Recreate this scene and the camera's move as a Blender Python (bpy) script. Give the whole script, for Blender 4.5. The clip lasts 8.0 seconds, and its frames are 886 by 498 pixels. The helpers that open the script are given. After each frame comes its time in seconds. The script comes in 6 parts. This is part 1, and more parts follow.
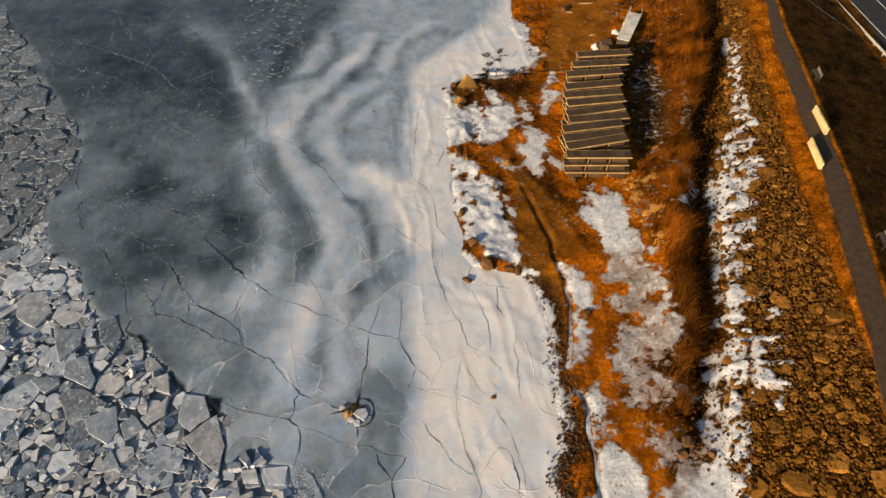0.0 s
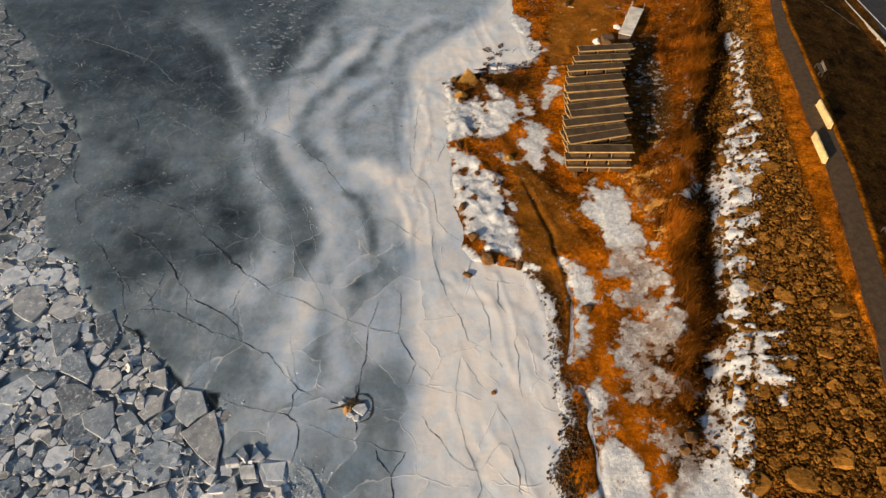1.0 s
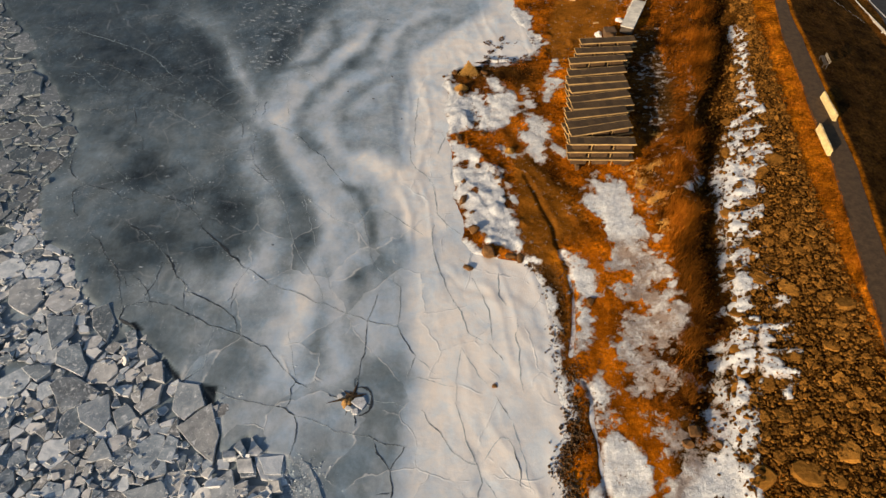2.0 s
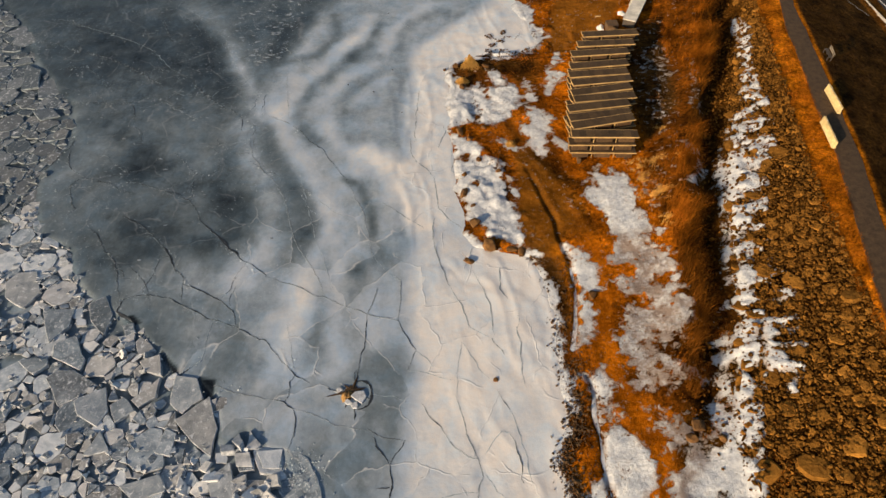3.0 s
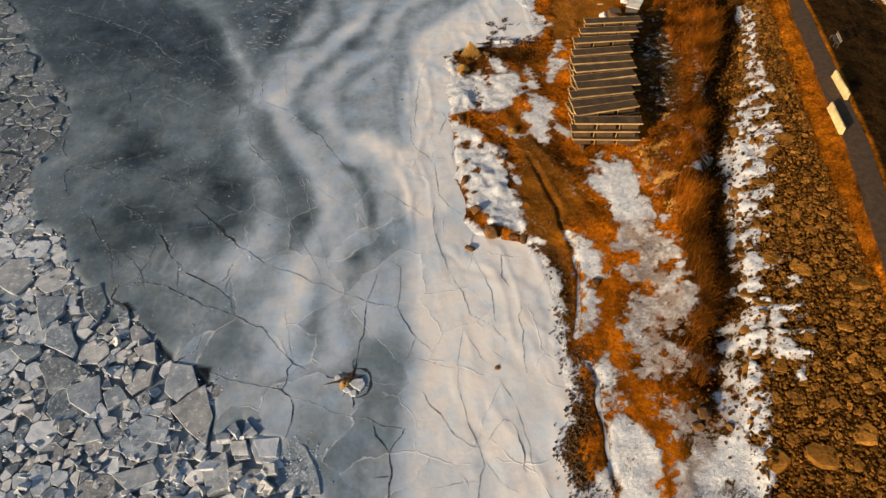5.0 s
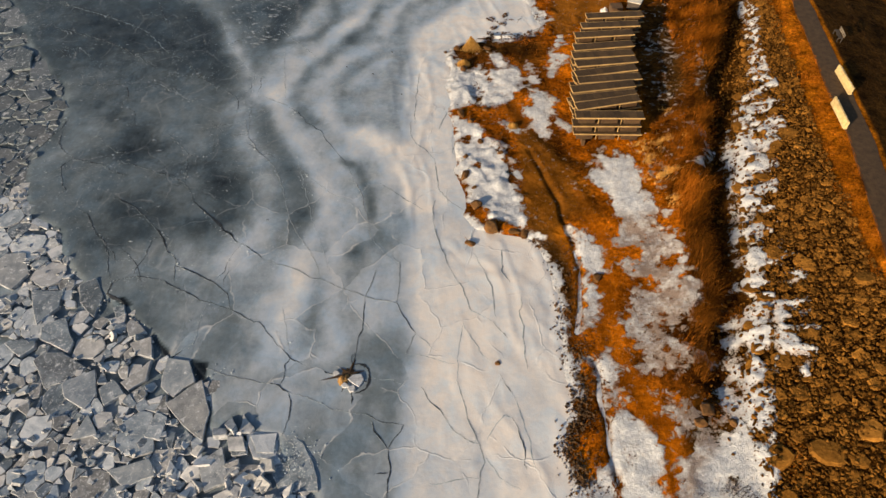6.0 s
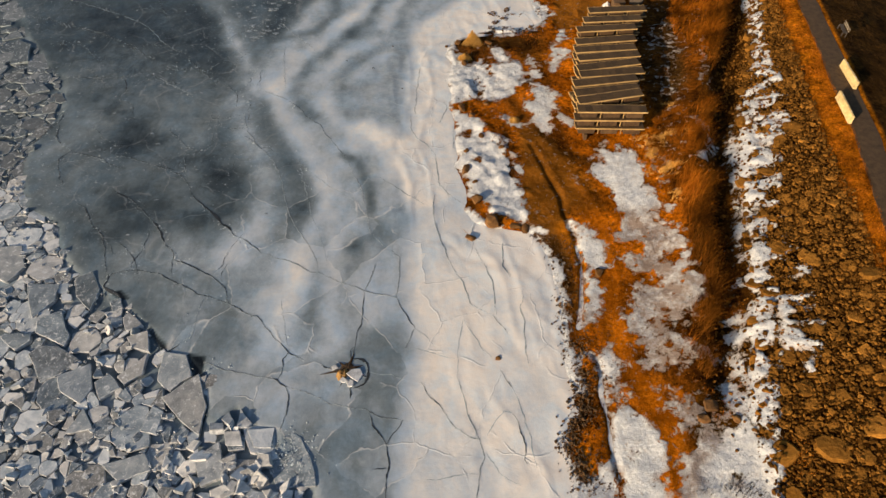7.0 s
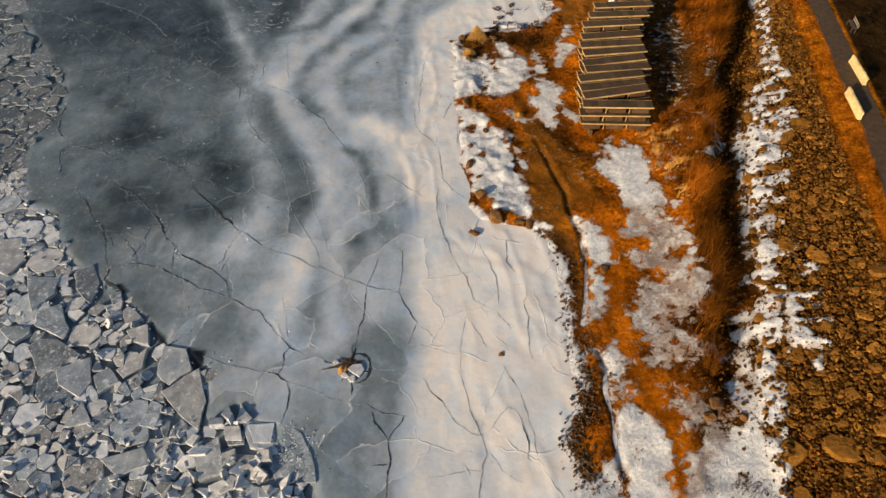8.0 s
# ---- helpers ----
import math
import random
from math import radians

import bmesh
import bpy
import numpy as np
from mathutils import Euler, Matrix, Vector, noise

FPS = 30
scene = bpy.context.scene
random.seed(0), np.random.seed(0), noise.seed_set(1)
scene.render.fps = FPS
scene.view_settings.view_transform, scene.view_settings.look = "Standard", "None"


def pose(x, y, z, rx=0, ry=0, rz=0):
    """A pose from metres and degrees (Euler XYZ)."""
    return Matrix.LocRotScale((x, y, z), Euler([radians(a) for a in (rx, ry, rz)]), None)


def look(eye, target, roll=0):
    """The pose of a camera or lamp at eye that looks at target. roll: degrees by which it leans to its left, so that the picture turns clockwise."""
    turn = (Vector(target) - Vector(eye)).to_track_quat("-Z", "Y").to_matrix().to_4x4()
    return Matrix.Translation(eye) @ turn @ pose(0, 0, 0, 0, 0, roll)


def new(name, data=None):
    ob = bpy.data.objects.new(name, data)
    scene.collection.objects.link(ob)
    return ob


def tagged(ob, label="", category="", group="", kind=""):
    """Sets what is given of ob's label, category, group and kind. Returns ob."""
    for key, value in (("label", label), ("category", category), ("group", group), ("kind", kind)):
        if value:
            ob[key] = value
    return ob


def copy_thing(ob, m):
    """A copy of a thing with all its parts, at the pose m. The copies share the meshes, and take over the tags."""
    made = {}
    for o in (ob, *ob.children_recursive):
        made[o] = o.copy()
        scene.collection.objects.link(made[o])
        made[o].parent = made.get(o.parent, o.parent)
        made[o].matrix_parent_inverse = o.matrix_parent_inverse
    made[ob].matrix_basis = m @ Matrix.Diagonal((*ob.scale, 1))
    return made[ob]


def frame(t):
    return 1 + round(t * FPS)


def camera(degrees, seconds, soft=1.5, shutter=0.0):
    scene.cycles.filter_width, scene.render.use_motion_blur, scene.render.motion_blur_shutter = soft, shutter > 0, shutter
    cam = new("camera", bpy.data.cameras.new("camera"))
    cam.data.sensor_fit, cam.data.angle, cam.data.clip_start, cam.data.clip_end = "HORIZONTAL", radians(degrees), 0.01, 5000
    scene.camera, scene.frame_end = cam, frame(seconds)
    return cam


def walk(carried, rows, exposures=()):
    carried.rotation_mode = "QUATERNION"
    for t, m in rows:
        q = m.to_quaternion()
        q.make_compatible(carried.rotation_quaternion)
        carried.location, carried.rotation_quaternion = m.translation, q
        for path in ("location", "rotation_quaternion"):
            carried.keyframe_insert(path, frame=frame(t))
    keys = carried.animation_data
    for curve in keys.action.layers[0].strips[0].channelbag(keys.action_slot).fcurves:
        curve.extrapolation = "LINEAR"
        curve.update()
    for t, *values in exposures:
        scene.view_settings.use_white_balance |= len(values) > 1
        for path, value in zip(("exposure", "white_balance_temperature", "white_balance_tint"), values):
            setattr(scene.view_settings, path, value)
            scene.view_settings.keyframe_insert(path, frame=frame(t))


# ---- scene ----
cam = camera(70.0, 8.0)
PATH = [
    (0, (-0.016, -36.924, 43.951), (-0.016, -35.637, 42.42), 0.0),
    (0.5, (-0.007, -36.949, 43.62), (-0.008, -35.662, 42.089), -0.0),
    (1, (0.022, -36.934, 43.289), (0.02, -35.648, 41.757), -0.0),
    (1.5, (0.052, -36.961, 42.861), (0.049, -35.676, 41.329), -0.0),
    (3, (0.078, -37.07, 41.725), (0.071, -35.787, 40.191), -0.1),
    (3.5, (0.04, -37.092, 41.386), (0.034, -35.81, 39.85), -0.0),
    (4, (0.009, -37.133, 41.036), (0.003, -35.852, 39.499), 0.0),
    (4.5, (0.008, -37.196, 40.71), (0.002, -35.916, 39.173), 0.0),
    (6, (0.021, -37.213, 39.688), (0.015, -35.932, 38.152), 0.1),
    (6.5, (0.019, -37.215, 39.362), (0.013, -35.935, 37.825), 0.2),
    (7, (0.054, -37.225, 38.987), (0.046, -35.944, 37.451), 0.2),
    (7.5, (0.05, -37.178, 38.7), (0.039, -35.898, 37.164), 0.3),
    (8, (0.057, -37.177, 38.354), (0.039, -35.897, 36.818), 0.2),
]
walk(cam, [(t, look(e, g, r)) for t, e, g, r in PATH])

# ---------------------------------------------------------------- light
SUN_ELEV = 16.5
SUN_WAY = Vector((0.70, 0.67, -0.97 * math.tan(radians(SUN_ELEV)))).normalized()
world = bpy.data.worlds.new("sky")
scene.world = world
world.use_nodes = True
wn = world.node_tree.nodes
sky = wn.new("ShaderNodeTexSky")
sky.sky_type = "NISHITA"
sky.sun_disc = False
sky.sun_elevation = radians(SUN_ELEV)
sky.sun_rotation = radians(226)
wn["Background"].inputs[1].default_value = 0.083
world.node_tree.links.new(sky.outputs[0], wn["Background"].inputs[0])
sun_data = bpy.data.lights.new("sun", "SUN")
sun_data.energy = 4.9
sun_data.angle = radians(0.6)
sun_data.color = (1.0, 0.78, 0.54)
sun = new("sun", sun_data)
sun.matrix_world = look((-60, -60, 40), Vector((-60, -60, 40)) + SUN_WAY)
scene.view_settings.exposure = 0.34


# ---------------------------------------------------------------- node helpers
class Mat:
    """A node material with a principled shader and short ways to add nodes."""

    def __init__(self, name, rough=0.8, metal=0.0, spec=0.4):
        self.m = bpy.data.materials.new(name)
        self.m.use_nodes = True
        self.t = self.m.node_tree
        self.b = self.t.nodes["Principled BSDF"]
        self.b.inputs["Roughness"].default_value = rough
        self.b.inputs["Metallic"].default_value = metal
        self.b.inputs["Specular IOR Level"].default_value = spec
        self.co = self.t.nodes.new("ShaderNodeTexCoord").outputs["Object"]

    def link(self, a, b):
        if isinstance(a, (int, float)):
            b.default_value = a
        elif isinstance(a, tuple):
            b.default_value = (*a, 1.0)[:len(b.default_value)]
        else:
            self.t.links.new(a, b)

    def shift(self):
        """Object coordinates moved by the object's own random number."""
        info = self.t.nodes.new("ShaderNodeObjectInfo")
        add = self.t.nodes.new("ShaderNodeVectorMath")
        add.operation = "MULTIPLY_ADD"
        add.inputs[1].default_value = (1, 1, 1)
        sc = self.math("MULTIPLY", info.outputs["Random"], 40.0)
        self.link(self.co, add.inputs[0])
        self.link(sc, add.inputs[2])
        self.co = add.outputs[0]
        return info.outputs["Random"]

    def attr(self, name, colour=False):
        n = self.t.nodes.new("ShaderNodeAttribute")
        n.attribute_name = name
        return n.outputs["Color" if colour else "Fac"]

    def island(self):
        return self.t.nodes.new("ShaderNodeNewGeometry").outputs["Random Per Island"]

    def math(self, op, a, b=0.0, clamp=False):
        n = self.t.nodes.new("ShaderNodeMath")
        n.operation, n.use_clamp = op, clamp
        self.link(a, n.inputs[0])
        self.link(b, n.inputs[1])
        return n.outputs[0]

    def noise(self, scale, detail=4.0, rough=0.55, stretch=None, distort=0.0):
        n = self.t.nodes.new("ShaderNodeTexNoise")
        n.inputs["Scale"].default_value = scale
        n.inputs["Detail"].default_value = detail
        n.inputs["Roughness"].default_value = rough
        n.inputs["Distortion"].default_value = distort
        if stretch:
            mp = self.t.nodes.new("ShaderNodeMapping")
            mp.inputs["Scale"].default_value = stretch
            self.link(self.co, mp.inputs[0])
            self.link(mp.outputs[0], n.inputs["Vector"])
        else:
            self.link(self.co, n.inputs["Vector"])
        return n.outputs["Fac"]

    def voronoi(self, scale, feature="F1", out="Distance"):
        n = self.t.nodes.new("ShaderNodeTexVoronoi")
        n.feature = feature
        n.inputs["Scale"].default_value = scale
        self.link(self.co, n.inputs["Vector"])
        return n.outputs[out]

    def plates(self, scale, stray):
        """Tone of each plate of a cracked sheet, and the distance to its bent seams."""
        n = self.t.nodes.new("ShaderNodeTexNoise")
        n.inputs["Scale"].default_value = 0.4
        n.inputs["Detail"].default_value = 5
        add = self.t.nodes.new("ShaderNodeVectorMath")
        add.operation = "MULTIPLY_ADD"
        add.inputs[1].default_value = (stray, stray, 0)
        self.link(self.co, n.inputs["Vector"])
        self.link(n.outputs["Color"], add.inputs[0])
        self.link(self.co, add.inputs[2])
        was, self.co = self.co, add.outputs[0]
        both = self.voronoi(scale, "F1", "Color"), self.voronoi(scale, "DISTANCE_TO_EDGE")
        self.co = was
        return both

    def ramp(self, fac, stops):
        n = self.t.nodes.new("ShaderNodeValToRGB")
        els = n.color_ramp.elements
        while len(els) < len(stops):
            els.new(0.5)
        for e, (p, c) in zip(els, stops):
            e.position = p
            e.color = (c, c, c, 1) if isinstance(c, (int, float)) else (*c, 1)
        self.link(fac, n.inputs[0])
        return n.outputs[0]

    def mix(self, fac, a, b, kind="MIX"):
        n = self.t.nodes.new("ShaderNodeMix")
        n.data_type, n.blend_type = "RGBA", kind
        self.link(fac, n.inputs[0])
        self.link(a, n.inputs[6])
        self.link(b, n.inputs[7])
        return n.outputs[2]

    def done(self, colour, rough=None, bumps=()):
        self.link(colour, self.b.inputs["Base Color"])
        if rough is not None:
            self.link(rough, self.b.inputs["Roughness"])
        last = None
        for height, strength, distance in bumps:
            n = self.t.nodes.new("ShaderNodeBump")
            self.link(strength, n.inputs["Strength"])
            n.inputs["Distance"].default_value = distance
            self.link(height, n.inputs["Height"])
            if last:
                self.link(last, n.inputs["Normal"])
            last = n.outputs[0]
        if last:
            self.link(last, self.b.inputs["Normal"])
        return self.m


# ---------------------------------------------------------------- materials
def make_ice():
    k = Mat("lake ice", 0.4, spec=0.35)
    tone = k.attr("tone")
    cloud = k.noise(0.45, 8, 0.64, distort=0.25)
    fine = k.noise(3.0, 5, 0.65)
    speck = k.noise(3.4, 5, 0.7)
    plate, seam = k.plates(0.19, 2.2)
    zone = k.attr("plates")
    seam = k.math("MULTIPLY", k.math("MULTIPLY", k.ramp(seam, [(0.0, 1.0), (0.013, 0.0)]), k.ramp(k.noise(0.5, 4), [(0.44, 0.0), (0.56, 0.75)])), zone)
    f = k.math("ADD", tone, k.math("MULTIPLY", k.math("SUBTRACT", cloud, 0.5), 0.34))
    f = k.math("ADD", f, k.math("MULTIPLY", k.math("MULTIPLY", k.math("SUBTRACT", plate, 0.5), 0.17), zone))
    f = k.math("ADD", f, k.math("MULTIPLY", k.math("SUBTRACT", k.noise(1.3, 7, 0.68, (1.0, 0.6, 1.0), 0.9), 0.5), 0.20))
    f = k.math("ADD", f, k.math("MULTIPLY", k.math("SUBTRACT", fine, 0.5), 0.12), True)
    col = k.ramp(f, [(0.0, (0.005, 0.007, 0.009)), (0.18, (0.060, 0.080, 0.093)), (0.38, (0.178, 0.222, 0.252)),
                     (0.6, (0.42, 0.485, 0.555)), (0.80, (0.62, 0.645, 0.665)), (0.95, (0.82, 0.79, 0.745))])
    col = k.mix(1.0, col, k.ramp(k.noise(0.38, 6, 0.65, distort=0.8), [(0.36, (0.92, 1.0, 1.07)), (0.5, (1.0, 1.0, 1.0)), (0.64, (1.05, 1.0, 0.95))]), "MULTIPLY")
    dots = k.ramp(speck, [(0.60, 0.0), (0.68, 0.8)])
    col = k.mix(k.math("MULTIPLY", dots, k.attr("frost")), col, (0.62, 0.66, 0.70))
    col = k.mix(seam, col, (0.66, 0.66, 0.65))
    rough = k.ramp(f, [(0.0, 0.30), (0.5, 0.5), (1.0, 0.75)])
    return k.done(col, rough, [(fine, 0.30, 0.04), (cloud, 0.25, 0.10), (seam, 0.5, 0.05)])


def make_ground():
    k = Mat("shore ground", 0.95, spec=0.02)
    soil = k.attr("soil", True)
    big, mid, fine = k.noise(0.5, 5, 0.6), k.noise(3.2, 6, 0.7), k.noise(16, 4, 0.7)
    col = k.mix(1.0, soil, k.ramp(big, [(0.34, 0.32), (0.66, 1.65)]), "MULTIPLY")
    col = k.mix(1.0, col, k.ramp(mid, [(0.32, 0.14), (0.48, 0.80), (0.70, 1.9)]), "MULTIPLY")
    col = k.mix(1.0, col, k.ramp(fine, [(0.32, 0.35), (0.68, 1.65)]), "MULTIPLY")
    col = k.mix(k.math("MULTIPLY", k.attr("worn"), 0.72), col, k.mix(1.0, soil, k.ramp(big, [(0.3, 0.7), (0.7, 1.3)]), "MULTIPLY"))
    edge = k.math("ADD", k.attr("snow"), k.math("MULTIPLY", k.math("SUBTRACT", k.noise(1.7, 9, 0.72, distort=0.4), 0.5), 2.3))
    edge = k.math("ADD", edge, k.math("MULTIPLY", k.math("SUBTRACT", fine, 0.5), 0.7))
    snow = k.ramp(edge, [(0.45, 0.0), (0.50, 0.5), (0.56, 1.0)])
    dirt = k.ramp(k.math("ADD", k.noise(0.9, 6, 0.7), k.math("MULTIPLY", k.attr("snow"), -0.42)), [(0.17, 0.0), (0.36, 0.75)])
    white = k.ramp(mid, [(0.3, (0.54, 0.555, 0.575)), (0.7, (0.78, 0.775, 0.76))])
    white = k.mix(1.0, white, k.ramp(k.noise(0.8, 5, 0.65), [(0.32, (0.76, 0.79, 0.84)), (0.6, (1.06, 1.05, 1.02))]), "MULTIPLY")
    white = k.mix(dirt, white, (0.34, 0.25, 0.19))
    wash = k.math("MULTIPLY", k.attr("thin"), k.ramp(k.math("ADD", k.noise(0.9, 6, 0.7), k.math("MULTIPLY", k.noise(4.5, 5, 0.7), 0.5)), [(0.52, 0.10), (0.80, 0.98)]))
    white = k.mix(wash, white, (0.27, 0.205, 0.165))
    col = k.mix(snow, col, white)
    soft = k.ramp(snow, [(0.0, 0.75), (1.0, 0.55)])
    col = k.mix(1.0, col, k.ramp(snow, [(0.0, (1.04, 0.92, 0.5)), (1.0, (1.0, 1.0, 1.0))]), "MULTIPLY")
    return k.done(col, k.ramp(snow, [(0, 0.95), (1, 0.6)]), [(big, 0.5, 0.4), (mid, soft, 0.16), (fine, soft, 0.045), (snow, 0.6, 0.08)])


def make_plain(name, a, b, scale=6.0, rough=0.8, metal=0.0, stretch=None, bump=0.3, depth=0.02, spread=0.0, island=False, spec=0.4):
    """Two-tone surface with grain and blotches; spread varies it from object to object."""
    k = Mat(name, rough, metal, spec)
    r = k.shift() if spread and not island else None
    if island:
        r = k.island()
    g, s = k.noise(scale, 6, 0.65, stretch), k.noise(scale * 0.22, 3, 0.5)
    col = k.mix(k.ramp(g, [(0.32, 0.0), (0.68, 1.0)]), a, b)
    col = k.mix(1.0, col, k.ramp(s, [(0.3, 0.7), (0.7, 1.2)]), "MULTIPLY")
    if r is not None and spread:
        col = k.mix(1.0, col, k.ramp(r, [(0, 1 - spread), (1, 1 + spread)]), "MULTIPLY")
    return k.done(col, None, [(g, bump, depth)])


def make_floe(name, darker):
    k = Mat(name, 0.42, spec=0.4)
    o = k.shift()
    i = k.island()
    r = k.math("FRACT", k.math("ADD", k.math("MULTIPLY", o, 7.31), i))
    cloud, fine = k.noise(1.1, 6, 0.62, distort=0.6), k.noise(6, 5, 0.7)
    f = k.math("ADD", k.math("MULTIPLY", k.math("SUBTRACT", r, 0.32), 0.62), k.math("MULTIPLY", cloud, 1.0))
    cool = k.ramp(f, [(0.2, (0.085, 0.108, 0.130)), (0.45, (0.21, 0.255, 0.295)), (0.7, (0.40, 0.455, 0.505)), (0.95, (0.70, 0.73, 0.75))])
    warm = k.ramp(f, [(0.2, (0.12, 0.122, 0.122)), (0.5, (0.30, 0.30, 0.295)), (0.75, (0.50, 0.495, 0.48)), (1.0, (0.74, 0.70, 0.65))])
    col = k.mix(k.ramp(k.math("FRACT", k.math("MULTIPLY", r, 5.7)), [(0.5, 0.0), (0.7, 0.9)]), cool, warm)
    dots = k.ramp(fine, [(0.56, 0.0), (0.66, 0.8)])
    col = k.mix(dots, col, (0.74, 0.73, 0.71))
    # pulls the whole floe towards a dark blue-grey
    col = k.mix(darker, col, (0.06, 0.075, 0.085))
    crust = k.ramp(k.noise(2.3, 7, 0.72, distort=0.5), [(0.56, 0.0), (0.63, 0.80)])
    col = k.mix(crust, col, (0.74, 0.755, 0.765))
    return k.done(col, k.ramp(fine, [(0.3, 0.3), (0.7, 0.6)]), [(cloud, 0.4, 0.12), (fine, 0.35, 0.025)])


def make_rock():
    k = Mat("riprap stone", 0.95, spec=0.04)
    r = k.shift()
    i = k.island()
    g, s = k.noise(7, 7, 0.7), k.noise(1.4, 4, 0.6)
    col = k.mix(k.ramp(g, [(0.3, 0.0), (0.7, 1.0)]), (0.150, 0.063, 0.011), (0.335, 0.150, 0.025))
    col = k.mix(1.0, col, k.ramp(s, [(0.3, 0.6), (0.7, 1.35)]), "MULTIPLY")
    col = k.mix(1.0, col, k.ramp(i, [(0, 0.38), (0.7, 1.05), (1, 1.75)]), "MULTIPLY")
    col = k.mix(1.0, col, k.ramp(r, [(0, 0.55), (1, 1.0)]), "MULTIPLY")
    return k.done(col, None, [(s, 0.8, 0.2), (g, 1.0, 0.06)])


def make_grass(name, dark, light):
    k = Mat(name, 0.95, spec=0.02)
    col = k.mix(k.island(), dark, light)
    col = k.mix(1.0, col, k.ramp(k.noise(0.42, 6, 0.65), [(0.36, 0.14), (0.5, 0.70), (0.66, 1.55)]), "MULTIPLY")
    return k.done(col)


ICE, GROUND, ROCK = make_ice(), make_ground(), make_rock()
FLOE, FLOE_GREY, FLOE_DARK = make_floe("frosted floe ice", 0.0), make_floe("bare grey floe ice", 0.36), make_floe("dark floe ice", 0.76)
REED = make_grass("dry reed", (0.13, 0.036, 0.002), (0.48, 0.150, 0.011))
SCRUB = make_plain("bare twigs", (0.030, 0.024, 0.019), (0.105, 0.082, 0.062), 4, 0.9, spec=0.05)
# darker copy of the reed; its shade by the bank foot is in the colour
REED_SHADED = make_grass("shaded reed", (0.055, 0.019, 0.002), (0.20, 0.070, 0.008))
STRAW = make_plain("pale straw", (0.46, 0.215, 0.034), (0.80, 0.47, 0.13), 3, 0.9, spec=0.05)
VERGE = make_grass("dull verge grass", (0.026, 0.013, 0.005), (0.080, 0.040, 0.013))
ASPHALT = make_plain("worn asphalt", (0.058, 0.034, 0.015), (0.102, 0.060, 0.028), 9, 0.92, bump=0.4)
ROADTAR = make_plain("road asphalt", (0.022, 0.022, 0.024), (0.040, 0.039, 0.041), 9, 0.9)
PAINT = make_plain("road paint", (0.45, 0.44, 0.42), (0.72, 0.71, 0.68), 14, 0.7)
CONCRETE = make_plain("pale yellow concrete", (0.60, 0.42, 0.17), (0.82, 0.62, 0.30), 5, 0.85, spread=0.06)
DECK = make_plain("weathered deck boards", (0.046, 0.026, 0.010), (0.115, 0.068, 0.027), 3, 0.85, stretch=(9, 1.5, 2), spread=0.22)
BEAM = make_plain("bare timber", (0.32, 0.185, 0.065), (0.66, 0.43, 0.17), 5, 0.8, stretch=(1, 9, 9), spread=0.15)
FLOAT = make_plain("dark plastic float", (0.055, 0.030, 0.014), (0.12, 0.068, 0.028), 6, 0.7, spread=0.2)
STEEL = make_plain("galvanised steel", (0.50, 0.47, 0.40), (0.68, 0.64, 0.55), 8, 0.5, 0.25)
CRACKDARK = make_plain("open crack", (0.018, 0.022, 0.028), (0.05, 0.055, 0.06), 8, 0.5)
CRACKGREY = make_plain("shallow crack", (0.13, 0.14, 0.15), (0.26, 0.27, 0.28), 8, 0.6)
CRACKLIGHT = make_plain("refrozen crack rim", (0.27, 0.33, 0.36), (0.50, 0.575, 0.60), 5, 0.6)


# ---------------------------------------------------------------- mesh helpers
def part(name, bm, material, parent=None, label="", smooth=False):
    me = bpy.data.meshes.new(name)
    bm.normal_update()
    bm.to_mesh(me)
    bm.free()
    me.materials.append(material)
    if smooth:
        me.shade_smooth()
    ob = new(name, me)
    ob.parent = parent
    if label:
        tagged(ob, label)
    return ob


def from_arrays(name, verts, faces, material, parent=None, smooth=False):
    """An object from vertex and face arrays; faces are all triangles or all quads."""
    me = bpy.data.meshes.new(name)
    v, f = np.asarray(verts, np.float32), np.asarray(faces, np.int32)
    n, w = f.shape
    me.vertices.add(len(v))
    me.vertices.foreach_set("co", v.ravel())
    me.loops.add(n * w)
    me.loops.foreach_set("vertex_index", f.ravel())
    me.polygons.add(n)
    me.polygons.foreach_set("loop_start", np.arange(n, dtype=np.int32) * w)
    me.update(calc_edges=True)
    me.materials.append(material)
    if smooth:
        me.shade_smooth()
    else:
        me.shade_flat()
    ob = new(name, me)
    ob.parent = parent
    return ob


def box(bm, x, y, z, sx, sy, sz, bevel=0.0):
    """A box centred at x, y with its underside at z."""
    m = Matrix.LocRotScale((x, y, z + sz / 2), None, (sx, sy, sz))
    geo = bmesh.ops.create_cube(bm, size=1, matrix=m)
    if bevel:
        edges = list({e for v in geo["verts"] for e in v.link_edges})
        bmesh.ops.bevel(bm, geom=edges, offset=bevel, segments=1, affect="EDGES")


def axis(lo, hi, step, far):
    """Grid lines: even from lo to hi, then ever wider out to far on both sides."""
    mid = np.arange(lo, hi + step / 2, step)
    out, d = [], step
    while sum(out) < far:
        d *= 1.5
        out.append(d)
    run = np.cumsum(out)
    return np.concatenate([lo - run[::-1], mid, hi + run])


def sheet(name, xs, ys, zfun, material):
    """A ground sheet over a grid of lines; also gives its vertex coordinates."""
    gx, gy = np.meshgrid(xs, ys)
    gx, gy = gx.ravel(), gy.ravel()
    gz = zfun(gx, gy)
    w, h = len(xs), len(ys)
    a = (np.arange(h - 1)[:, None] * w + np.arange(w - 1)[None, :]).ravel()
    faces = np.stack([a, a + 1, a + 1 + w, a + w], 1)
    ob = from_arrays(name, np.stack([gx, gy, gz], 1), faces, material, smooth=True)
    return ob, gx, gy, gz


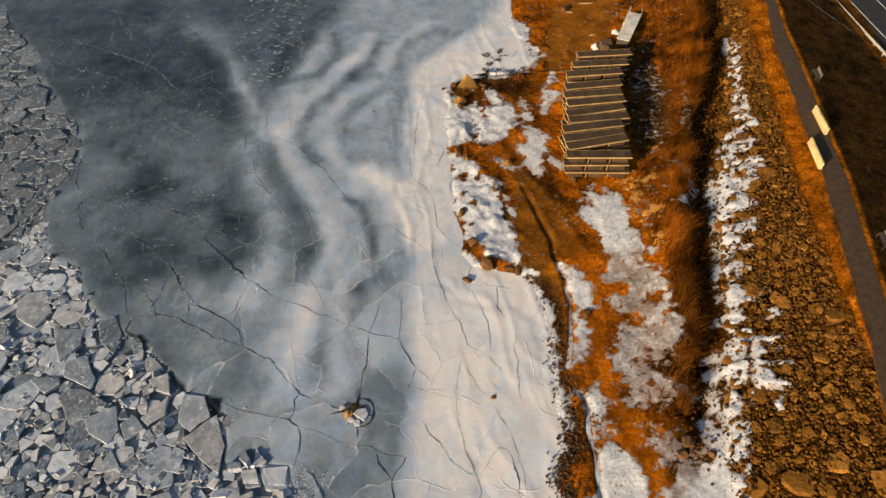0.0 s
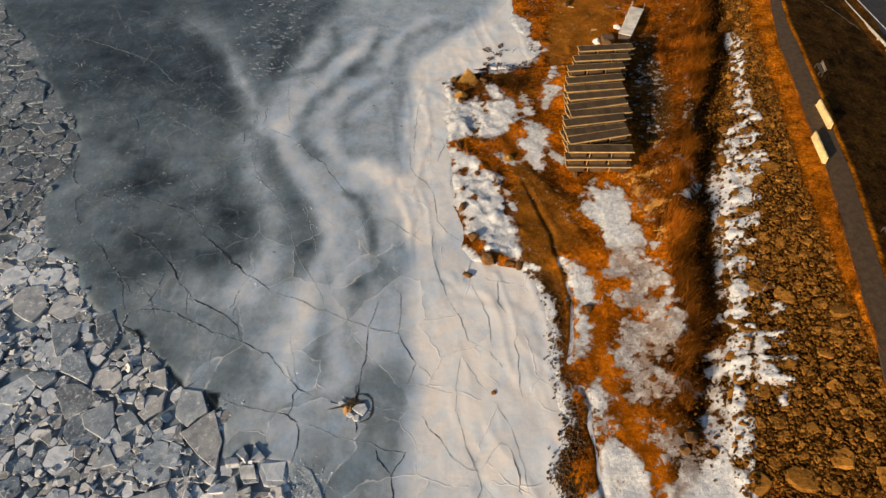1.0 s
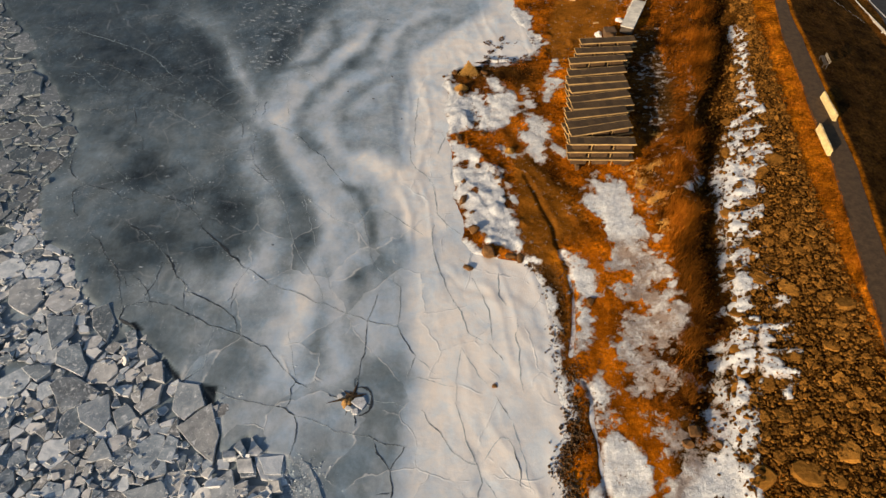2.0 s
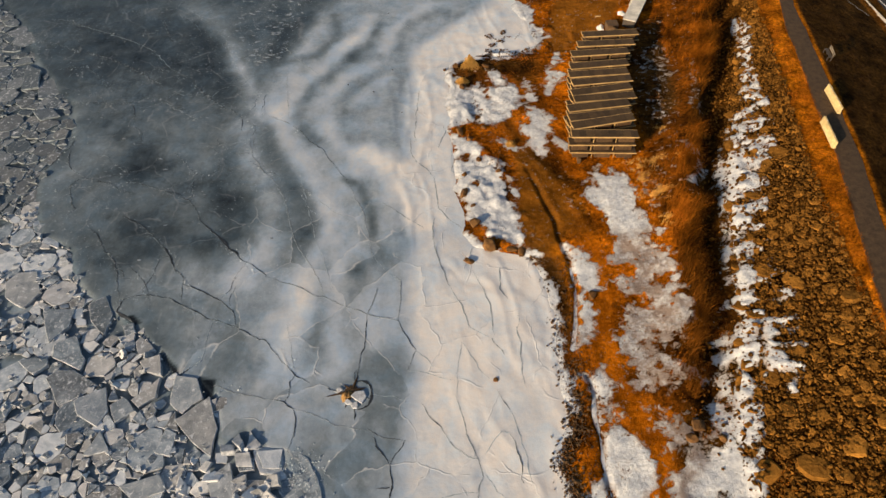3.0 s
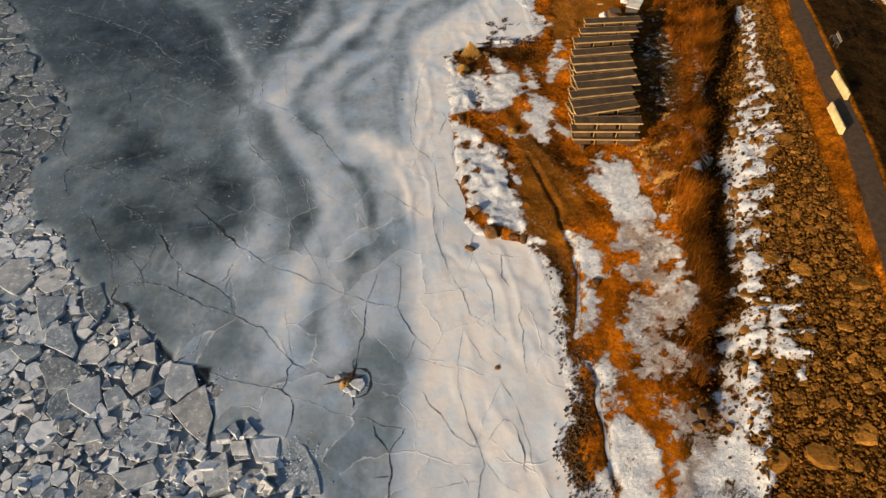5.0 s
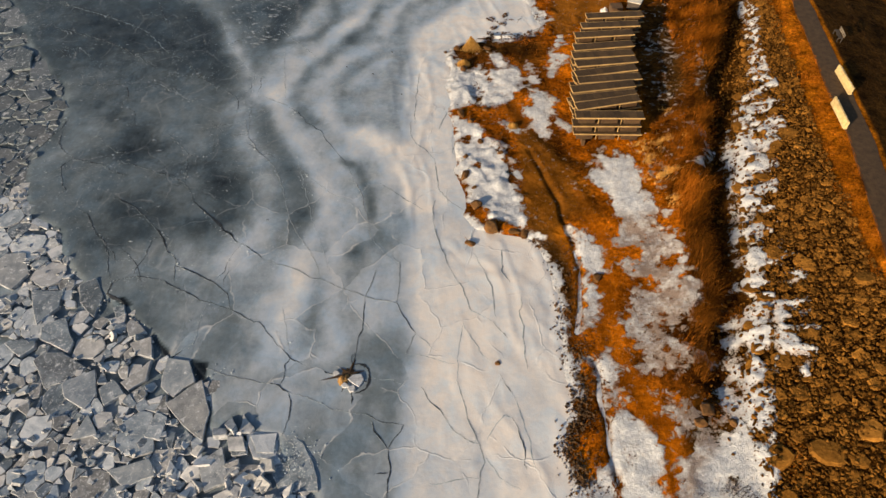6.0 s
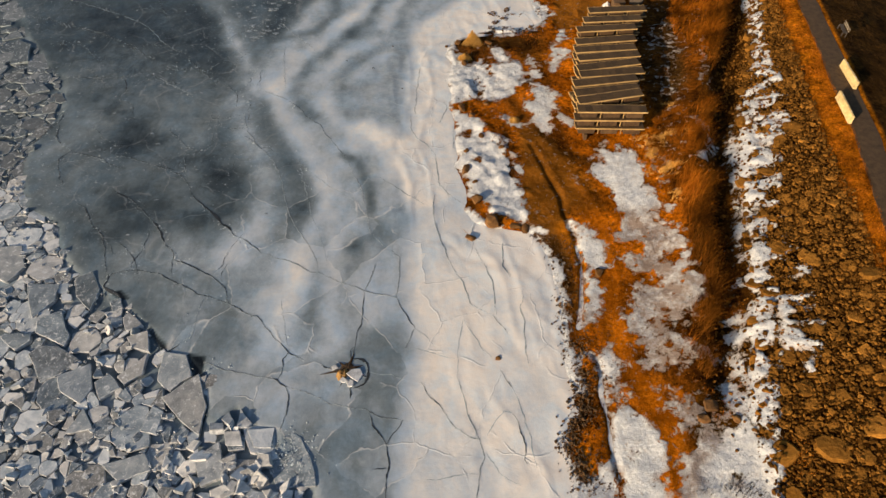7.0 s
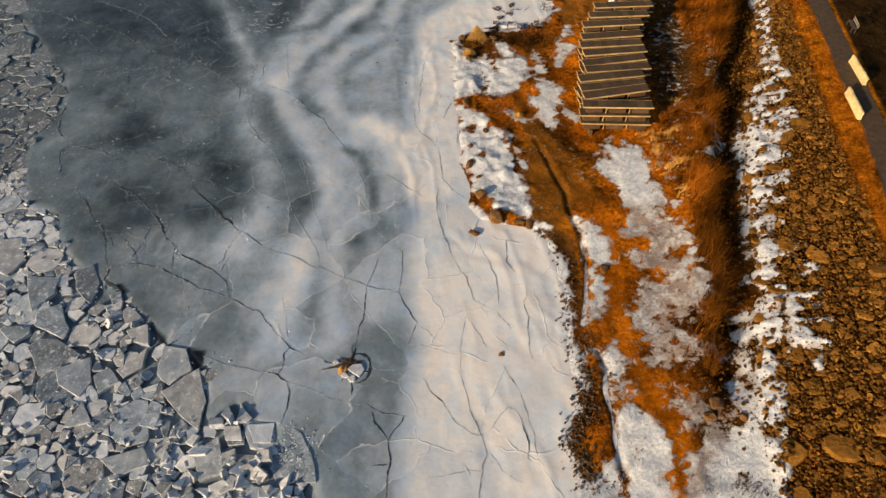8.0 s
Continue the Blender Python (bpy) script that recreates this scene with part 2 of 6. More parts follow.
def paint(ob, name, values):
    """A float or colour attribute on the vertices."""
    values = np.asarray(values, np.float32)
    if values.ndim == 1:
        ob.data.attributes.new(name, "FLOAT", "POINT").data.foreach_set("value", values)
    else:
        rgba = np.concatenate([values, np.ones((len(values), 1), np.float32)], 1)
        ob.data.attributes.new(name, "FLOAT_COLOR", "POINT").data.foreach_set("color", rgba.ravel())


RNG = np.random.default_rng(7)
TABLE = np.random.default_rng(3).random((256, 256))


def value_noise(x, y, scale, octaves=3):
    """Smooth noise from -1 to 1; scale is the size of its largest swells in metres."""
    total, amp, norm = 0, 1.0, 0
    for o in range(octaves):
        u, v = x / scale * 2 ** o + 17.3 * o, y / scale * 2 ** o + 5.1 * o
        i, j = np.floor(u).astype(int), np.floor(v).astype(int)
        a, b = u - i, v - j
        a, b = a * a * (3 - 2 * a), b * b * (3 - 2 * b)
        t = lambda p, q: TABLE[p % 256, q % 256]
        total = total + amp * ((t(i, j) * (1 - a) + t(i + 1, j) * a) * (1 - b) + (t(i, j + 1) * (1 - a) + t(i + 1, j + 1) * a) * b)
        norm += amp
        amp *= 0.5
    return total / norm * 2 - 1


def near_polygon(x, y, pts):
    """Signed distance to a closed outline: positive inside."""
    best = np.full(x.shape, 1e9)
    inside = np.zeros(x.shape, bool)
    for (ax, ay), (bx, by) in zip(pts, pts[1:] + pts[:1]):
        dx, dy = bx - ax, by - ay
        t = np.clip(((x - ax) * dx + (y - ay) * dy) / (dx * dx + dy * dy + 1e-9), 0, 1)
        best = np.minimum(best, np.hypot(x - ax - t * dx, y - ay - t * dy))
        if ay != by:
            cross = ((ay > y) != (by > y)) & (x < (bx - ax) * (y - ay) / (by - ay) + ax)
            inside ^= cross
    return np.where(inside, best, -best)


def near_line(x, y, pts):
    """Distance to an open line."""
    best = np.full(x.shape, 1e9)
    for (ax, ay), (bx, by) in zip(pts, pts[1:]):
        dx, dy = bx - ax, by - ay
        t = np.clip(((x - ax) * dx + (y - ay) * dy) / (dx * dx + dy * dy + 1e-9), 0, 1)
        best = np.minimum(best, np.hypot(x - ax - t * dx, y - ay - t * dy))
    return best


def along(pts):
    """A line as a function of y: x at that y."""
    p = sorted((b, a) for a, b in pts)
    ys, xs = [b for b, _ in p], [a for _, a in p]
    return lambda y: np.interp(y, ys, xs)


def smooth(a, b, v):
    t = np.clip((v - a) / (b - a), 0, 1)
    return t * t * (3 - 2 * t)


# ---------------------------------------------------------------- lines of the plan
COAST_LINE = along([(9.5, 44.2), (9.3, 37.1), (10.0, 33.5), (11.2, 29.4), (9.5, 27.1), (6.2, 26.3), (3.6, 26.8), (1.7, 25.8), (0.7, 23.7), (0.8, 20.2), (0.9, 16.3), (0.9, 13.9), (1.6, 10.6), (1.9, 2.9), (3.1, -1.9), (7.6, -3.1), (8.7, -5.6), (9.2, -7.9), (8.9, -12.1), (9.1, -15.4), (9.0, -18.5), (8.0, -20.9), (8.2, -22.2)])


def COAST(y):
    return COAST_LINE(y) + 0.45 * value_noise(y, y * 0.31, 1.7, 4) + 0.5 * value_noise(y + 30, y * 0.17, 3.2, 2) * smooth(-4, 0, y) * smooth(20, 16, y)


TOE = along([(33.8, 30.8), (31.2, 22.8), (28.7, 16.0), (26.0, 7.7), (24.3, 0.7), (23.0, -5.3), (22.0, -10.7), (20.6, -15.4), (19.4, -19.6), (18.9, -26.0), (35.0, 40.0)])
TOE_Z = along([(1.5, -26.0), (1.7, -16.0), (1.95, -9.0), (2.6, 5.0), (2.95, 20.0), (3.1, 40.0)])
ROCKTOP = along([(36.2, 35.7), (34.3, 23.6), (32.8, 12.0), (31.2, 1.3), (30.6, -6.1), (30.4, -12.4), (30.0, -17.5), (29.7, -28.0)])
PATH_IN = along([(38.5, 33.9), (37.3, 28.8), (36.3, 24.2), (35.9, 20.4), (35.5, 17.4), (35.0, 14.2), (34.6, 11.9), (34.3, 9.0), (33.8, 4.4), (32.8, -0.7), (31.8, -5.8), (31.2, -8.8), (30.5, -13.0), (29.3, -18.1)])
PATH_OUT = along([(39.8, 33.9), (38.8, 28.8), (38.4, 24.2), (38.0, 21.0), (37.7, 18.4), (37.3, 15.5), (37.1, 13.3), (36.4, 9.0), (35.9, 4.4), (34.9, -0.7), (33.9, -5.8), (33.3, -8.8), (32.6, -13.0), (31.4, -18.1)])
RAIL_X = along([(47.5, 60.0), (50.2, 42.0), (50.5, 39.5), (51.0, 33.0), (51.5, 26.8), (52.3, 15.0), (53.5, -28.0)])
SHELF = 5.0
ROAD_Z = 1.6


RUTS = [[(7.8, 7.6), (8.6, 4.9), (9.2, 2.8), (9.8, 0.7), (9.9, -1.3), (10.5, -3.5), (10.7, -6.5), (10.3, -9.8), (9.8, -12.1)],
        [(10.5, -14.3), (10.9, -15.7), (10.6, -17.5), (10.8, -19.2), (10.7, -21.2), (10.9, -23.0)]]
LANE = [(6.8, 14.0), (7.4, 9.7), (9.5, 5.8), (10.7, 2.1), (11.9, -0.6), (12.3, -4.4), (12.5, -7.8), (12.1, -12.0), (12.2, -14.9), (13.6, -18.0), (14.6, -20.8), (14.5, -23.8)]


def ground_z(x, y):
    coast, toe, top, pin, pout, rail, tz = COAST(y), TOE(y), ROCKTOP(y), PATH_IN(y), PATH_OUT(y), RAIL_X(y), TOE_Z(y)
    f = np.clip((x - coast) / (toe - coast), 0, 1)
    z = 0.10 + (tz - 0.10) * f ** 1.5
    z = np.where(x < coast, np.maximum(-1.5, 0.10 + (x - coast) * 0.25), z)
    z = np.where(x > toe, tz + (4.62 - tz) * np.clip((x - toe) / (top - toe), 0, 1), z)
    z = np.where(x > top, 4.62 + (SHELF - 4.62) * smooth(0, 1, (x - top) / (pin - top)), z)
    d = x - pout - 0.55
    z = np.where(d > 0, np.maximum(SHELF - d * 0.26, ROAD_Z), z)
    z = np.where(x > rail - 4.0, np.maximum(z, np.minimum(ROAD_Z, ROAD_Z - (rail - 0.35 - x) * 3.0)), z)
    lumps = value_noise(x, y, 3.0, 4)
    flat = (x > top - 0.2) & (x < pout + 0.55) | (x > rail - 0.8)
    lumps_out = x > pout + 0.55
    high = np.interp(y, [-19, -14, -6, 5], [0.0, 0.45, 0.70, 0.70])
    z = z + high * smooth(-7.0, -4.0, x - toe) * smooth(-2.0, -3.2, x - toe) - 0.85 * smooth(-19.5, -16.0, y) * np.exp(-((x - toe + 1.3) / 1.0) ** 2)
    z = z - 0.22 * np.exp(-(np.minimum(near_line(x, y, RUTS[0]), near_line(x, y, RUTS[1])) / 0.22) ** 2)
    z = z + 0.50 * np.clip(value_noise(x, y, 1.7, 3) + 0.05, 0, 1) * smooth(0.2, 1.6, x - coast) * smooth(6.5, 3.5, x - coast) * smooth(-5, -1, y)
    z = z + 0.16 * np.exp(-((near_line(x, y, LANE) - 0.75) / 0.3) ** 2) * (0.4 + 0.6 * value_noise(x, y, 2.0, 2))
    return z + np.where(flat, 0.015, np.where(lumps_out, 0.05, 0.16)) * lumps * smooth(0, 2.0, x - coast)


def at_ground(x, y):
    return float(ground_z(np.array([float(x)]), np.array([float(y)]))[0])


# ---------------------------------------------------------------- lake ice
# rim of the dark thin basin, and the lake edge of the white shore ice
BASIN_RIM = along([(-14.0, 43.5), (-15.2, 37.8), (-17.7, 28.8), (-18.4, 24.8), (-18.3, 20.1), (-18.3, 15.7), (-16.7, 11.7), (-14.4, 7.6), (-12.5, 4.5), (-11.3, 0.6), (-12.0, -2.9), (-13.8, -7.6), (-15.2, -11.8), (-15.8, -14.7), (-16.0, -17.4)])
SHORE_RIM = along([(8.2, 42.2), (6.5, 37.9), (1.1, 32.6), (-2.5, 27.7), (-3.1, 20.1), (-3.0, 13.5), (-3.3, 10.0), (-3.2, 6.8), (-2.7, 3.1), (-2.4, -0.3), (-2.2, -3.5), (-2.1, -6.5), (-1.5, -11.8), (-1.6, -16.4), (-1.9, -20.5), (-1.8, -23.6), (-1.7, -25.5)])
# streaks of thick and thin ice: tone, half width, course
STREAKS_A = [
    (-0.05, 1.3, [(-19.6, 15.7), (-17.4, 10.8), (-15.1, 6.8), (-12.8, 3.1), (-11.9, 0.3), (-12.7, -2.0), (-13.8, -4.8), (-15.3, -8.2), (-16.3, -11.8), (-16.4, -14.2)]),
    (0.20, 1.6, [(-20.8, 13.8), (-18.9, 8.7), (-16.8, 5.2), (-15.5, 1.3), (-15.9, -2.9), (-17.0, -5.4)]),
    (0.15, 1.4, [(-18.1, 24.3), (-17.8, 18.1), (-16.4, 13.0), (-13.8, 8.8), (-11.1, 4.5), (-9.9, 1.0), (-9.6, -2.3), (-10.6, -5.3), (-11.6, -8.7), (-12.4, -11.8)]),
    (0.13, 1.0, [(-10.1, 32.5), (-12.2, 27.1), (-14.3, 23.4), (-16.0, 19.6), (-16.6, 16.2)]),
    (-0.18, 0.9, [(-10.2, 27.1), (-12.5, 23.4), (-14.3, 20.8), (-15.2, 17.6), (-14.5, 13.9), (-12.8, 11.7)])]
STREAKS_B = [
    (0.13, 0.8, [(-8.5, 25.6), (-11.1, 22.4), (-12.6, 19.1), (-12.7, 15.3), (-10.5, 11.7), (-8.9, 9.6), (-7.9, 7.6)]),
    (-0.10, 0.8, [(-8.6, 22.7), (-10.1, 19.6), (-10.9, 17.6), (-10.8, 13.9), (-9.4, 11.3)]),
    (-0.16, 0.8, [(-13.7, 35.7), (-13.0, 30.0), (-14.7, 27.1), (-16.6, 25.9), (-18.1, 25.4)]),
    (0.10, 1.0, [(-15.8, 37.1), (-15.5, 31.9), (-17.2, 27.6), (-18.5, 24.8)]),
    (-0.10, 0.8, [(-17.1, 36.4), (-19.5, 31.9), (-19.9, 26.5)]),
    (0.12, 0.9, [(-9.6, 35.1), (-10.0, 31.3), (-11.4, 28.3)]),
    (-0.15, 0.9, [(-8.0, 33.2), (-9.1, 28.9), (-10.5, 26.0)]),
    (0.15, 1.0, [(-2.0, 37.8), (-4.9, 34.5), (-6.3, 31.3), (-7.2, 28.3)]),
    (-0.13, 0.6, [(-4.2, 33.8), (-5.4, 30.7), (-5.6, 28.3)])]
STREAKS_C = [
    (0.12, 0.7, [(-6.8, 22.2), (-8.2, 20.6), (-8.6, 18.6)]),
    (-0.08, 1.2, [(-4.7, 33.8), (-1.3, 36.5), (0.8, 35.2)]),
    (0.34, 1.1, [(-8.2, 10.4), (-6.4, 8.8), (-4.7, 6.8), (-3.5, 4.2), (-1.6, 1.4)]),
    (0.14, 0.8, [(-7.4, 11.3), (-5.4, 9.6), (-4.2, 8.0)]),
    (-0.20, 0.6, [(-9.2, 6.4), (-7.8, 5.4), (-7.1, 3.5), (-6.7, 0.3)]),
    (-0.12, 0.6, [(-4.5, 8.8), (-3.5, 6.8), (-2.7, 4.9)]),
    (-0.12, 0.8, [(-6.8, 3.1), (-6.2, -0.3), (-5.6, -3.5)]),
    (-0.10, 0.8, [(-2.6, -0.3), (-2.3, -3.5), (-2.5, -6.5)]),
    (0.10, 0.7, [(-7.5, -1.6), (-7.0, -2.9), (-6.9, -3.8)]),
    (-0.13, 0.7, [(-6.7, -0.7), (-7.1, -2.3), (-7.0, -4.7)])]
STREAKS_D = [
    (-0.14, 0.9, [(-10.0, -2.9), (-9.8, -6.5), (-10.3, -9.8), (-10.2, -12.8)]),
    (0.14, 1.0, [(-8.5, -4.7), (-8.2, -7.6), (-8.5, -10.8), (-8.1, -13.7)]),
    (-0.10, 0.9, [(-6.9, -4.7), (-7.1, -7.6), (-7.6, -10.8)]),
    (0.08, 0.9, [(-12.0, -7.6), (-12.3, -10.3), (-12.5, -12.8), (-12.6, -14.7)]),
    (-0.10, 1.4, [(-6.1, -13.7), (-4.0, -14.2), (-2.3, -13.7)]),
    (-0.08, 1.6, [(-8.6, -20.2), (-6.9, -21.3), (-5.3, -22.4)]),
    (-0.09, 1.2, [(-3.8, -17.3), (-3.3, -20.2), (-2.4, -22.0)]),
    (0.08, 1.6, [(-15.4, -16.5), (-13.3, -17.1), (-11.2, -18.2)]),
    (0.10, 1.4, [(-32.6, 37.7), (-27.8, 32.4), (-24.4, 27.6), (-22.2, 23.2), (-20.0, 18.5), (-18.7, 15.7)]),
    (0.12, 0.6, [(-26.6, 31.8), (-23.0, 24.2), (-20.6, 20.0)])]
STREAKS_E = [
    (-0.10, 1.8, [(-29.0, 31.8), (-26.5, 27.0), (-23.6, 20.0)]),
    (-0.09, 2.5, [(-40.5, 29.9), (-34.8, 26.4), (-29.7, 24.2)]),
    (-0.08, 1.5, [(-19.9, 4.5), (-18.4, 3.4), (-19.8, 2.7)]),
    (-0.10, 2.0, [(-20.8, 6.0), (-19.1, 4.5), (-17.4, 1.0)]),
    (-0.15, 1.6, [(-29.9, 9.9), (-28.5, 8.7), (-30.0, 7.5)]),
    (-0.13, 1.8, [(-23.9, -0.7), (-22.1, -2.0), (-20.1, -2.3)]),
    (-0.10, 1.6, [(-27.9, 0.2), (-26.1, -2.4), (-27.1, -3.6)]),
    (-0.10, 2.0, [(-30.7, -2.4), (-28.4, -5.4), (-27.3, -6.6)]),
    (0.10, 1.5, [(-36.7, 12.4), (-33.7, 10.3), (-35.6, 6.7), (-37.4, 5.9)]),
    (0.08, 1.6, [(-26.0, 12.9), (-27.4, 11.6), (-23.6, 10.0)]),
    (0.09, 1.4, [(-22.2, 0.3), (-22.8, -1.1), (-20.3, -5.4)])]
STREAKS_F = [
    (-0.07, 1.5, [(-23.5, -9.8), (-21.8, -11.4)]),
    (0.07, 1.5, [(-20.0, -9.8), (-18.6, -11.8), (-19.2, -12.8)]),
    (-0.07, 1.0, [(-17.9, 7.6), (-16.0, 4.5), (-14.3, 0.3)]),
    (-0.07, 0.8, [(3.7, -8.6), (4.0, -11.7), (4.3, -14.6)]),
    (-0.06, 1.0, [(6.2, -10.7), (6.3, -14.1), (6.9, -17.2)]),
    (0.05, 1.5, [(0.1, -9.7), (0.6, -13.7), (0.2, -16.4)]),
    (-0.06, 0.9, [(-1.8, -19.0), (-1.0, -21.3), (-0.6, -23.1)]),
    (-0.05, 0.8, [(-5.5, 11.7), (-5.8, 17.2), (-5.5, 23.2)])]
BROAD_STREAKS = [
    (0.085, 2.0, [(-32.8, 39.8), (-27.9, 34.4), (-24.0, 27.6), (-21.2, 21.6), (-19.0, 16.6)]),
    (0.07, 3.5, [(-24.5, 36.4), (-21.2, 30.0), (-19.3, 23.2), (-17.8, 18.1)]),
    (-0.06, 2.0, [(-20.2, 33.8), (-19.1, 31.2), (-19.2, 30.0)]),
    (0.07, 2.4, [(-10.7, 1.7), (-11.6, -2.9), (-13.1, -6.5), (-14.5, -9.8)]),
    (0.08, 1.8, [(-17.4, 6.8), (-15.5, 2.3), (-15.3, -2.3), (-16.7, -5.9)]),
    (0.06, 2.5, [(-6.4, -9.8), (-7.9, -12.8), (-9.3, -14.2)])]
FLOE_EDGE = [(-61.6, 46.4), (-55.0, 37.6), (-50.5, 33.0), (-46.9, 26.4), (-43.6, 22.8), (-41.7, 19.9), (-39.3, 18.2), (-37.2, 12.3), (-37.6, 9.6), (-38.3, 7.3), (-37.7, 4.4), (-36.3, 1.4), (-35.1, -0.6), (-33.1, -1.4), (-31.6, -2.5), (-31.1, -4.4), (-29.1, -6.6), (-27.9, -7.7), (-25.8, -8.9), (-24.0, -9.8), (-22.6, -11.3), (-21.0, -12.5), (-19.5, -14.5), (-18.1, -14.8), (-16.7, -15.4), (-16.1, -16.1), (-15.4, -19.4), (-14.8, -19.2), (-13.8, -18.3), (-12.4, -19.7), (-10.8, -20.0), (-10.2, -21.4), (-8.6, -22.4), (-7.7, -23.7), (-7.2, -25.2)]
OPEN_WATER = [[(-21.5, -12.3), (-20.5, -13.2), (-19.6, -14.0), (-19.9, -14.4), (-20.9, -13.2)], [(-18.1, -14.5), (-16.8, -14.8), (-16.6, -16.2), (-17.2, -16.1)],
              [(-16.1, -17.7), (-15.6, -18.5), (-15.7, -20.5), (-16.0, -20.4)], [(-25.2, -9.3), (-24.6, -9.1), (-23.8, -9.8), (-24.3, -9.9)]]
FLOE_AREA = [(-120, 70)] + FLOE_EDGE + [(-7.0, -28.0), (-6.0, -40.0), (-120, -40)]


def ice_level(x, y):
    """Place across the ice: under 0 in the dark basin, 0 to 1 in the grey belt, over 1 in the white shore ice."""
    warp = value_noise(x, y, 5.0, 4) * 0.7 + value_noise(x * 0.6, y, 1.6, 3) * 0.3
    rim, edge = BASIN_RIM(y), SHORE_RIM(y)
    return np.where(x + warp < rim, (x + warp - rim) / 12.0, (x + warp - rim) / np.maximum(edge - rim, 2.0))


def ice_z(x, y):
    near = smooth(13, 3, sum(COAST_LINE(y + d) for d in (-5, -2.5, 0, 2.5, 5)) / 5 - x)
    fold = np.clip(1 - np.abs(value_noise(x * 1.7 + 0.25 * y, y * 0.42, 3.4, 3)) * 2.6, 0, 1) ** 2
    step = value_noise(x + 0.8 * value_noise(x, y, 2.0, 2), y * 0.5, 5.0, 2)
    z = 0.03 * value_noise(x, y, 5.0, 3) + 0.010 * value_noise(x, y, 0.9, 2)
    z = z + near * (0.055 * fold + 0.045 * value_noise(x, y, 2.2, 4) + 0.05 * smooth(0.0, 0.15, step))
    return z - (0.28 - 0.115 * smooth(-4, 4, y)) * smooth(-0.2, 0.8, near_polygon(x, y, FLOE_AREA)) - 6.0 * smooth(5.0, 12.0, x - COAST(y))


ice, ix, iy, iz = sheet("lake_ice", axis(-62, 16, 0.2, 2500), axis(-30, 50, 0.2, 2500), ice_z, ICE)
tagged(ice, "grey lake ice with pale wavy bands and dark thin basin", "ice", kind="structure")
lev = ice_level(ix, iy)
near_view = (ix > -75) & (ix < 18) & (iy > -32) & (iy < 62)
belt = smooth(-0.06, 0.14, lev)
white = smooth(0.86, 1.02, lev)
tone = 0.265 + 0.265 * belt + 0.37 * white + 0.05 * smooth(1.1, 2.0, lev)
tone += 0.14 * smooth(0, -8, iy) * (1 - belt) - 0.085 * smooth(12, 28, iy) * smooth(-8, -20, ix) * (1 - belt)
bend_x, bend_y = 0.9 * value_noise(ix, iy, 4.0, 4), 0.9 * value_noise(ix + 60, iy + 31, 4.0, 4)
wisp = value_noise(ix * 1.3 + 12, iy * 0.8, 2.2, 5)
for strength, half, course in STREAKS_A + BROAD_STREAKS + STREAKS_B + STREAKS_C + STREAKS_D + STREAKS_E + STREAKS_F:
    d = near_line(ix[near_view] + bend_x[near_view], iy[near_view] + bend_y[near_view], course)
    tone[near_view] += strength * np.exp(-(d / half) ** 2) * (1 + 0.5 * wisp[near_view])
tone -= 0.075 * smooth(-7, -15, iy) * belt * (1 - white)
# faint drawn-out marbling that follows the belt
tone += 0.055 * value_noise(lev * 9 + 0.6 * bend_x, iy * 0.16 + 50, 1.0, 4) * belt * (1 - 0.5 * white)
tone += 0.05 * value_noise(ix, iy, 6.0, 6) + 0.04 * value_noise(ix, iy, 1.8, 5) + 0.05 * value_noise(ix * 0.6, iy, 3.4, 5) * (1 - belt)
tone += 0.05 * value_noise(ix * 1.5, iy * 0.45, 3.0, 4) * white
slush = smooth(-0.1, 0.5, near_polygon(ix, iy, FLOE_AREA))
tone = tone * (1 - slush) + slush * (0.33 - 0.13 * smooth(-6, 4, iy) + 0.25 * value_noise(ix, iy, 2.0, 4))
open_water = np.max([near_polygon(ix, iy, q) for q in OPEN_WATER], axis=0)
tone = tone * (1 - smooth(-0.15, 0.1, open_water))
paint(ice, "tone", np.clip(tone, 0, 1))
paint(ice, "plates", np.clip(0.2 + smooth(7, -3, iy) * smooth(-0.9, 0.1, lev) + 0.5 * white, 0, 1) * (1 - slush))
flecks = near_polygon(ix, iy, [(-29.8, 45.7), (-17.4, 45.7), (-17.5, 35.8), (-19.3, 25.0), (-22.6, 25.0), (-25.4, 32.0)])
frost = 0.8 * smooth(-2, 2, flecks) + 0.6 * smooth(-0.2, 0.5, value_noise(ix, iy, 6.0, 3)) * (1 - belt) + 0.04

# ---------------------------------------------------------------- shore ground
# snow that lies on the shore and on the foot of the rock bank: depth and outline
SNOW_A = [
    (1.00, [(6.6, 40.4), (10.0, 37.7), (10.5, 33.1), (11.8, 30.6), (10.2, 28.1), (7.4, 25.9), (5.2, 25.5), (4.1, 29.2), (2.8, 29.2), (0.8, 32.6), (-1.3, 31.3), (-2.0, 36.5), (0.1, 42.1)]),
    (0.95, [(-1.8, 25.0), (0.8, 28.9), (1.5, 26.5), (1.0, 22.6), (1.9, 20.0), (3.5, 21.0), (4.4, 19.4), (5.6, 20.2), (5.0, 23.1), (6.0, 22.7), (7.1, 20.7), (8.0, 18.7), (7.4, 16.3), (5.8, 14.6), (4.1, 14.2), (2.4, 14.7), (0.7, 13.9), (-1.1, 16.2)])]
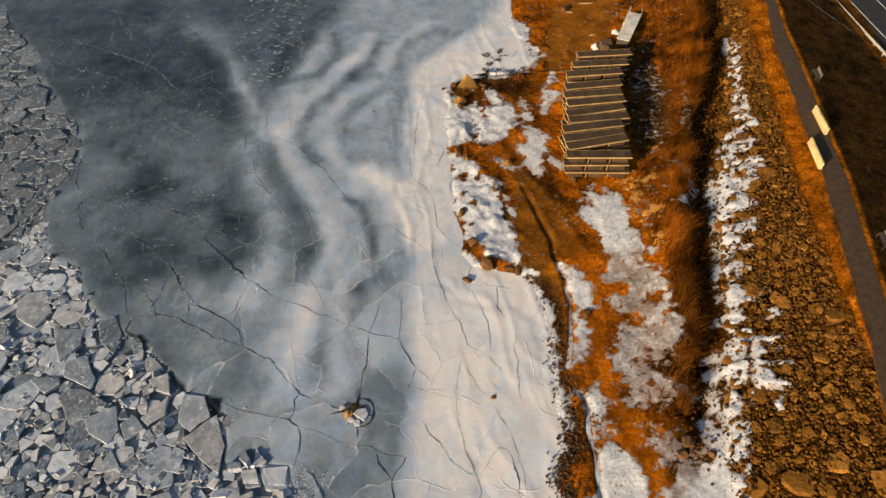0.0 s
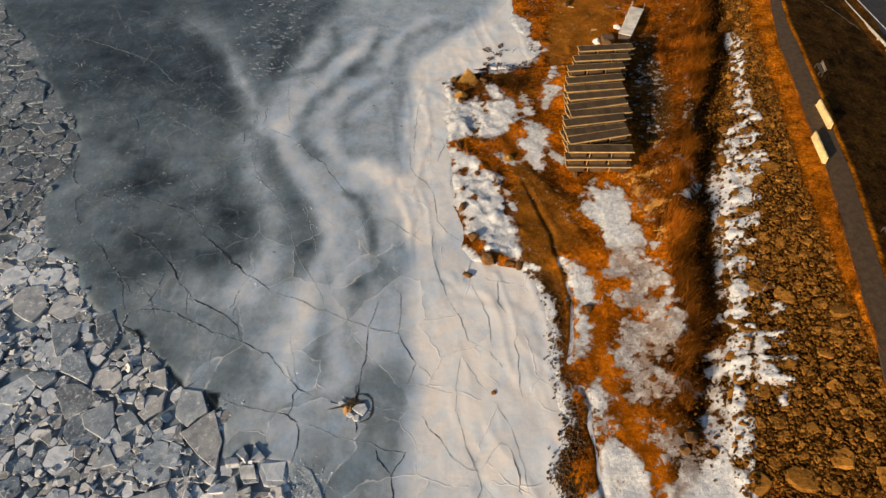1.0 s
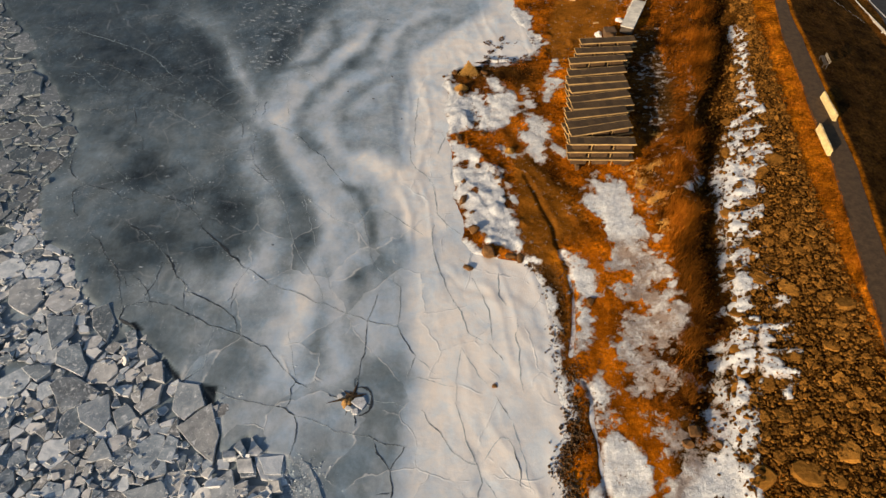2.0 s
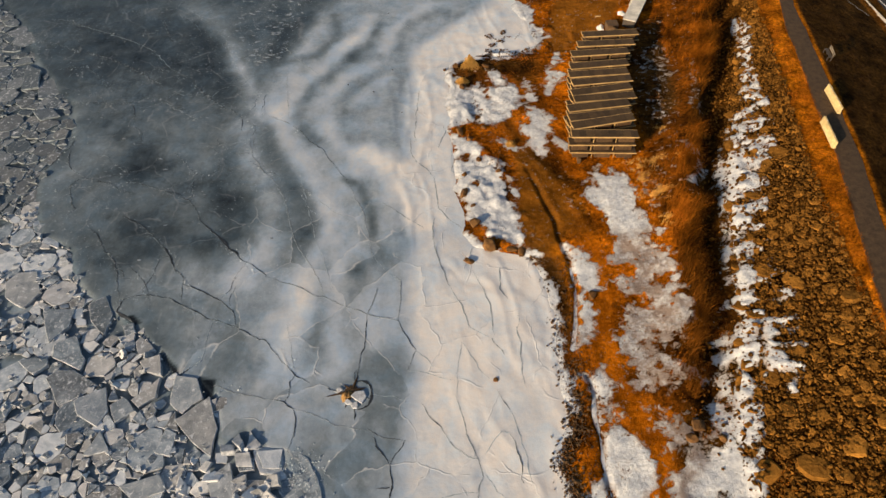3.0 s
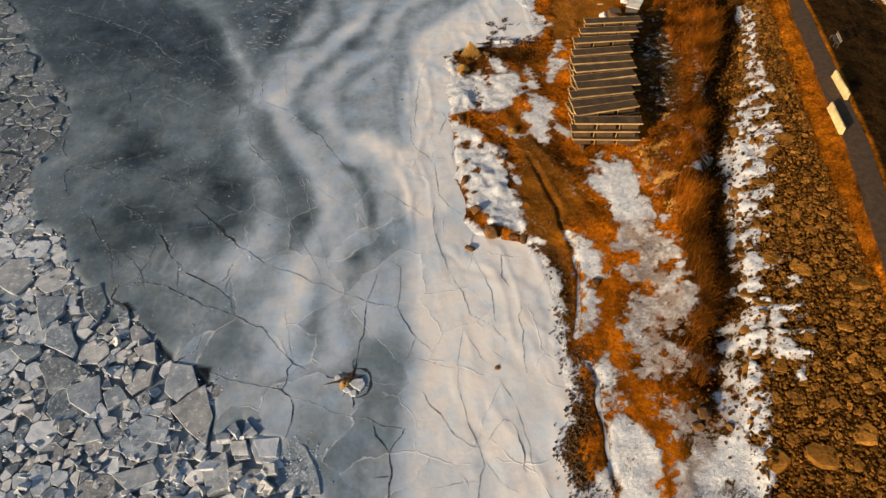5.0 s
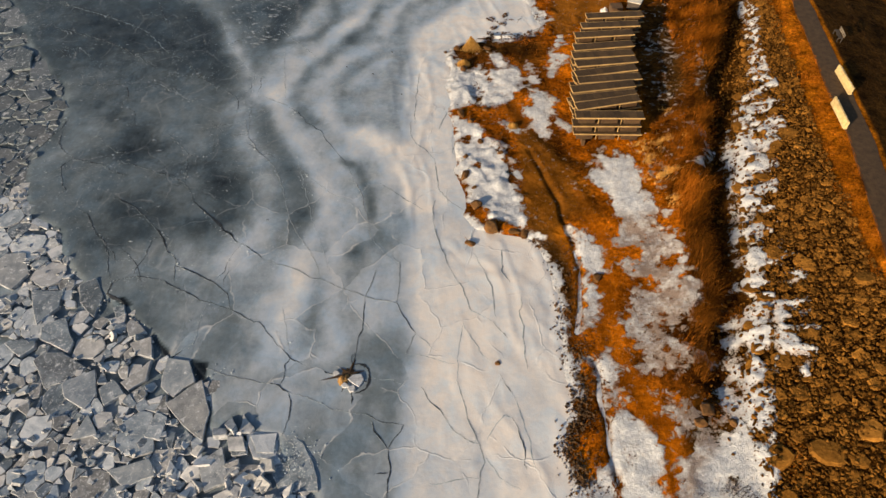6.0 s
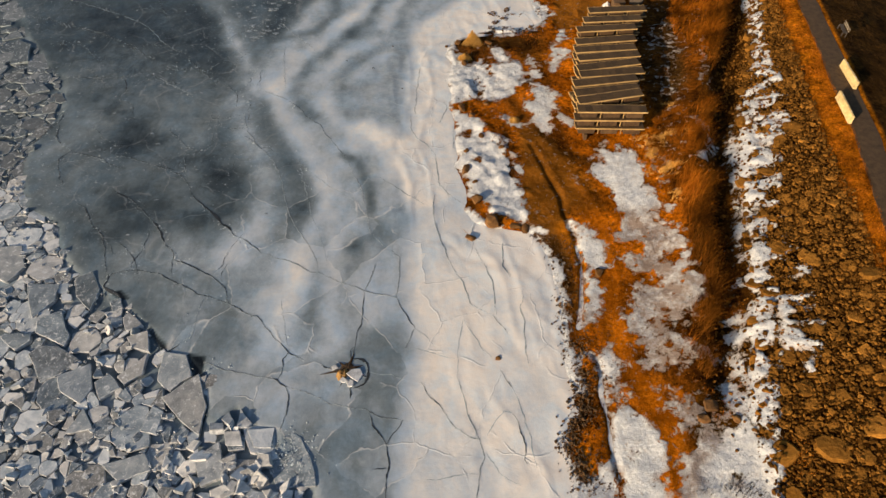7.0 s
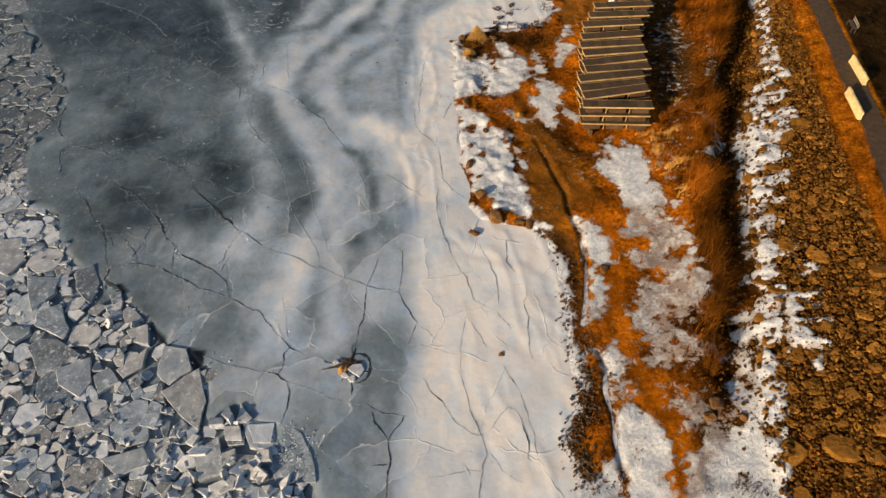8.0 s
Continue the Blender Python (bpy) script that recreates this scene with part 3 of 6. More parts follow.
SNOW_B = [
    (0.95, [(0.1, 14.0), (1.5, 12.9), (2.3, 11.5), (3.4, 10.0), (2.8, 8.7), (3.9, 9.0), (4.9, 8.0), (5.7, 6.4), (6.4, 4.7), (6.4, 2.2), (6.3, -0.2), (6.7, -1.5), (4.9, -1.6), (4.0, -0.6), (3.1, 0.3), (1.9, 1.2), (2.2, 3.1), (0.6, 4.8), (1.5, 6.8), (0.7, 8.7), (0.7, 11.0)]),
    (1.00, [(-1.4, 0.5), (2.3, -0.3), (3.5, -2.1), (4.9, -3.0), (7.5, -3.3), (8.3, -4.7), (9.0, -6.4), (8.9, -8.6), (8.9, -10.7), (9.0, -12.7), (9.0, -14.2), (9.1, -16.4), (8.9, -18.5), (8.3, -20.1), (7.9, -21.6), (8.4, -23.5), (8.2, -25.5), (-0.9, -25.1)])]
SNOW_C = [
    (0.85, [(11.0, 22.8), (12.6, 26.5), (12.7, 24.6), (11.6, 23.1), (13.0, 22.1), (12.2, 21.4), (11.0, 18.5), (10.5, 19.9)]),
    (0.90, [(8.7, 21.7), (9.5, 20.5), (9.7, 18.6), (9.7, 16.2), (9.2, 16.7), (8.8, 18.7)]),
    (0.90, [(8.2, 15.7), (9.2, 17.2), (10.1, 16.6), (11.3, 14.9), (10.7, 13.1), (11.0, 11.8), (11.6, 10.1), (10.9, 10.9), (10.2, 12.8), (10.0, 10.7), (9.6, 9.5), (8.8, 10.4), (8.3, 13.4)]),
    (0.80, [(5.4, 12.1), (6.2, 10.5), (7.0, 10.3), (6.2, 11.4)])]
SNOW_D = [
    (0.95, [(13.4, 6.1), (14.3, 6.9), (14.9, 5.8), (16.0, 6.4), (16.6, 5.5), (17.0, 3.6), (16.8, 2.3), (17.0, 0.6), (17.4, -0.5), (18.4, -1.9), (18.1, -2.6), (17.3, -1.4), (16.2, -2.5), (14.5, -1.7), (14.1, 0.6), (13.6, 2.3), (12.6, 3.8), (13.0, 4.3), (14.1, 4.0), (14.3, 4.3)]),
    (0.80, [(14.6, -1.1), (17.3, -1.1), (18.4, -3.6), (18.5, -4.6), (18.2, -7.1), (18.8, -8.8), (18.8, -10.0), (18.0, -10.7), (17.3, -12.1), (17.0, -12.5), (16.4, -12.9), (17.2, -13.5), (18.2, -14.7), (16.5, -15.0), (15.4, -16.8), (14.6, -15.3), (13.3, -15.1), (13.8, -13.0), (13.3, -11.5), (13.9, -9.7), (14.6, -7.9), (13.9, -6.8), (13.9, -5.6), (15.1, -5.2), (13.8, -3.3)])]
SNOW_E = [
    (0.86, [(10.0, -1.8), (10.9, -1.9), (11.8, -2.6), (12.3, -4.0), (12.6, -5.0), (12.6, -6.7), (11.5, -6.8), (11.3, -7.7), (12.1, -8.8), (11.5, -10.8), (11.0, -11.8), (10.1, -11.9), (10.6, -9.7), (10.9, -7.0), (10.8, -4.8)]),
    (0.85, [(11.0, -14.5), (11.5, -14.0), (11.7, -15.2), (11.6, -16.5), (12.1, -17.4), (11.9, -17.7), (11.2, -17.1), (11.1, -16.0)]),
    (0.86, [(10.8, -16.9), (11.2, -18.2), (12.1, -18.6), (13.1, -19.3), (13.4, -20.1), (13.7, -21.5), (13.5, -23.3), (13.2, -25.6), (10.4, -25.5), (10.8, -22.4), (10.7, -20.1), (10.6, -18.5)]),
    (0.70, [(11.3, -21.3), (11.9, -21.7), (11.8, -23.2), (10.5, -22.8)]),
    (0.42, [(17.7, 6.1), (19.0, 5.1), (19.3, 2.3), (18.3, 0.5), (18.6, -1.3), (17.9, -0.4), (17.7, 2.1)])]
SNOW_F = [
    (0.37, [(20.5, 17.8), (23.0, 18.5), (22.7, 14.1), (21.3, 11.4), (19.9, 11.9)]),
    (0.37, [(20.5, 23.9), (23.7, 27.4), (25.2, 23.3), (23.4, 18.2), (20.7, 18.8)]),
    (0.40, [(26.2, 22.3), (26.2, 17.9), (24.9, 13.5), (24.0, 14.5)]),
    (0.72, [(14.9, -16.8), (16.7, -16.9), (17.0, -19.4), (17.6, -20.4), (17.4, -20.9), (16.4, -21.9), (15.2, -21.9), (14.6, -20.8), (14.5, -18.4)]),
    (0.95, [(15.4, -20.8), (17.1, -20.5), (18.7, -21.0), (19.7, -21.1), (20.4, -20.8), (20.1, -21.5), (20.8, -22.1), (20.2, -23.0), (19.4, -23.6), (18.1, -23.2), (16.1, -23.3), (14.7, -23.9), (14.6, -22.2)]),
    (0.85, [(14.7, -23.3), (16.0, -23.5), (15.5, -25.0), (14.2, -25.0)]),
    (0.78, [(22.0, 8.9), (22.6, 8.8), (23.1, 7.8), (23.0, 7.2), (22.4, 6.8), (22.4, 7.7)]),
    (0.92, [(22.7, 6.3), (23.4, 6.6), (23.6, 5.9), (22.8, 5.0)]),
    (0.85, [(21.9, 4.2), (22.5, 4.3), (22.5, 3.5), (21.8, 3.2)]),
    (0.72, [(15.1, -17.6), (16.9, -17.3), (16.8, -19.7), (16.7, -21.1), (15.9, -23.2), (15.0, -24.5), (14.1, -24.5), (14.8, -22.5), (14.7, -20.3)]),
    (0.90, [(15.9, -23.4), (17.1, -23.2), (18.3, -23.6), (20.0, -23.5), (19.5, -25.3), (15.0, -25.1)]),
    (0.88, [(17.0, -20.1), (18.4, -19.6), (19.6, -18.3), (19.4, -20.6), (19.7, -21.8), (20.3, -22.1), (20.0, -23.6), (16.3, -23.4)]),
    (0.85, [(10.0, -22.3), (10.6, -22.2), (11.0, -23.2), (11.1, -24.4), (11.0, -25.1), (8.7, -25.0), (8.8, -23.7)])]
BANK_SNOW = [
    (0.74, [(31.0, 22.5), (31.9, 20.2), (30.9, 14.3), (30.6, 11.7), (27.8, 11.8), (29.3, 16.0)]),
    (0.80, [(33.1, 30.4), (33.3, 27.1), (32.3, 22.3), (31.0, 17.3), (30.9, 15.2), (29.6, 14.7), (30.6, 19.9), (31.3, 23.8)]),
    (0.92, [(27.3, 11.8), (28.6, 13.3), (30.5, 13.9), (29.9, 10.9), (28.4, 6.3), (27.0, 2.2), (25.5, -1.4), (24.5, -4.3), (24.1, -6.5), (23.4, -10.1), (22.6, -13.0), (21.5, -15.6), (20.8, -18.1), (20.4, -20.1), (18.8, -20.6), (19.4, -18.3), (20.0, -16.1), (20.9, -13.5), (21.7, -9.5), (23.2, -4.4), (24.0, 0.5), (25.4, 6.0)])]
BANK_SNOW += [
    (0.50, [(30.4, 12.5), (30.6, 9.4), (28.1, 3.4), (26.1, -1.6), (25.8, -5.8), (26.0, -8.6), (25.3, -11.6), (24.8, -15.3), (23.7, -15.6), (22.8, -15.0), (21.5, -17.0), (20.7, -20.1), (20.3, -20.1), (21.1, -17.3), (22.6, -13.0), (24.0, -5.9), (27.4, 3.6)]),
    (0.66, [(25.7, 8.6), (25.0, 4.5), (23.6, -0.6), (23.0, -4.9), (21.7, -9.5), (20.8, -13.5), (20.0, -16.0), (18.7, -20.6), (17.2, -20.0), (17.7, -17.7), (19.2, -15.7), (19.6, -13.9), (19.7, -12.2), (21.2, -9.2), (21.9, -6.1), (23.1, -1.6), (23.9, 3.1), (24.8, 6.7)]),
    (0.45, [(23.8, -15.2), (24.8, -17.4), (24.2, -18.1), (23.1, -16.8)])]
BANK_SNOW = [(depth, [(x + 0.25, y) for x, y in shape]) for depth, shape in BANK_SNOW]
SNOW_SHAPES = SNOW_A + SNOW_B + SNOW_C + SNOW_D + SNOW_E + SNOW_F
THIN_SNOW = [shape for depth, shape in SNOW_SHAPES if depth in (0.80, 0.72) and len(shape) > 8]
CLEARING = [(12.7, 34.7), (15.1, 43.1), (22.2, 43.1), (22.6, 38.8), (20.2, 33.5), (18.1, 30.7), (15.1, 28.6), (13.1, 25.7), (12.1, 29.2)]
TRACK = [(6.9, 10.8), (8.8, 9.9), (10.7, 4.5), (11.5, 0.3), (10.0, -1.4), (9.9, -3.0), (10.1, -6.9), (9.2, -6.9), (7.8, -3.6), (6.3, -3.0), (6.7, 2.3)]
REED_ZONE = [(17.8, 5.9), (20.8, 12.4), (23.3, 27.3), (27.2, 43.0), (37.3, 43.0), (33.8, 29.7), (29.0, 16.9), (25.8, 8.2), (22.5, -2.4), (19.8, -12.8), (17.4, -16.9), (16.7, -13.3), (18.6, -8.8), (18.7, -1.1)]

ground, gx, gy, gz = sheet("ground", axis(0, 60, 0.16, 2500), axis(-30, 50, 0.16, 2500),
                           lambda x, y: np.where(x < -3, -1.5, ground_z(x, y)), GROUND)
tagged(ground, "orange-brown winter shore with dead grass and patchy snow", "ground", kind="structure")
snow = np.zeros(gx.shape)
frayed = 0.75 * value_noise(gx + 70, gy * 1.2, 0.9, 3)
ragged = 0.9 * value_noise(gx, gy, 2.6, 6)
for amount, shape in SNOW_SHAPES:
    snow = np.maximum(snow, amount * smooth(-1.0, 1.0, near_polygon(gx, gy, shape) + ragged + frayed + 0.28))
blots = value_noise(gx * 0.75 + 33, gy * 1.4, 1.05, 4)
for amount, shape in BANK_SNOW:
    snow = np.maximum(snow, smooth(-0.7, 0.5, near_polygon(gx, gy, shape) + 0.5 * ragged) * np.clip(amount - 0.02 + 0.06 * smooth(-6, 4, gy) + 1.2 * blots, 0, 1))
worn_thin = np.max([smooth(-0.5, 0.5, near_polygon(gx, gy, q)) for q in THIN_SNOW], axis=0)
snow = snow - 0.42 * worn_thin * smooth(-0.05, 0.45, value_noise(gx + 90, gy, 1.6, 4))
flat = smooth(0.5, 2.0, gx - COAST(gy)) * smooth(-3.0, -5.0, gx - TOE(gy))
snow = np.maximum(snow, flat * (0.20 + 0.16 * value_noise(gx + 3, gy + 8, 3.5, 3)))
cove = smooth(-0.5, 0.8, np.maximum(near_polygon(gx, gy, SNOW_SHAPES[1][1]), near_polygon(gx, gy, SNOW_SHAPES[2][1])))
cove = np.maximum(cove, smooth(-0.3, 0.5, near_polygon(gx, gy, [(3.8, 28.3), (6.6, 30.9), (9.4, 31.4), (12.3, 31.4), (10.8, 28.3), (8.0, 26.0)])))
snow = snow - 0.5 * cove * smooth(0.30, 0.55, value_noise(gx + 21, gy * 0.8, 1.5, 4))
paint(ground, "snow", np.clip(snow, 0, 1))
paint(ground, "thin", np.max([smooth(-0.8, 0.8, near_polygon(gx, gy, q) + frayed) for q in THIN_SNOW], axis=0))
heaved = smooth(-1.0, 0.5, np.maximum(near_polygon(gx, gy, SNOW_SHAPES[1][1]), near_polygon(gx, gy, SNOW_SHAPES[2][1])))
ridge = np.clip(1 - 3.0 * np.abs(value_noise(gx * 1.3 + 5, gy, 2.4, 3)), 0, 1)
gz = gz + smooth(0.2, 0.8, snow) * heaved * (0.10 * ridge ** 1.5 + 0.09 * value_noise(gx, gy, 1.6, 3)) + snow * 0.10 * value_noise(gx + 11, gy, 1.3, 3)
slope = smooth(-0.2, 0.6, gx - TOE(gy)) * smooth(0.2, -0.4, gx - ROCKTOP(gy))
gz = gz + snow * 0.07 + slope * smooth(0.35, 0.75, snow) * (0.16 + 0.20 * value_noise(gx, gy * 1.4, 0.9, 4))
ground.data.vertices.foreach_set("co", np.stack([gx, gy, gz], 1).astype(np.float32).ravel())
base = np.tile(np.array([0.36, 0.110, 0.006]), (len(gx), 1))


patch = value_noise(gx, gy, 4.5, 5)
base = base * np.clip(1 + 0.85 * patch, 0.25, 1.7)[:, None]


def tint(mask, colour):
    global base
    base = base * (1 - mask[:, None]) + mask[:, None] * np.array(colour)


tint(smooth(-0.5, 0.7, near_polygon(gx, gy, CLEARING)), (0.25, 0.100, 0.018))
tint(0.8 * smooth(-0.3, 0.5, near_polygon(gx, gy, TRACK)), (0.21, 0.084, 0.014))
tint(0.8 * smooth(-0.5, 1.0, near_polygon(gx, gy, REED_ZONE)), (0.075, 0.028, 0.006))
tint(0.7 * smooth(-0.8, 0.8, near_polygon(gx, gy, [(3.9, 25.8), (10.2, 27.6), (11.0, 24.7), (10.0, 19.4), (8.4, 17.2), (7.7, 20.6), (5.7, 23.1), (3.9, 23.5)]) + frayed), (0.20, 0.083, 0.018))
# band below the snow edge: the step's shadow put into the soil colour
tint(0.85 * smooth(-0.6, 0.5, near_polygon(gx, gy, [(3.2, 26.8), (5.1, 26.7), (7.4, 25.7), (9.7, 27.2), (9.1, 25.1), (7.1, 24.6), (4.6, 23.4), (3.4, 23.9)]) + frayed), (0.045, 0.028, 0.014))
# hollow before the bank: wet ground, with the reeds' shade put into its colour
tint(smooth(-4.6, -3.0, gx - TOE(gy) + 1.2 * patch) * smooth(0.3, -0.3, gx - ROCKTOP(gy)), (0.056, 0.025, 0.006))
# gaps between the bank stones: their shade put into the ground colour
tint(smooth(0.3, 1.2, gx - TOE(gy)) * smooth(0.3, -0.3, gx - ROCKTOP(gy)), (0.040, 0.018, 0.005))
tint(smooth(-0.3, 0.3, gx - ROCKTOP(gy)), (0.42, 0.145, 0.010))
tint(smooth(0.25, 0.6, gx - PATH_OUT(gy)), (0.060, 0.031, 0.012))
tint(smooth(-1.5, -0.9, gx - RAIL_X(gy)), (0.20, 0.080, 0.016))
rut = np.exp(-(np.minimum(near_line(gx, gy, RUTS[0]), near_line(gx, gy, RUTS[1])) / 0.2) ** 2)
tint(0.85 * rut, (0.045, 0.022, 0.008))
stain = smooth(0.15, 0.6, value_noise(gx + 40, gy, 3.0, 4)) * smooth(0.5, -0.5, gx - TOE(gy))
tint(0.6 * stain, (0.065, 0.028, 0.008))
worn = np.maximum(smooth(-0.5, 0.7, near_polygon(gx, gy, CLEARING)), 0.8 * smooth(-0.3, 0.5, near_polygon(gx, gy, TRACK)))
worn = np.maximum(worn, 0.7 * smooth(1.3, 0.6, near_line(gx, gy, LANE)))
paint(ground, "worn", worn)
bare = near_polygon(gx, gy, [(6.4, 10.4), (9.4, 9.5), (11.6, 6.1), (12.7, 3.0), (13.2, -0.9), (10.3, -1.3), (9.4, -2.5), (7.7, -3.5), (6.6, -2.3), (6.6, 4.4)])
tint(0.75 * smooth(-0.6, 0.8, bare + 0.7 * patch), (0.215, 0.088, 0.016))
tint(0.8 * np.exp(-(near_line(gx + 0.4 * patch, gy, [(6.6, 13.5), (8.6, 9.5), (10.4, 6.2), (12.5, 4.7), (14.0, 4.0)]) / 0.75) ** 2), (0.055, 0.026, 0.008))
tint(0.8 * smooth(-0.4, 0.4, near_polygon(gx, gy, [(7.1, -1.3), (8.9, -2.6), (9.9, -5.3), (10.0, -8.7), (9.6, -11.8), (9.2, -9.7), (9.0, -6.4), (7.9, -3.8)]) + 0.4 * patch), (0.105, 0.050, 0.014))
tint(0.9 * np.exp(-(near_line(gx, gy, [(9.4, -2.6), (10.4, -4.2), (10.7, -6.3), (10.5, -9.7), (10.2, -11.8)]) / 0.40) ** 2), (0.46, 0.165, 0.012))
tint(0.7 * np.exp(-(near_line(gx + 0.4 * patch, gy, [(10.0, 19.4), (10.0, 15.0), (10.3, 11.0), (10.8, 8.2)]) / 0.8) ** 2), (0.045, 0.022, 0.008))
notch = smooth(-0.6, 0.6, near_polygon(gx, gy, [(0.8, 28.4), (3.5, 29.6), (6.2, 25.8), (9.5, 26.9), (10.5, 24.9), (8.6, 20.7), (6.9, 22.0), (5.1, 23.2), (4.6, 19.8), (3.5, 21.3), (1.6, 20.2), (0.6, 21.7)]) + 0.8 * patch)
fringe = smooth(1.3, 0.2, gx - COAST(gy) + 0.9 * patch) * smooth(-2, -5, gy)
tint(0.75 * fringe, (0.055, 0.026, 0.010))
tint(0.85 * notch, (0.045, 0.022, 0.008))
tint(0.7 * cove, (0.065, 0.031, 0.011))
# dark ground beside the stacked docks: their cast shadow put into the soil colour
dock_shade = near_polygon(gx, gy, [(19.0, 9.0), (21.0, 11.0), (23.6, 14.5), (24.6, 24.0), (25.5, 33.0), (22.0, 31.0), (19.5, 26.0)])
tint(0.85 * smooth(-0.6, 0.8, dock_shade + 0.8 * patch), (0.050, 0.030, 0.014))
# darker soil between the lower snow and the bank foot
dark_patch = near_polygon(gx, gy, [(13.1, -14.7), (16.8, -10.8), (19.3, -8.1), (21.9, -8.1), (19.2, -18.2), (17.5, -17.8), (14.9, -16.9)])
tint(0.8 * smooth(-0.8, 0.8, dark_patch + 0.8 * patch), (0.050, 0.020, 0.006))
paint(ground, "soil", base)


# ---------------------------------------------------------------- cracks in the ice
def wander(pts, step, amount, rng):
    """A line cut into short steps that stray to both sides."""
    out = []
    for (ax, ay), (bx, by) in zip(pts, pts[1:]):
        n = max(2, int(math.hypot(bx - ax, by - ay) / step))
        for i in range(n):
            t = i / n
            out.append((ax + (bx - ax) * t, ay + (by - ay) * t))
    out.append(pts[-1])
    p = np.array(out)
    w = np.hanning(11)[1:-1]
    drift = np.stack([np.convolve(rng.normal(size=len(p) + 8), w / np.sqrt((w ** 2).sum()), "valid") for _ in range(2)], 1)
    p[1:-1] += drift[1:-1] * amount * 0.7 + rng.normal(size=(len(p) - 2, 2)) * 0.014
    return p


def ribbon(p, half, lift, side, crown):
    """Vertices and faces of a narrow strip along p; crown raises its middle line."""
    d = np.gradient(p, axis=0)
    n = np.stack([-d[:, 1], d[:, 0]], 1) / (np.hypot(d[:, 0], d[:, 1])[:, None] + 1e-9)
    c = p + n * side
    rows = [(c - n * half[:, None], 0.0), (c, crown), (c + n * half[:, None], 0.0)]
    v = np.concatenate([np.column_stack([q, ice_z(q[:, 0], q[:, 1]) + lift + up]) for q, up in rows])
    m = len(p)
    a = np.arange(m - 1)
    f = np.concatenate([np.stack([a, a + 1, a + 1 + m, a + m], 1), np.stack([a + m, a + m + 1, a + 1 + 2 * m, a + 2 * m], 1)])
    return v, f


CRACK_LINES = []


def crack(pts, width=0.05, rim=0.0, dark=True, stray=0.10, fill=None):
    CRACK_LINES.append(pts)
    rng = np.random.default_rng(int(abs(pts[0][0] * 91 + pts[0][1] * 37)))
    p = wander(pts, 0.13, stray, rng)
    taper = np.minimum(1, 0.25 + 4 * np.minimum(np.linspace(0, 1, len(p)), np.linspace(1, 0, len(p))))
    wide = np.clip(0.6 + 0.40 * np.convolve(rng.normal(size=len(p) + 6), np.ones(7) / 4, "valid") + 0.2 * rng.normal(size=len(p)), 0.22, 2.0) * taper
    if dark:
        v, f = ribbon(p, 0.62 * width * wide, 0.020, 0.0, 0.0)
        from_arrays("crack", v, f, fill or CRACKDARK, ice)
    if rim:
        v, f = ribbon(p, 0.6 * rim * np.clip(wide, 0.2, 1.5), 0.012, -rim * 0.5 - width * 0.3, 0.13 * rim)
        from_arrays("crack_rim", v, f, CRACKLIGHT, ice)


# wide leads
for line in (
        [(-37.2, 12.0), (-37.3, 10.7), (-37.9, 9.7), (-38.2, 8.4), (-38.6, 7.5)],
        [(-21.9, 1.1), (-20.6, -0.1), (-19.7, -0.9), (-18.4, -2.3), (-17.2, -3.4)],
        [(-24.3, -2.0), (-23.4, -3.1), (-22.7, -4.2)],
        [(-26.0, -7.7), (-25.9, -8.8), (-25.3, -9.2), (-24.2, -9.8)]):
    crack(line, 0.17, 0.030, True, 0.08)
# open cracks
for line in (
        [(-48.2, 29.9), (-46.0, 29.3), (-43.9, 28.3), (-41.1, 27.3), (-38.2, 26.1), (-35.8, 24.7), (-33.4, 22.9), (-31.0, 21.2)],
        [(-27.7, 21.6), (-25.6, 19.2), (-24.1, 17.8), (-22.9, 16.9)],
        [(-34.7, 34.7), (-34.2, 33.4), (-33.2, 31.4), (-32.3, 29.7)],
        [(-37.0, 10.3), (-36.6, 8.7), (-35.4, 7.3), (-34.4, 6.7)],
        [(-34.4, 6.7), (-35.1, 5.5), (-34.1, 3.0), (-33.5, 2.4), (-34.3, 1.4)],
        [(-34.4, 6.7), (-33.0, 6.2), (-31.5, 5.8), (-30.5, 5.0), (-29.0, 4.4)],
        [(-30.4, 6.3), (-29.0, 5.9), (-26.2, 4.8), (-24.8, 4.2), (-23.3, 3.4), (-22.4, 2.2), (-21.9, 1.1)],
        [(-17.2, -3.4), (-16.1, -4.0), (-14.8, -5.2)],
        [(-29.0, 1.6), (-27.7, 1.0), (-26.4, 0.2), (-25.2, -1.1), (-24.3, -2.0)]):
    crack(line, 0.072, 0.026, True, 0.07)
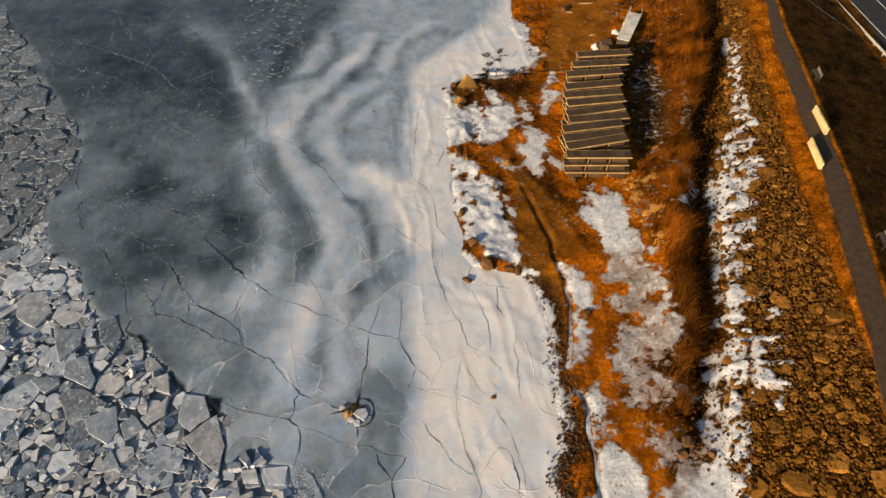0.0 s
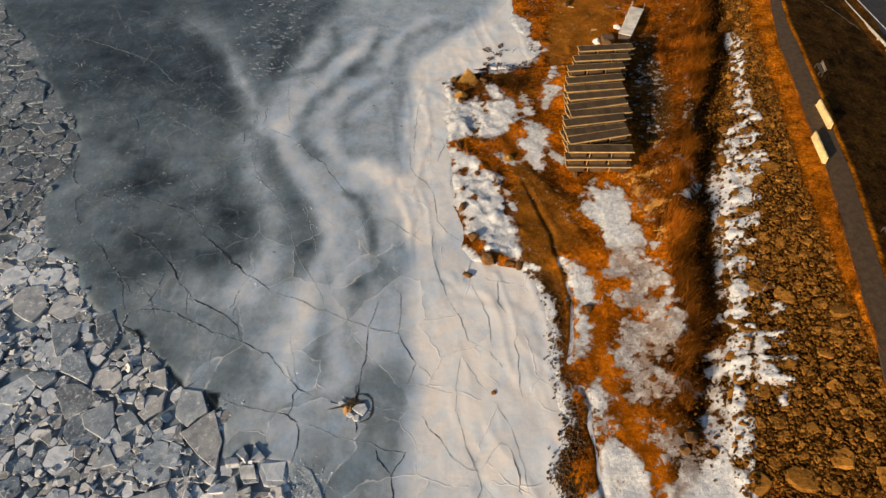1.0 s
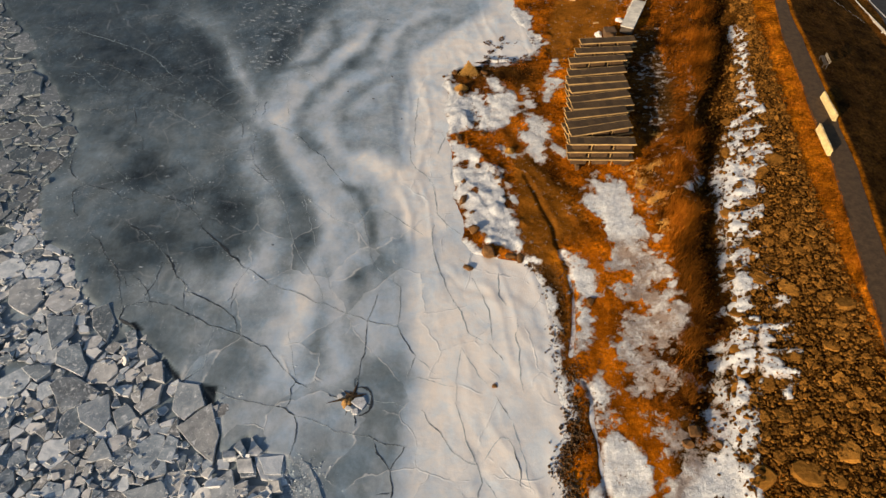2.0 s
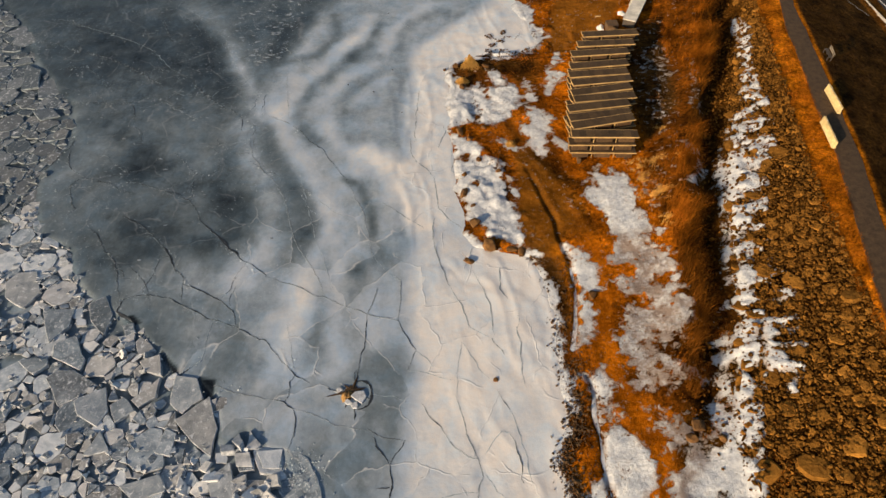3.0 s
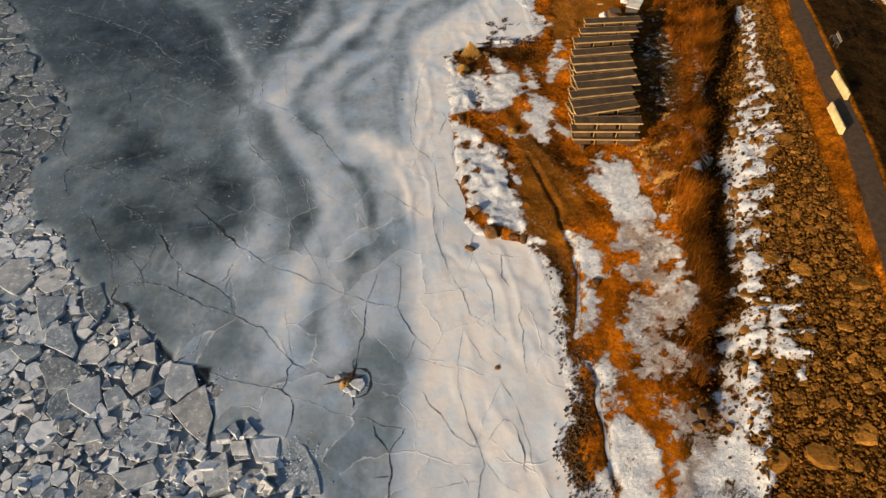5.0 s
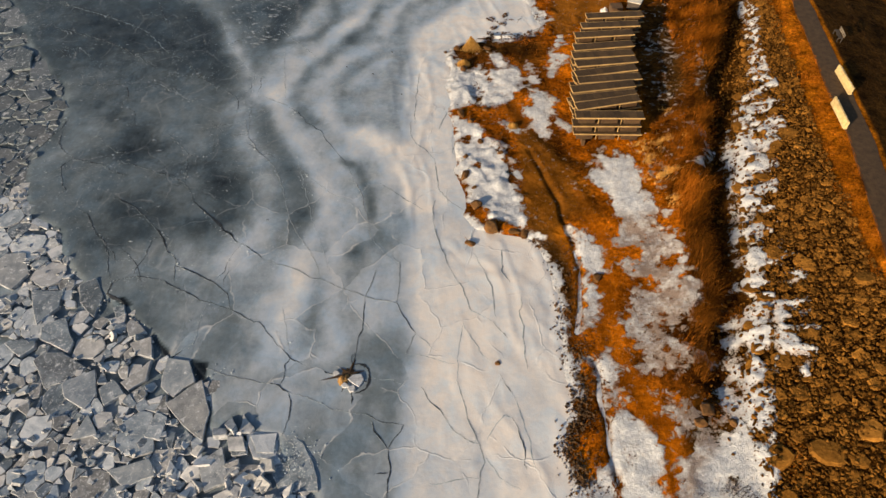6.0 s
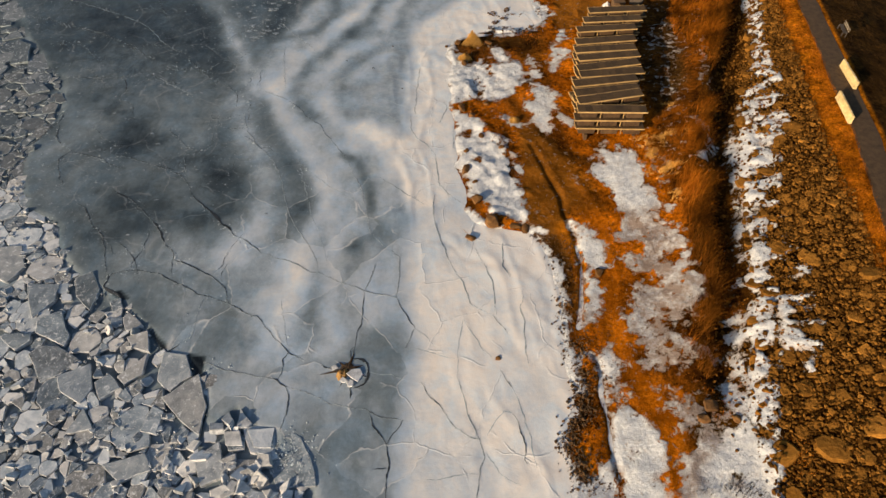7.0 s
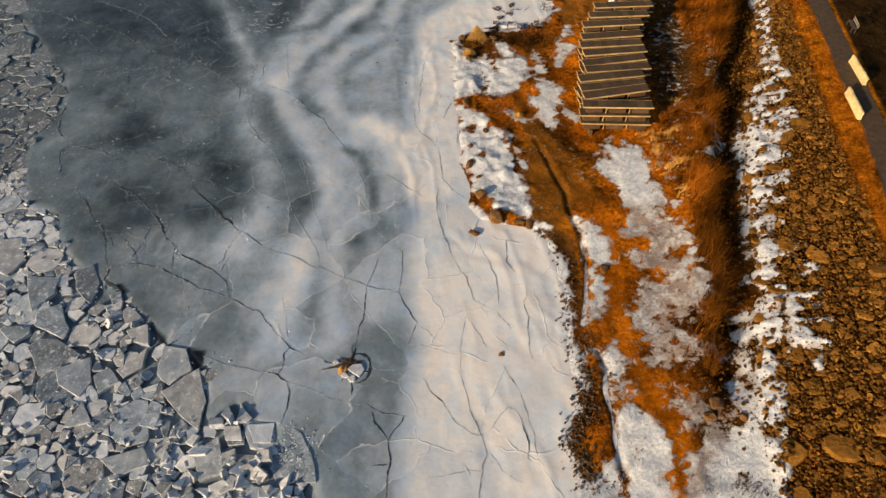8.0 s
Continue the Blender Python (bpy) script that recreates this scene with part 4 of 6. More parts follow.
for line in (
        [(-22.7, -4.2), (-21.7, -5.4), (-21.5, -6.0)],
        [(-21.5, -6.0), (-20.2, -6.5), (-18.9, -7.2), (-17.9, -7.8), (-17.3, -8.1), (-16.8, -8.8), (-16.4, -9.8), (-16.1, -10.2)],
        [(-26.0, -7.7), (-24.8, -7.2), (-23.2, -7.2), (-21.5, -7.8), (-20.1, -8.5), (-18.8, -9.3), (-17.2, -9.8), (-16.1, -10.2)],
        [(-16.1, -10.2), (-14.8, -10.9), (-13.7, -11.3), (-13.0, -12.1), (-12.4, -13.0), (-11.5, -14.0), (-11.0, -14.4), (-10.3, -14.8), (-9.7, -15.0)],
        [(-18.8, -13.8), (-19.2, -14.2), (-19.6, -14.4)],
        [(-12.3, -16.3), (-11.4, -16.5), (-10.6, -17.0)],
        [(-5.3, -18.6), (-4.8, -18.8), (-3.7, -19.2), (-2.6, -19.3)],
        [(-4.9, -18.8), (-4.5, -19.8), (-4.0, -20.5), (-3.6, -21.0)],
        [(-3.6, -21.0), (-3.5, -21.9), (-3.4, -23.6), (-3.4, -25.2)]):
    crack(line, 0.072, 0.026, True, 0.07)
for line in (
        [(-6.1, -9.0), (-6.0, -10.3), (-6.0, -11.8), (-6.3, -12.5), (-6.4, -13.7), (-6.5, -15.0)],):
    crack(line, 0.072, 0.026, True, 0.07)
# narrow open cracks
for line in (
        [(-43.6, 24.1), (-40.3, 24.6), (-39.2, 23.3), (-37.1, 21.0), (-36.6, 21.2)],
        [(-39.6, 18.0), (-37.2, 18.0), (-33.2, 18.0), (-32.2, 19.0), (-30.9, 18.8)],
        [(-33.2, 18.0), (-32.3, 15.6)],
        [(-22.7, 17.1), (-21.2, 15.7), (-20.6, 13.4)],
        [(-23.9, 6.7), (-23.4, 4.5), (-23.3, 3.4)],
        [(-26.7, 10.2), (-25.2, 8.7), (-23.8, 7.1), (-22.9, 7.0)],
        [(-24.2, -3.0), (-23.4, -3.1), (-22.8, -2.9)],
        [(-21.5, -6.0), (-21.1, -7.7)],
        [(-17.1, -8.1), (-17.3, -7.4), (-17.1, -6.2)],
        [(-31.6, 0.2), (-30.6, -0.4), (-30.0, -1.2), (-29.2, -2.4), (-27.9, -3.6), (-27.3, -5.1), (-26.2, -7.4)],
        [(-11.0, -14.1), (-11.2, -14.9), (-11.2, -16.0), (-11.4, -16.5)],
        [(-10.7, -17.0), (-10.4, -17.8), (-10.3, -19.0), (-10.5, -20.2)]):
    crack(line, 0.05, 0.020, True, 0.07)
for line in (
        [(-3.6, -21.0), (-3.3, -20.2), (-2.6, -19.3)],
        [(-3.5, -22.5), (-4.4, -22.6)],
        [(-15.8, 14.5), (-14.7, 13.4), (-13.3, 11.7), (-12.1, 10.7), (-11.0, 8.8), (-9.7, 6.8), (-8.9, 5.7)],
        [(1.7, 0.2), (2.3, -0.9), (2.5, -1.6)],
        [(3.6, -11.1), (4.2, -12.0), (4.6, -12.6)],
        [(-3.6, -9.5), (-3.1, -10.5), (-2.5, -11.6), (-2.1, -12.3)],
        [(3.9, -15.5), (4.5, -16.6), (4.7, -17.0)],
        [(-1.6, -16.6), (-0.8, -17.7), (-0.0, -18.7)],
        [(4.6, -18.8), (5.0, -20.1), (5.2, -21.1), (5.3, -22.2)]):
    crack(line, 0.05, 0.020, True, 0.07)
# shallow cracks with a raised lip
for line in (
        [(-19.7, 12.5), (-18.8, 9.6), (-17.5, 7.6), (-16.3, 6.4), (-15.7, 5.6), (-14.8, 3.8), (-14.2, 2.4), (-13.7, 0.6), (-13.0, -1.3), (-12.0, -2.9), (-11.2, -4.1), (-10.2, -5.8), (-9.8, -7.2)],
        [(-14.8, -5.2), (-13.2, -5.8), (-11.8, -6.3), (-10.5, -7.1), (-9.6, -7.3), (-8.4, -7.9), (-6.5, -8.8), (-4.7, -9.3), (-3.5, -9.6)],
        [(-16.7, -15.3), (-15.6, -15.6), (-14.0, -16.0), (-12.3, -16.3)],
        [(-10.6, -17.0), (-9.3, -17.4), (-7.9, -18.1), (-6.5, -18.4), (-5.3, -18.6)],
        [(-6.1, -9.0), (-5.6, -7.6), (-5.4, -6.2)],
        [(-18.6, 16.0), (-17.0, 15.2), (-15.8, 14.5)],
        [(-8.9, 5.7), (-8.2, 3.8), (-7.5, 2.7), (-6.9, 0.3), (-6.4, -1.6), (-6.0, -3.5)]):
    crack(line, 0.038, 0.050, True, 0.06, CRACKGREY)
for line in (
        [(-18.9, 28.8), (-17.0, 26.3), (-15.1, 24.3), (-13.9, 22.7)],
        [(-3.4, 12.2), (-3.3, 10.0), (-2.7, 8.8), (-1.8, 8.0), (-1.0, 6.8)],
        [(-1.0, 6.8), (-0.8, 4.6), (-0.6, 3.1), (0.1, 1.7), (1.1, 0.7), (1.7, 0.2)],
        [(-5.8, 3.5), (-4.4, 2.4), (-3.1, 1.2), (-1.8, 0.2)],
        [(-0.8, 1.4), (-1.1, 0.0), (-0.9, -1.6), (-0.4, -3.5), (0.1, -5.0), (0.6, -6.4)],
        [(0.6, -6.4), (1.3, -7.8), (1.8, -9.4), (2.1, -10.2)],
        [(2.4, -4.6), (2.9, -5.9), (3.3, -6.7), (3.7, -8.1), (3.7, -9.7), (3.9, -11.0)],
        [(-4.3, -4.7), (-3.6, -5.6), (-3.5, -7.6), (-3.6, -9.5)],
        [(-2.1, -12.3), (-2.5, -13.0), (-2.7, -13.9)]):
    crack(line, 0.038, 0.050, True, 0.06, CRACKGREY)
for line in (
        [(0.9, -16.0), (1.3, -17.3), (1.6, -18.7), (2.0, -19.7), (2.4, -20.7)],
        [(2.4, -20.7), (2.6, -21.7), (2.3, -22.6), (2.2, -23.5), (2.1, -24.9)],
        [(-0.0, -18.7), (0.3, -19.3), (0.8, -19.9), (1.7, -20.4), (2.4, -20.5)],
        [(5.9, -8.9), (5.7, -10.2), (5.8, -11.7), (5.8, -13.7), (5.9, -15.1)],
        [(4.7, -4.1), (4.6, -6.4), (5.1, -7.5)],
        [(-2.8, 20.1), (-3.0, 15.3), (-3.0, 11.7)],
        [(-0.7, 10.9), (0.1, 13.5), (-0.2, 14.4)]):
    crack(line, 0.038, 0.050, True, 0.06, CRACKGREY)
# refrozen seams
for line in (
        [(-46.1, 33.9), (-42.4, 32.4), (-39.2, 30.9), (-36.3, 29.3), (-33.9, 27.8), (-32.4, 25.9), (-30.9, 24.2), (-28.6, 22.6)],
        [(-30.9, 18.8), (-29.0, 17.5), (-25.5, 15.2)],
        [(-18.1, -9.5), (-18.2, -10.6), (-18.1, -11.8), (-18.2, -13.1), (-18.8, -13.8)],
        [(-12.3, -9.8), (-11.8, -11.3), (-11.3, -13.3), (-11.0, -14.1)],
        [(-17.8, 24.3), (-17.1, 20.1), (-16.2, 15.7)],
        [(-26.5, 31.2), (-25.2, 28.2), (-23.3, 24.2), (-21.9, 22.1), (-20.6, 20.0), (-19.2, 17.6), (-18.5, 16.0)],
        [(-32.5, 37.3), (-30.7, 35.7), (-29.3, 34.4)],
        [(-6.9, 36.5), (-5.8, 34.5), (-4.0, 32.6), (-2.9, 30.1)],
        [(2.5, -1.6), (2.1, -3.5), (1.6, -4.4)],
        [(2.1, -10.2), (2.7, -10.5), (3.6, -11.1)],
        [(-2.1, -12.3), (-1.5, -12.7), (-0.5, -13.7)]):
    crack(line, 0.02, 0.045, False, 0.06)
for line in (
        [(-2.7, -13.9), (-1.5, -14.1), (-0.3, -14.4), (0.8, -14.7)],
        [(1.4, -11.5), (1.1, -13.7), (1.0, -14.9), (0.9, -16.0)],
        [(1.4, -11.3), (2.0, -12.5), (2.6, -13.7), (3.4, -14.6)],
        [(4.7, -17.0), (5.2, -18.5), (5.6, -20.1), (5.8, -22.4)],
        [(2.8, -20.3), (3.6, -19.1), (4.0, -18.7), (4.6, -18.8)],
        [(2.7, -21.5), (3.6, -22.8), (4.8, -23.5)],
        [(-1.0, -23.2), (0.2, -23.1), (1.2, -22.8), (2.3, -22.8)],
        [(-5.3, -15.8), (-3.5, -16.0), (-2.6, -16.4)],
        [(0.7, 10.9), (0.7, 7.6), (1.7, 6.9)],
        [(-8.0, 15.3), (-5.6, 14.4), (-3.3, 13.0)],
        [(-7.3, 0.3), (-9.4, 1.7), (-11.4, 3.4), (-12.9, 4.9)],
        [(-4.0, -5.6), (-5.8, -3.5), (-6.7, -1.6)]):
    crack(line, 0.02, 0.045, False, 0.06)
for line in (
        [(-13.7, 6.8), (-11.0, -1.7), (-10.1, -3.5), (-9.2, -6.5)],):
    crack(line, 0.02, 0.045, False, 0.06)


def fine_cracks(count, seed):
    """Hairline cracks that branch over the dark ice."""
    rng = np.random.default_rng(seed)
    made = 0
    while made < count:
        x, y = rng.uniform(-50, -6), rng.uniform(-12, 42)
        here = np.array([x]), np.array([y])
        if ice_level(*here)[0] > 0.0 or near_polygon(*here, FLOE_AREA)[0] > -1.0:
            continue
        heading = rng.choice([-0.45, 1.1]) + rng.normal() * 0.35
        pts = [(x, y)]
        for _ in range(rng.integers(3, 8)):
            heading += rng.normal() * 0.35
            x, y = x + math.cos(heading) * 0.9, y + math.sin(heading) * 0.9
            pts.append((x, y))
        crack(pts, rng.uniform(0.02, 0.045), 0.018 if rng.random() < 0.6 else 0.0, True)
        made += 1


fine_cracks(40, 8)

# wind-blown frost gathers beside the cracks
view = (ix > -62) & (ix < 14) & (iy > -28) & (iy < 48)
close = np.full(ix.shape, 9.0)
for line in CRACK_LINES:
    close[view] = np.minimum(close[view], near_line(ix[view], iy[view], line))
frost = np.clip(frost + 0.9 * smooth(0.6, 0.0, close + 0.3 * value_noise(ix, iy, 0.8, 2)) * smooth(0.5, 0.0, lev), 0, 1)
paint(ice, "frost", frost)


# ---------------------------------------------------------------- broken floes
def cut(poly, nx, ny, c):
    """The part of a polygon where nx * x + ny * y <= c."""
    out = []
    for (ax, ay), (bx, by) in zip(poly, poly[1:] + poly[:1]):
        da, db = nx * ax + ny * ay - c, nx * bx + ny * by - c
        if da <= 0:
            out.append((ax, ay))
        if da * db < 0:
            t = da / (da - db)
            out.append((ax + (bx - ax) * t, ay + (by - ay) * t))
    return out


def area(poly):
    return 0.5 * abs(sum(a[0] * b[1] - b[0] * a[1] for a, b in zip(poly, poly[1:] + poly[:1])))


PLACED = [
    [(-19.7, -14.4), (-18.1, -14.6), (-17.3, -16.2), (-18.5, -17.4), (-19.6, -16.6)], [(-18.4, -17.6), (-16.8, -16.1), (-15.7, -18.5), (-15.7, -20.5), (-17.2, -19.5), (-18.9, -17.9)],
    [(-29.2, -14.7), (-28.7, -14.0), (-27.4, -14.0), (-25.2, -15.2), (-26.7, -16.4), (-27.5, -16.9)], [(-26.5, -16.4), (-24.6, -15.3), (-23.8, -17.2), (-24.2, -18.4), (-25.9, -17.5)],
    [(-29.8, -11.8), (-28.3, -11.0), (-26.9, -13.1), (-27.0, -14.0), (-29.5, -12.9)], [(-32.0, -13.2), (-30.7, -12.9), (-29.7, -13.1), (-29.5, -13.6), (-30.3, -14.4)],
    [(-36.1, -5.9), (-35.5, -4.9), (-34.0, -4.7), (-32.9, -6.8), (-33.6, -8.4), (-35.5, -7.4)], [(-28.4, -8.0), (-27.3, -7.3), (-26.2, -9.0), (-26.3, -10.9), (-27.8, -9.6)],
    [(-32.0, -8.4), (-29.4, -8.5), (-29.2, -10.1), (-30.2, -11.7)], [(-23.4, -11.0), (-21.8, -12.3), (-23.0, -12.7), (-23.6, -11.5)], [(-22.8, -13.2), (-21.4, -12.6), (-20.8, -14.4), (-22.2, -14.0)],
    [(-24.4, -20.5), (-23.8, -18.7), (-22.7, -20.1)], [(-23.8, -16.8), (-23.0, -16.1), (-21.9, -17.2), (-23.0, -18.1)], [(-19.6, -20.3), (-19.3, -18.5), (-18.4, -18.9), (-18.5, -20.5)],
    [(-25.1, -10.1), (-24.3, -9.8), (-23.9, -10.7), (-24.5, -11.1)], [(-19.5, -18.5), (-19.0, -17.2), (-18.4, -18.7)], [(-22.4, -16.4), (-20.8, -14.5), (-20.7, -16.1), (-21.7, -17.0)],
    [(-12.7, -20.1), (-10.9, -19.9), (-10.9, -21.3), (-12.0, -21.3)], [(-13.9, -20.6), (-12.7, -20.5), (-12.6, -21.4), (-13.6, -21.5)], [(-43.4, 16.6), (-41.4, 17.0), (-40.2, 15.9), (-41.9, 15.0)],
    [(-21.3, -22.5), (-18.8, -21.7), (-18.1, -22.8), (-19.8, -23.6)], [(-15.6, -22.1), (-14.3, -20.9), (-13.4, -23.2), (-14.8, -23.8)], [(-47.5, 25.0), (-45.4, 23.9), (-44.4, 20.7), (-46.2, 20.2)],
]
HEAP_SLABS = [
    [(-10.9, -20.6), (-10.1, -20.0), (-9.1, -20.6), (-8.3, -21.9), (-7.7, -23.7), (-10.1, -23.9), (-10.9, -22.5)],
    [(-13.0, -19.9), (-11.0, -19.6), (-10.7, -21.0), (-10.8, -21.7), (-12.2, -21.6)],
    [(-14.1, -20.3), (-13.1, -20.2), (-12.7, -21.2), (-13.8, -21.2)],
    [(-15.2, -19.7), (-14.3, -19.7), (-14.1, -20.2), (-15.0, -20.3)],
    [(-14.5, -19.4), (-14.2, -18.7), (-13.6, -19.6), (-13.7, -20.1)],
    [(-13.4, -20.1), (-13.4, -18.6), (-12.4, -19.7), (-12.7, -20.0)]
]


def floe_mesh(poly, thick, tilt, rng, lift):
    """Vertices and triangles of a slab with a chipped upper edge; the last value gives each triangle's material."""
    q = np.array(poly)
    c = q.mean(0)
    # corners knocked off and edges bent a little
    pts = []
    for a, b in zip(q, np.roll(q, -1, 0)):
        pts += [a + (b - a) * rng.uniform(0.01, 0.06), a + (b - a) * rng.uniform(0.3, 0.7) + rng.normal(size=2) * 0.025 * np.hypot(*(b - a)), a + (b - a) * rng.uniform(0.94, 0.99)]
    q = np.array(pts) - c
    n = len(q)
    size = math.sqrt(area(poly))
    inset = 1 - min(0.16, 0.075 / max(size, 0.1))
    low = np.column_stack([q, np.full(n, -thick)])
    mid = np.column_stack([q * 1.0, np.full(n, -0.02)])
    top = np.column_stack([q * inset, np.full(n, 0.0) + 0.0 * q[:, 0]])
    v = np.concatenate([low, mid, top, [[0, 0, 0.0]]])
    a = rng.uniform(0, 2 * math.pi)
    r = np.array(Matrix.Rotation(tilt, 3, Vector((math.cos(a), math.sin(a), 0))))
    v = v @ r.T + [0, 0, lift]
    i = np.arange(n)
    j = (i + 1) % n
    tri = np.concatenate([np.stack([i, j, j + n], 1), np.stack([i, j + n, i + n], 1), np.stack([i + n, j + n, j + 2 * n], 1),
                          np.stack([i + n, j + 2 * n, i + 2 * n], 1), np.stack([i + 2 * n, j + 2 * n, np.full(n, 3 * n)], 1)])
    kind = np.repeat([1, 1, 0], [2 * n, 2 * n, n])
    return v, tri, kind, c


def outline_ccw(poly):
    s = sum(a[0] * b[1] - b[0] * a[1] for a, b in zip(poly, poly[1:] + poly[:1]))
    return poly if s > 0 else poly[::-1]


def floe_pieces():
    """Floes of mixed size packed side by side: large ones are thrown first, small ones fill what is left."""
    rng = np.random.default_rng(21)
    p = np.empty((0, 2))
    rad = np.empty(0)
    for r, tries in ((1.45, 420), (1.05, 900), (0.75, 2200), (0.52, 4600), (0.36, 8200), (0.25, 13000)):
        q = np.stack([rng.uniform(-66, -5, tries), rng.uniform(-30, 56, tries)], 1)
        grain = value_noise(q[:, 0], q[:, 1], 7.0, 2)
        ok = near_polygon(q[:, 0], q[:, 1], FLOE_AREA) > -0.4
        ok &= rng.random(tries) < (0.22 + 0.6 * smooth(-0.1, 0.5, grain) + 0.5 * smooth(-2, 8, q[:, 1]) if r > 0.7 else 1.0)
        if r < 0.4:
            ok &= (q[:, 1] < 14) | (rng.random(tries) < 0.8)
        for c in q[ok]:
            if not len(p) or (((p - c) ** 2).sum(1) > ((rad + r) * 0.80) ** 2).all():
                p, rad = np.concatenate([p, [c]]), np.append(rad, r * rng.uniform(0.85, 1.15))
    out = []
    for i in range(len(p)):
        gap2 = ((p - p[i]) ** 2).sum(1)
        reach = 2.1 * rad[i]
        turn = rng.uniform(0, 1)
        poly = [(p[i, 0] + reach * math.cos(t + turn), p[i, 1] + reach * math.sin(t + turn)) for t in np.linspace(0, 2 * math.pi, 6)[:-1]]
        for k in np.argsort(gap2)[1:17]:
            n = p[k] - p[i]
            poly = cut(poly, n[0], n[1], 0.5 * (p[k] @ p[k] - p[i] @ p[i] - rad[k] ** 2 + rad[i] ** 2))
        if len(poly) < 3:
            continue
        if rng.random() < (0.65 if rad[i] < 0.6 else 0.35):
            t = rng.uniform(0, 6.283)
            poly = cut(poly, math.cos(t), math.sin(t), p[i] @ (math.cos(t), math.sin(t)) + rad[i] * rng.uniform(0.1, 0.6))
        if len(poly) >= 3:
            out.append(poly)
    c = np.array([np.mean(q, axis=0) for q in out])
    edge = near_polygon(c[:, 0], c[:, 1], FLOE_AREA)
    inner = np.max([near_polygon(c[:, 0], c[:, 1], q) for q in PLACED + HEAP_SLABS], axis=0)
    gap = np.max([near_polygon(c[:, 0], c[:, 1], q) for q in OPEN_WATER], axis=0)
    return [outline_ccw(q) for q, e, i, w in zip(out, edge, inner, gap) if e > 0.05 and i < -0.12 and w < -0.05 and area(q) > 0.012]


def loose_blocks():
    """Angular pieces heaped on top of the drift, thickest in the heap at its end."""
    rng = np.random.default_rng(34)
    out = []
    x, y = rng.uniform(-50, -8, 6000), rng.uniform(-27, 8, 6000)
    d = near_polygon(x, y, FLOE_AREA)
    heap = smooth(-19, -15, x) * smooth(-18.0, -19.5, y)
    slabs = np.max([near_polygon(x, y, q) for q in PLACED + HEAP_SLABS], axis=0)
    keep = (d > 0.15) & (slabs < 0.05) & (rng.random(6000) < 0.16 + 0.5 * smooth(0.0, 0.5, value_noise(x, y, 3.0, 2)) + 0.6 * heap)
    for cx, cy, h in zip(x[keep], y[keep], heap[keep]):
        if h > 0.4 and rng.random() < 0.55:
            continue
        r = rng.uniform(0.25, 0.72) if h > 0.4 else rng.uniform(0.08, 0.18) if rng.random() < 0.7 else rng.uniform(0.2, 0.42)
        k = int(rng.integers(3, 6))
        a = np.sort((np.arange(k) + rng.uniform(-0.3, 0.3, k)) / k * 2 * math.pi) + rng.uniform(0, 6)
        out.append(([(cx + r * rng.uniform(0.75, 1.2) * math.cos(t), cy + r * rng.uniform(0.6, 1.1) * math.sin(t)) for t in a], h))
    return out


def spread(poly, rng, size):
    q = np.array(poly)
    c = q.mean(0)
    a = rng.normal() * (0.05 if size > 0.8 else 0.16)
    r = np.array([[math.cos(a), -math.sin(a)], [math.sin(a), math.cos(a)]])
    q = (q - c) @ r.T * rng.uniform(0.93, 1.03) + c + rng.normal(size=2) * 0.03
    return [tuple(v) for v in q]


def build_floes():
    rng = np.random.default_rng(5)
    polys = [(outline_ccw(poly), "fixed", 0) for poly in PLACED] + [(outline_ccw(poly), "heap", 0) for poly in HEAP_SLABS] + [(poly, "pack", 0) for poly in floe_pieces()] + [(outline_ccw(poly), "block", h) for poly, h in loose_blocks()]
    polys.sort(key=lambda e: -area(e[0]) * (3 if e[0][0][1] < 0 else 1) - 100 * (e[1] in ("fixed", "heap")))
    rest_v, rest_f, rest_k, count = [], [], [], 0
    for n, (poly, way, heap) in enumerate(polys):
        size = math.sqrt(area(poly))
        if way == "fixed":
            v, f, k, c = floe_mesh(poly, 0.34, radians(rng.uniform(0.5, 3.5)), rng, rng.uniform(0.05, 0.11))
        elif way == "heap":
            v, f, k, c = floe_mesh(poly, 0.5, radians(rng.uniform(2, 5) if size > 0.9 else rng.uniform(12, 28)), rng, 0.01 if size > 1.8 else 0.20 if size > 0.9 else 0.30)
        elif way == "block":
            v, f, k, c = floe_mesh(poly, rng.uniform(0.08, 0.18) + 0.35 * heap * rng.random(), radians(rng.uniform(4, 26) + 10 * heap), rng, rng.uniform(0.02, 0.10) + 0.12 * heap * rng.random())
        else:
            poly = spread(poly, rng, size)
            upended = size < 0.8 and rng.random() < 0.10
            tilt = rng.uniform(25, 55) if upended else abs(rng.normal(0, 2.5 if size > 1.3 else 5 if size > 0.7 else 9))
            sunk = float(smooth(0, 10, poly[0][1]))
            v, f, k, c = floe_mesh(poly, rng.uniform(0.14, 0.30), radians(tilt * (1 - 0.5 * sunk)), rng, rng.uniform(-0.06, 0.03) + (0.08 if upended else 0) - 0.02 * sunk)
        # floes farther up the lake take the darker materials
        darker = c[1] > 3 + 4 * value_noise(c[:1], c[1:], 5.0)[0]
        if n < 280:
            ob = from_arrays("ice_floe", v, f, FLOE_DARK if darker else FLOE_GREY if way == "fixed" and n % 3 else HEAP_ICE if way == "heap" and size < 1.8 else FLOE)
            ob.data.materials.append(FLOE_RIM_DARK if darker else FLOE_RIM)
            ob.data.polygons.foreach_set("material_index", k.astype(np.int32))
            ob.location = (c[0], c[1], -0.02)
            tagged(ob, "broad grey slab of broken lake ice with frosted edges" if size > 1.2 else "small grey slab of broken lake ice among rubble",
                   "ice floe", "broken floes on the lake")
        else:
            rest_v.append(v + [c[0], c[1], -0.02])
            rest_f.append(f + count)
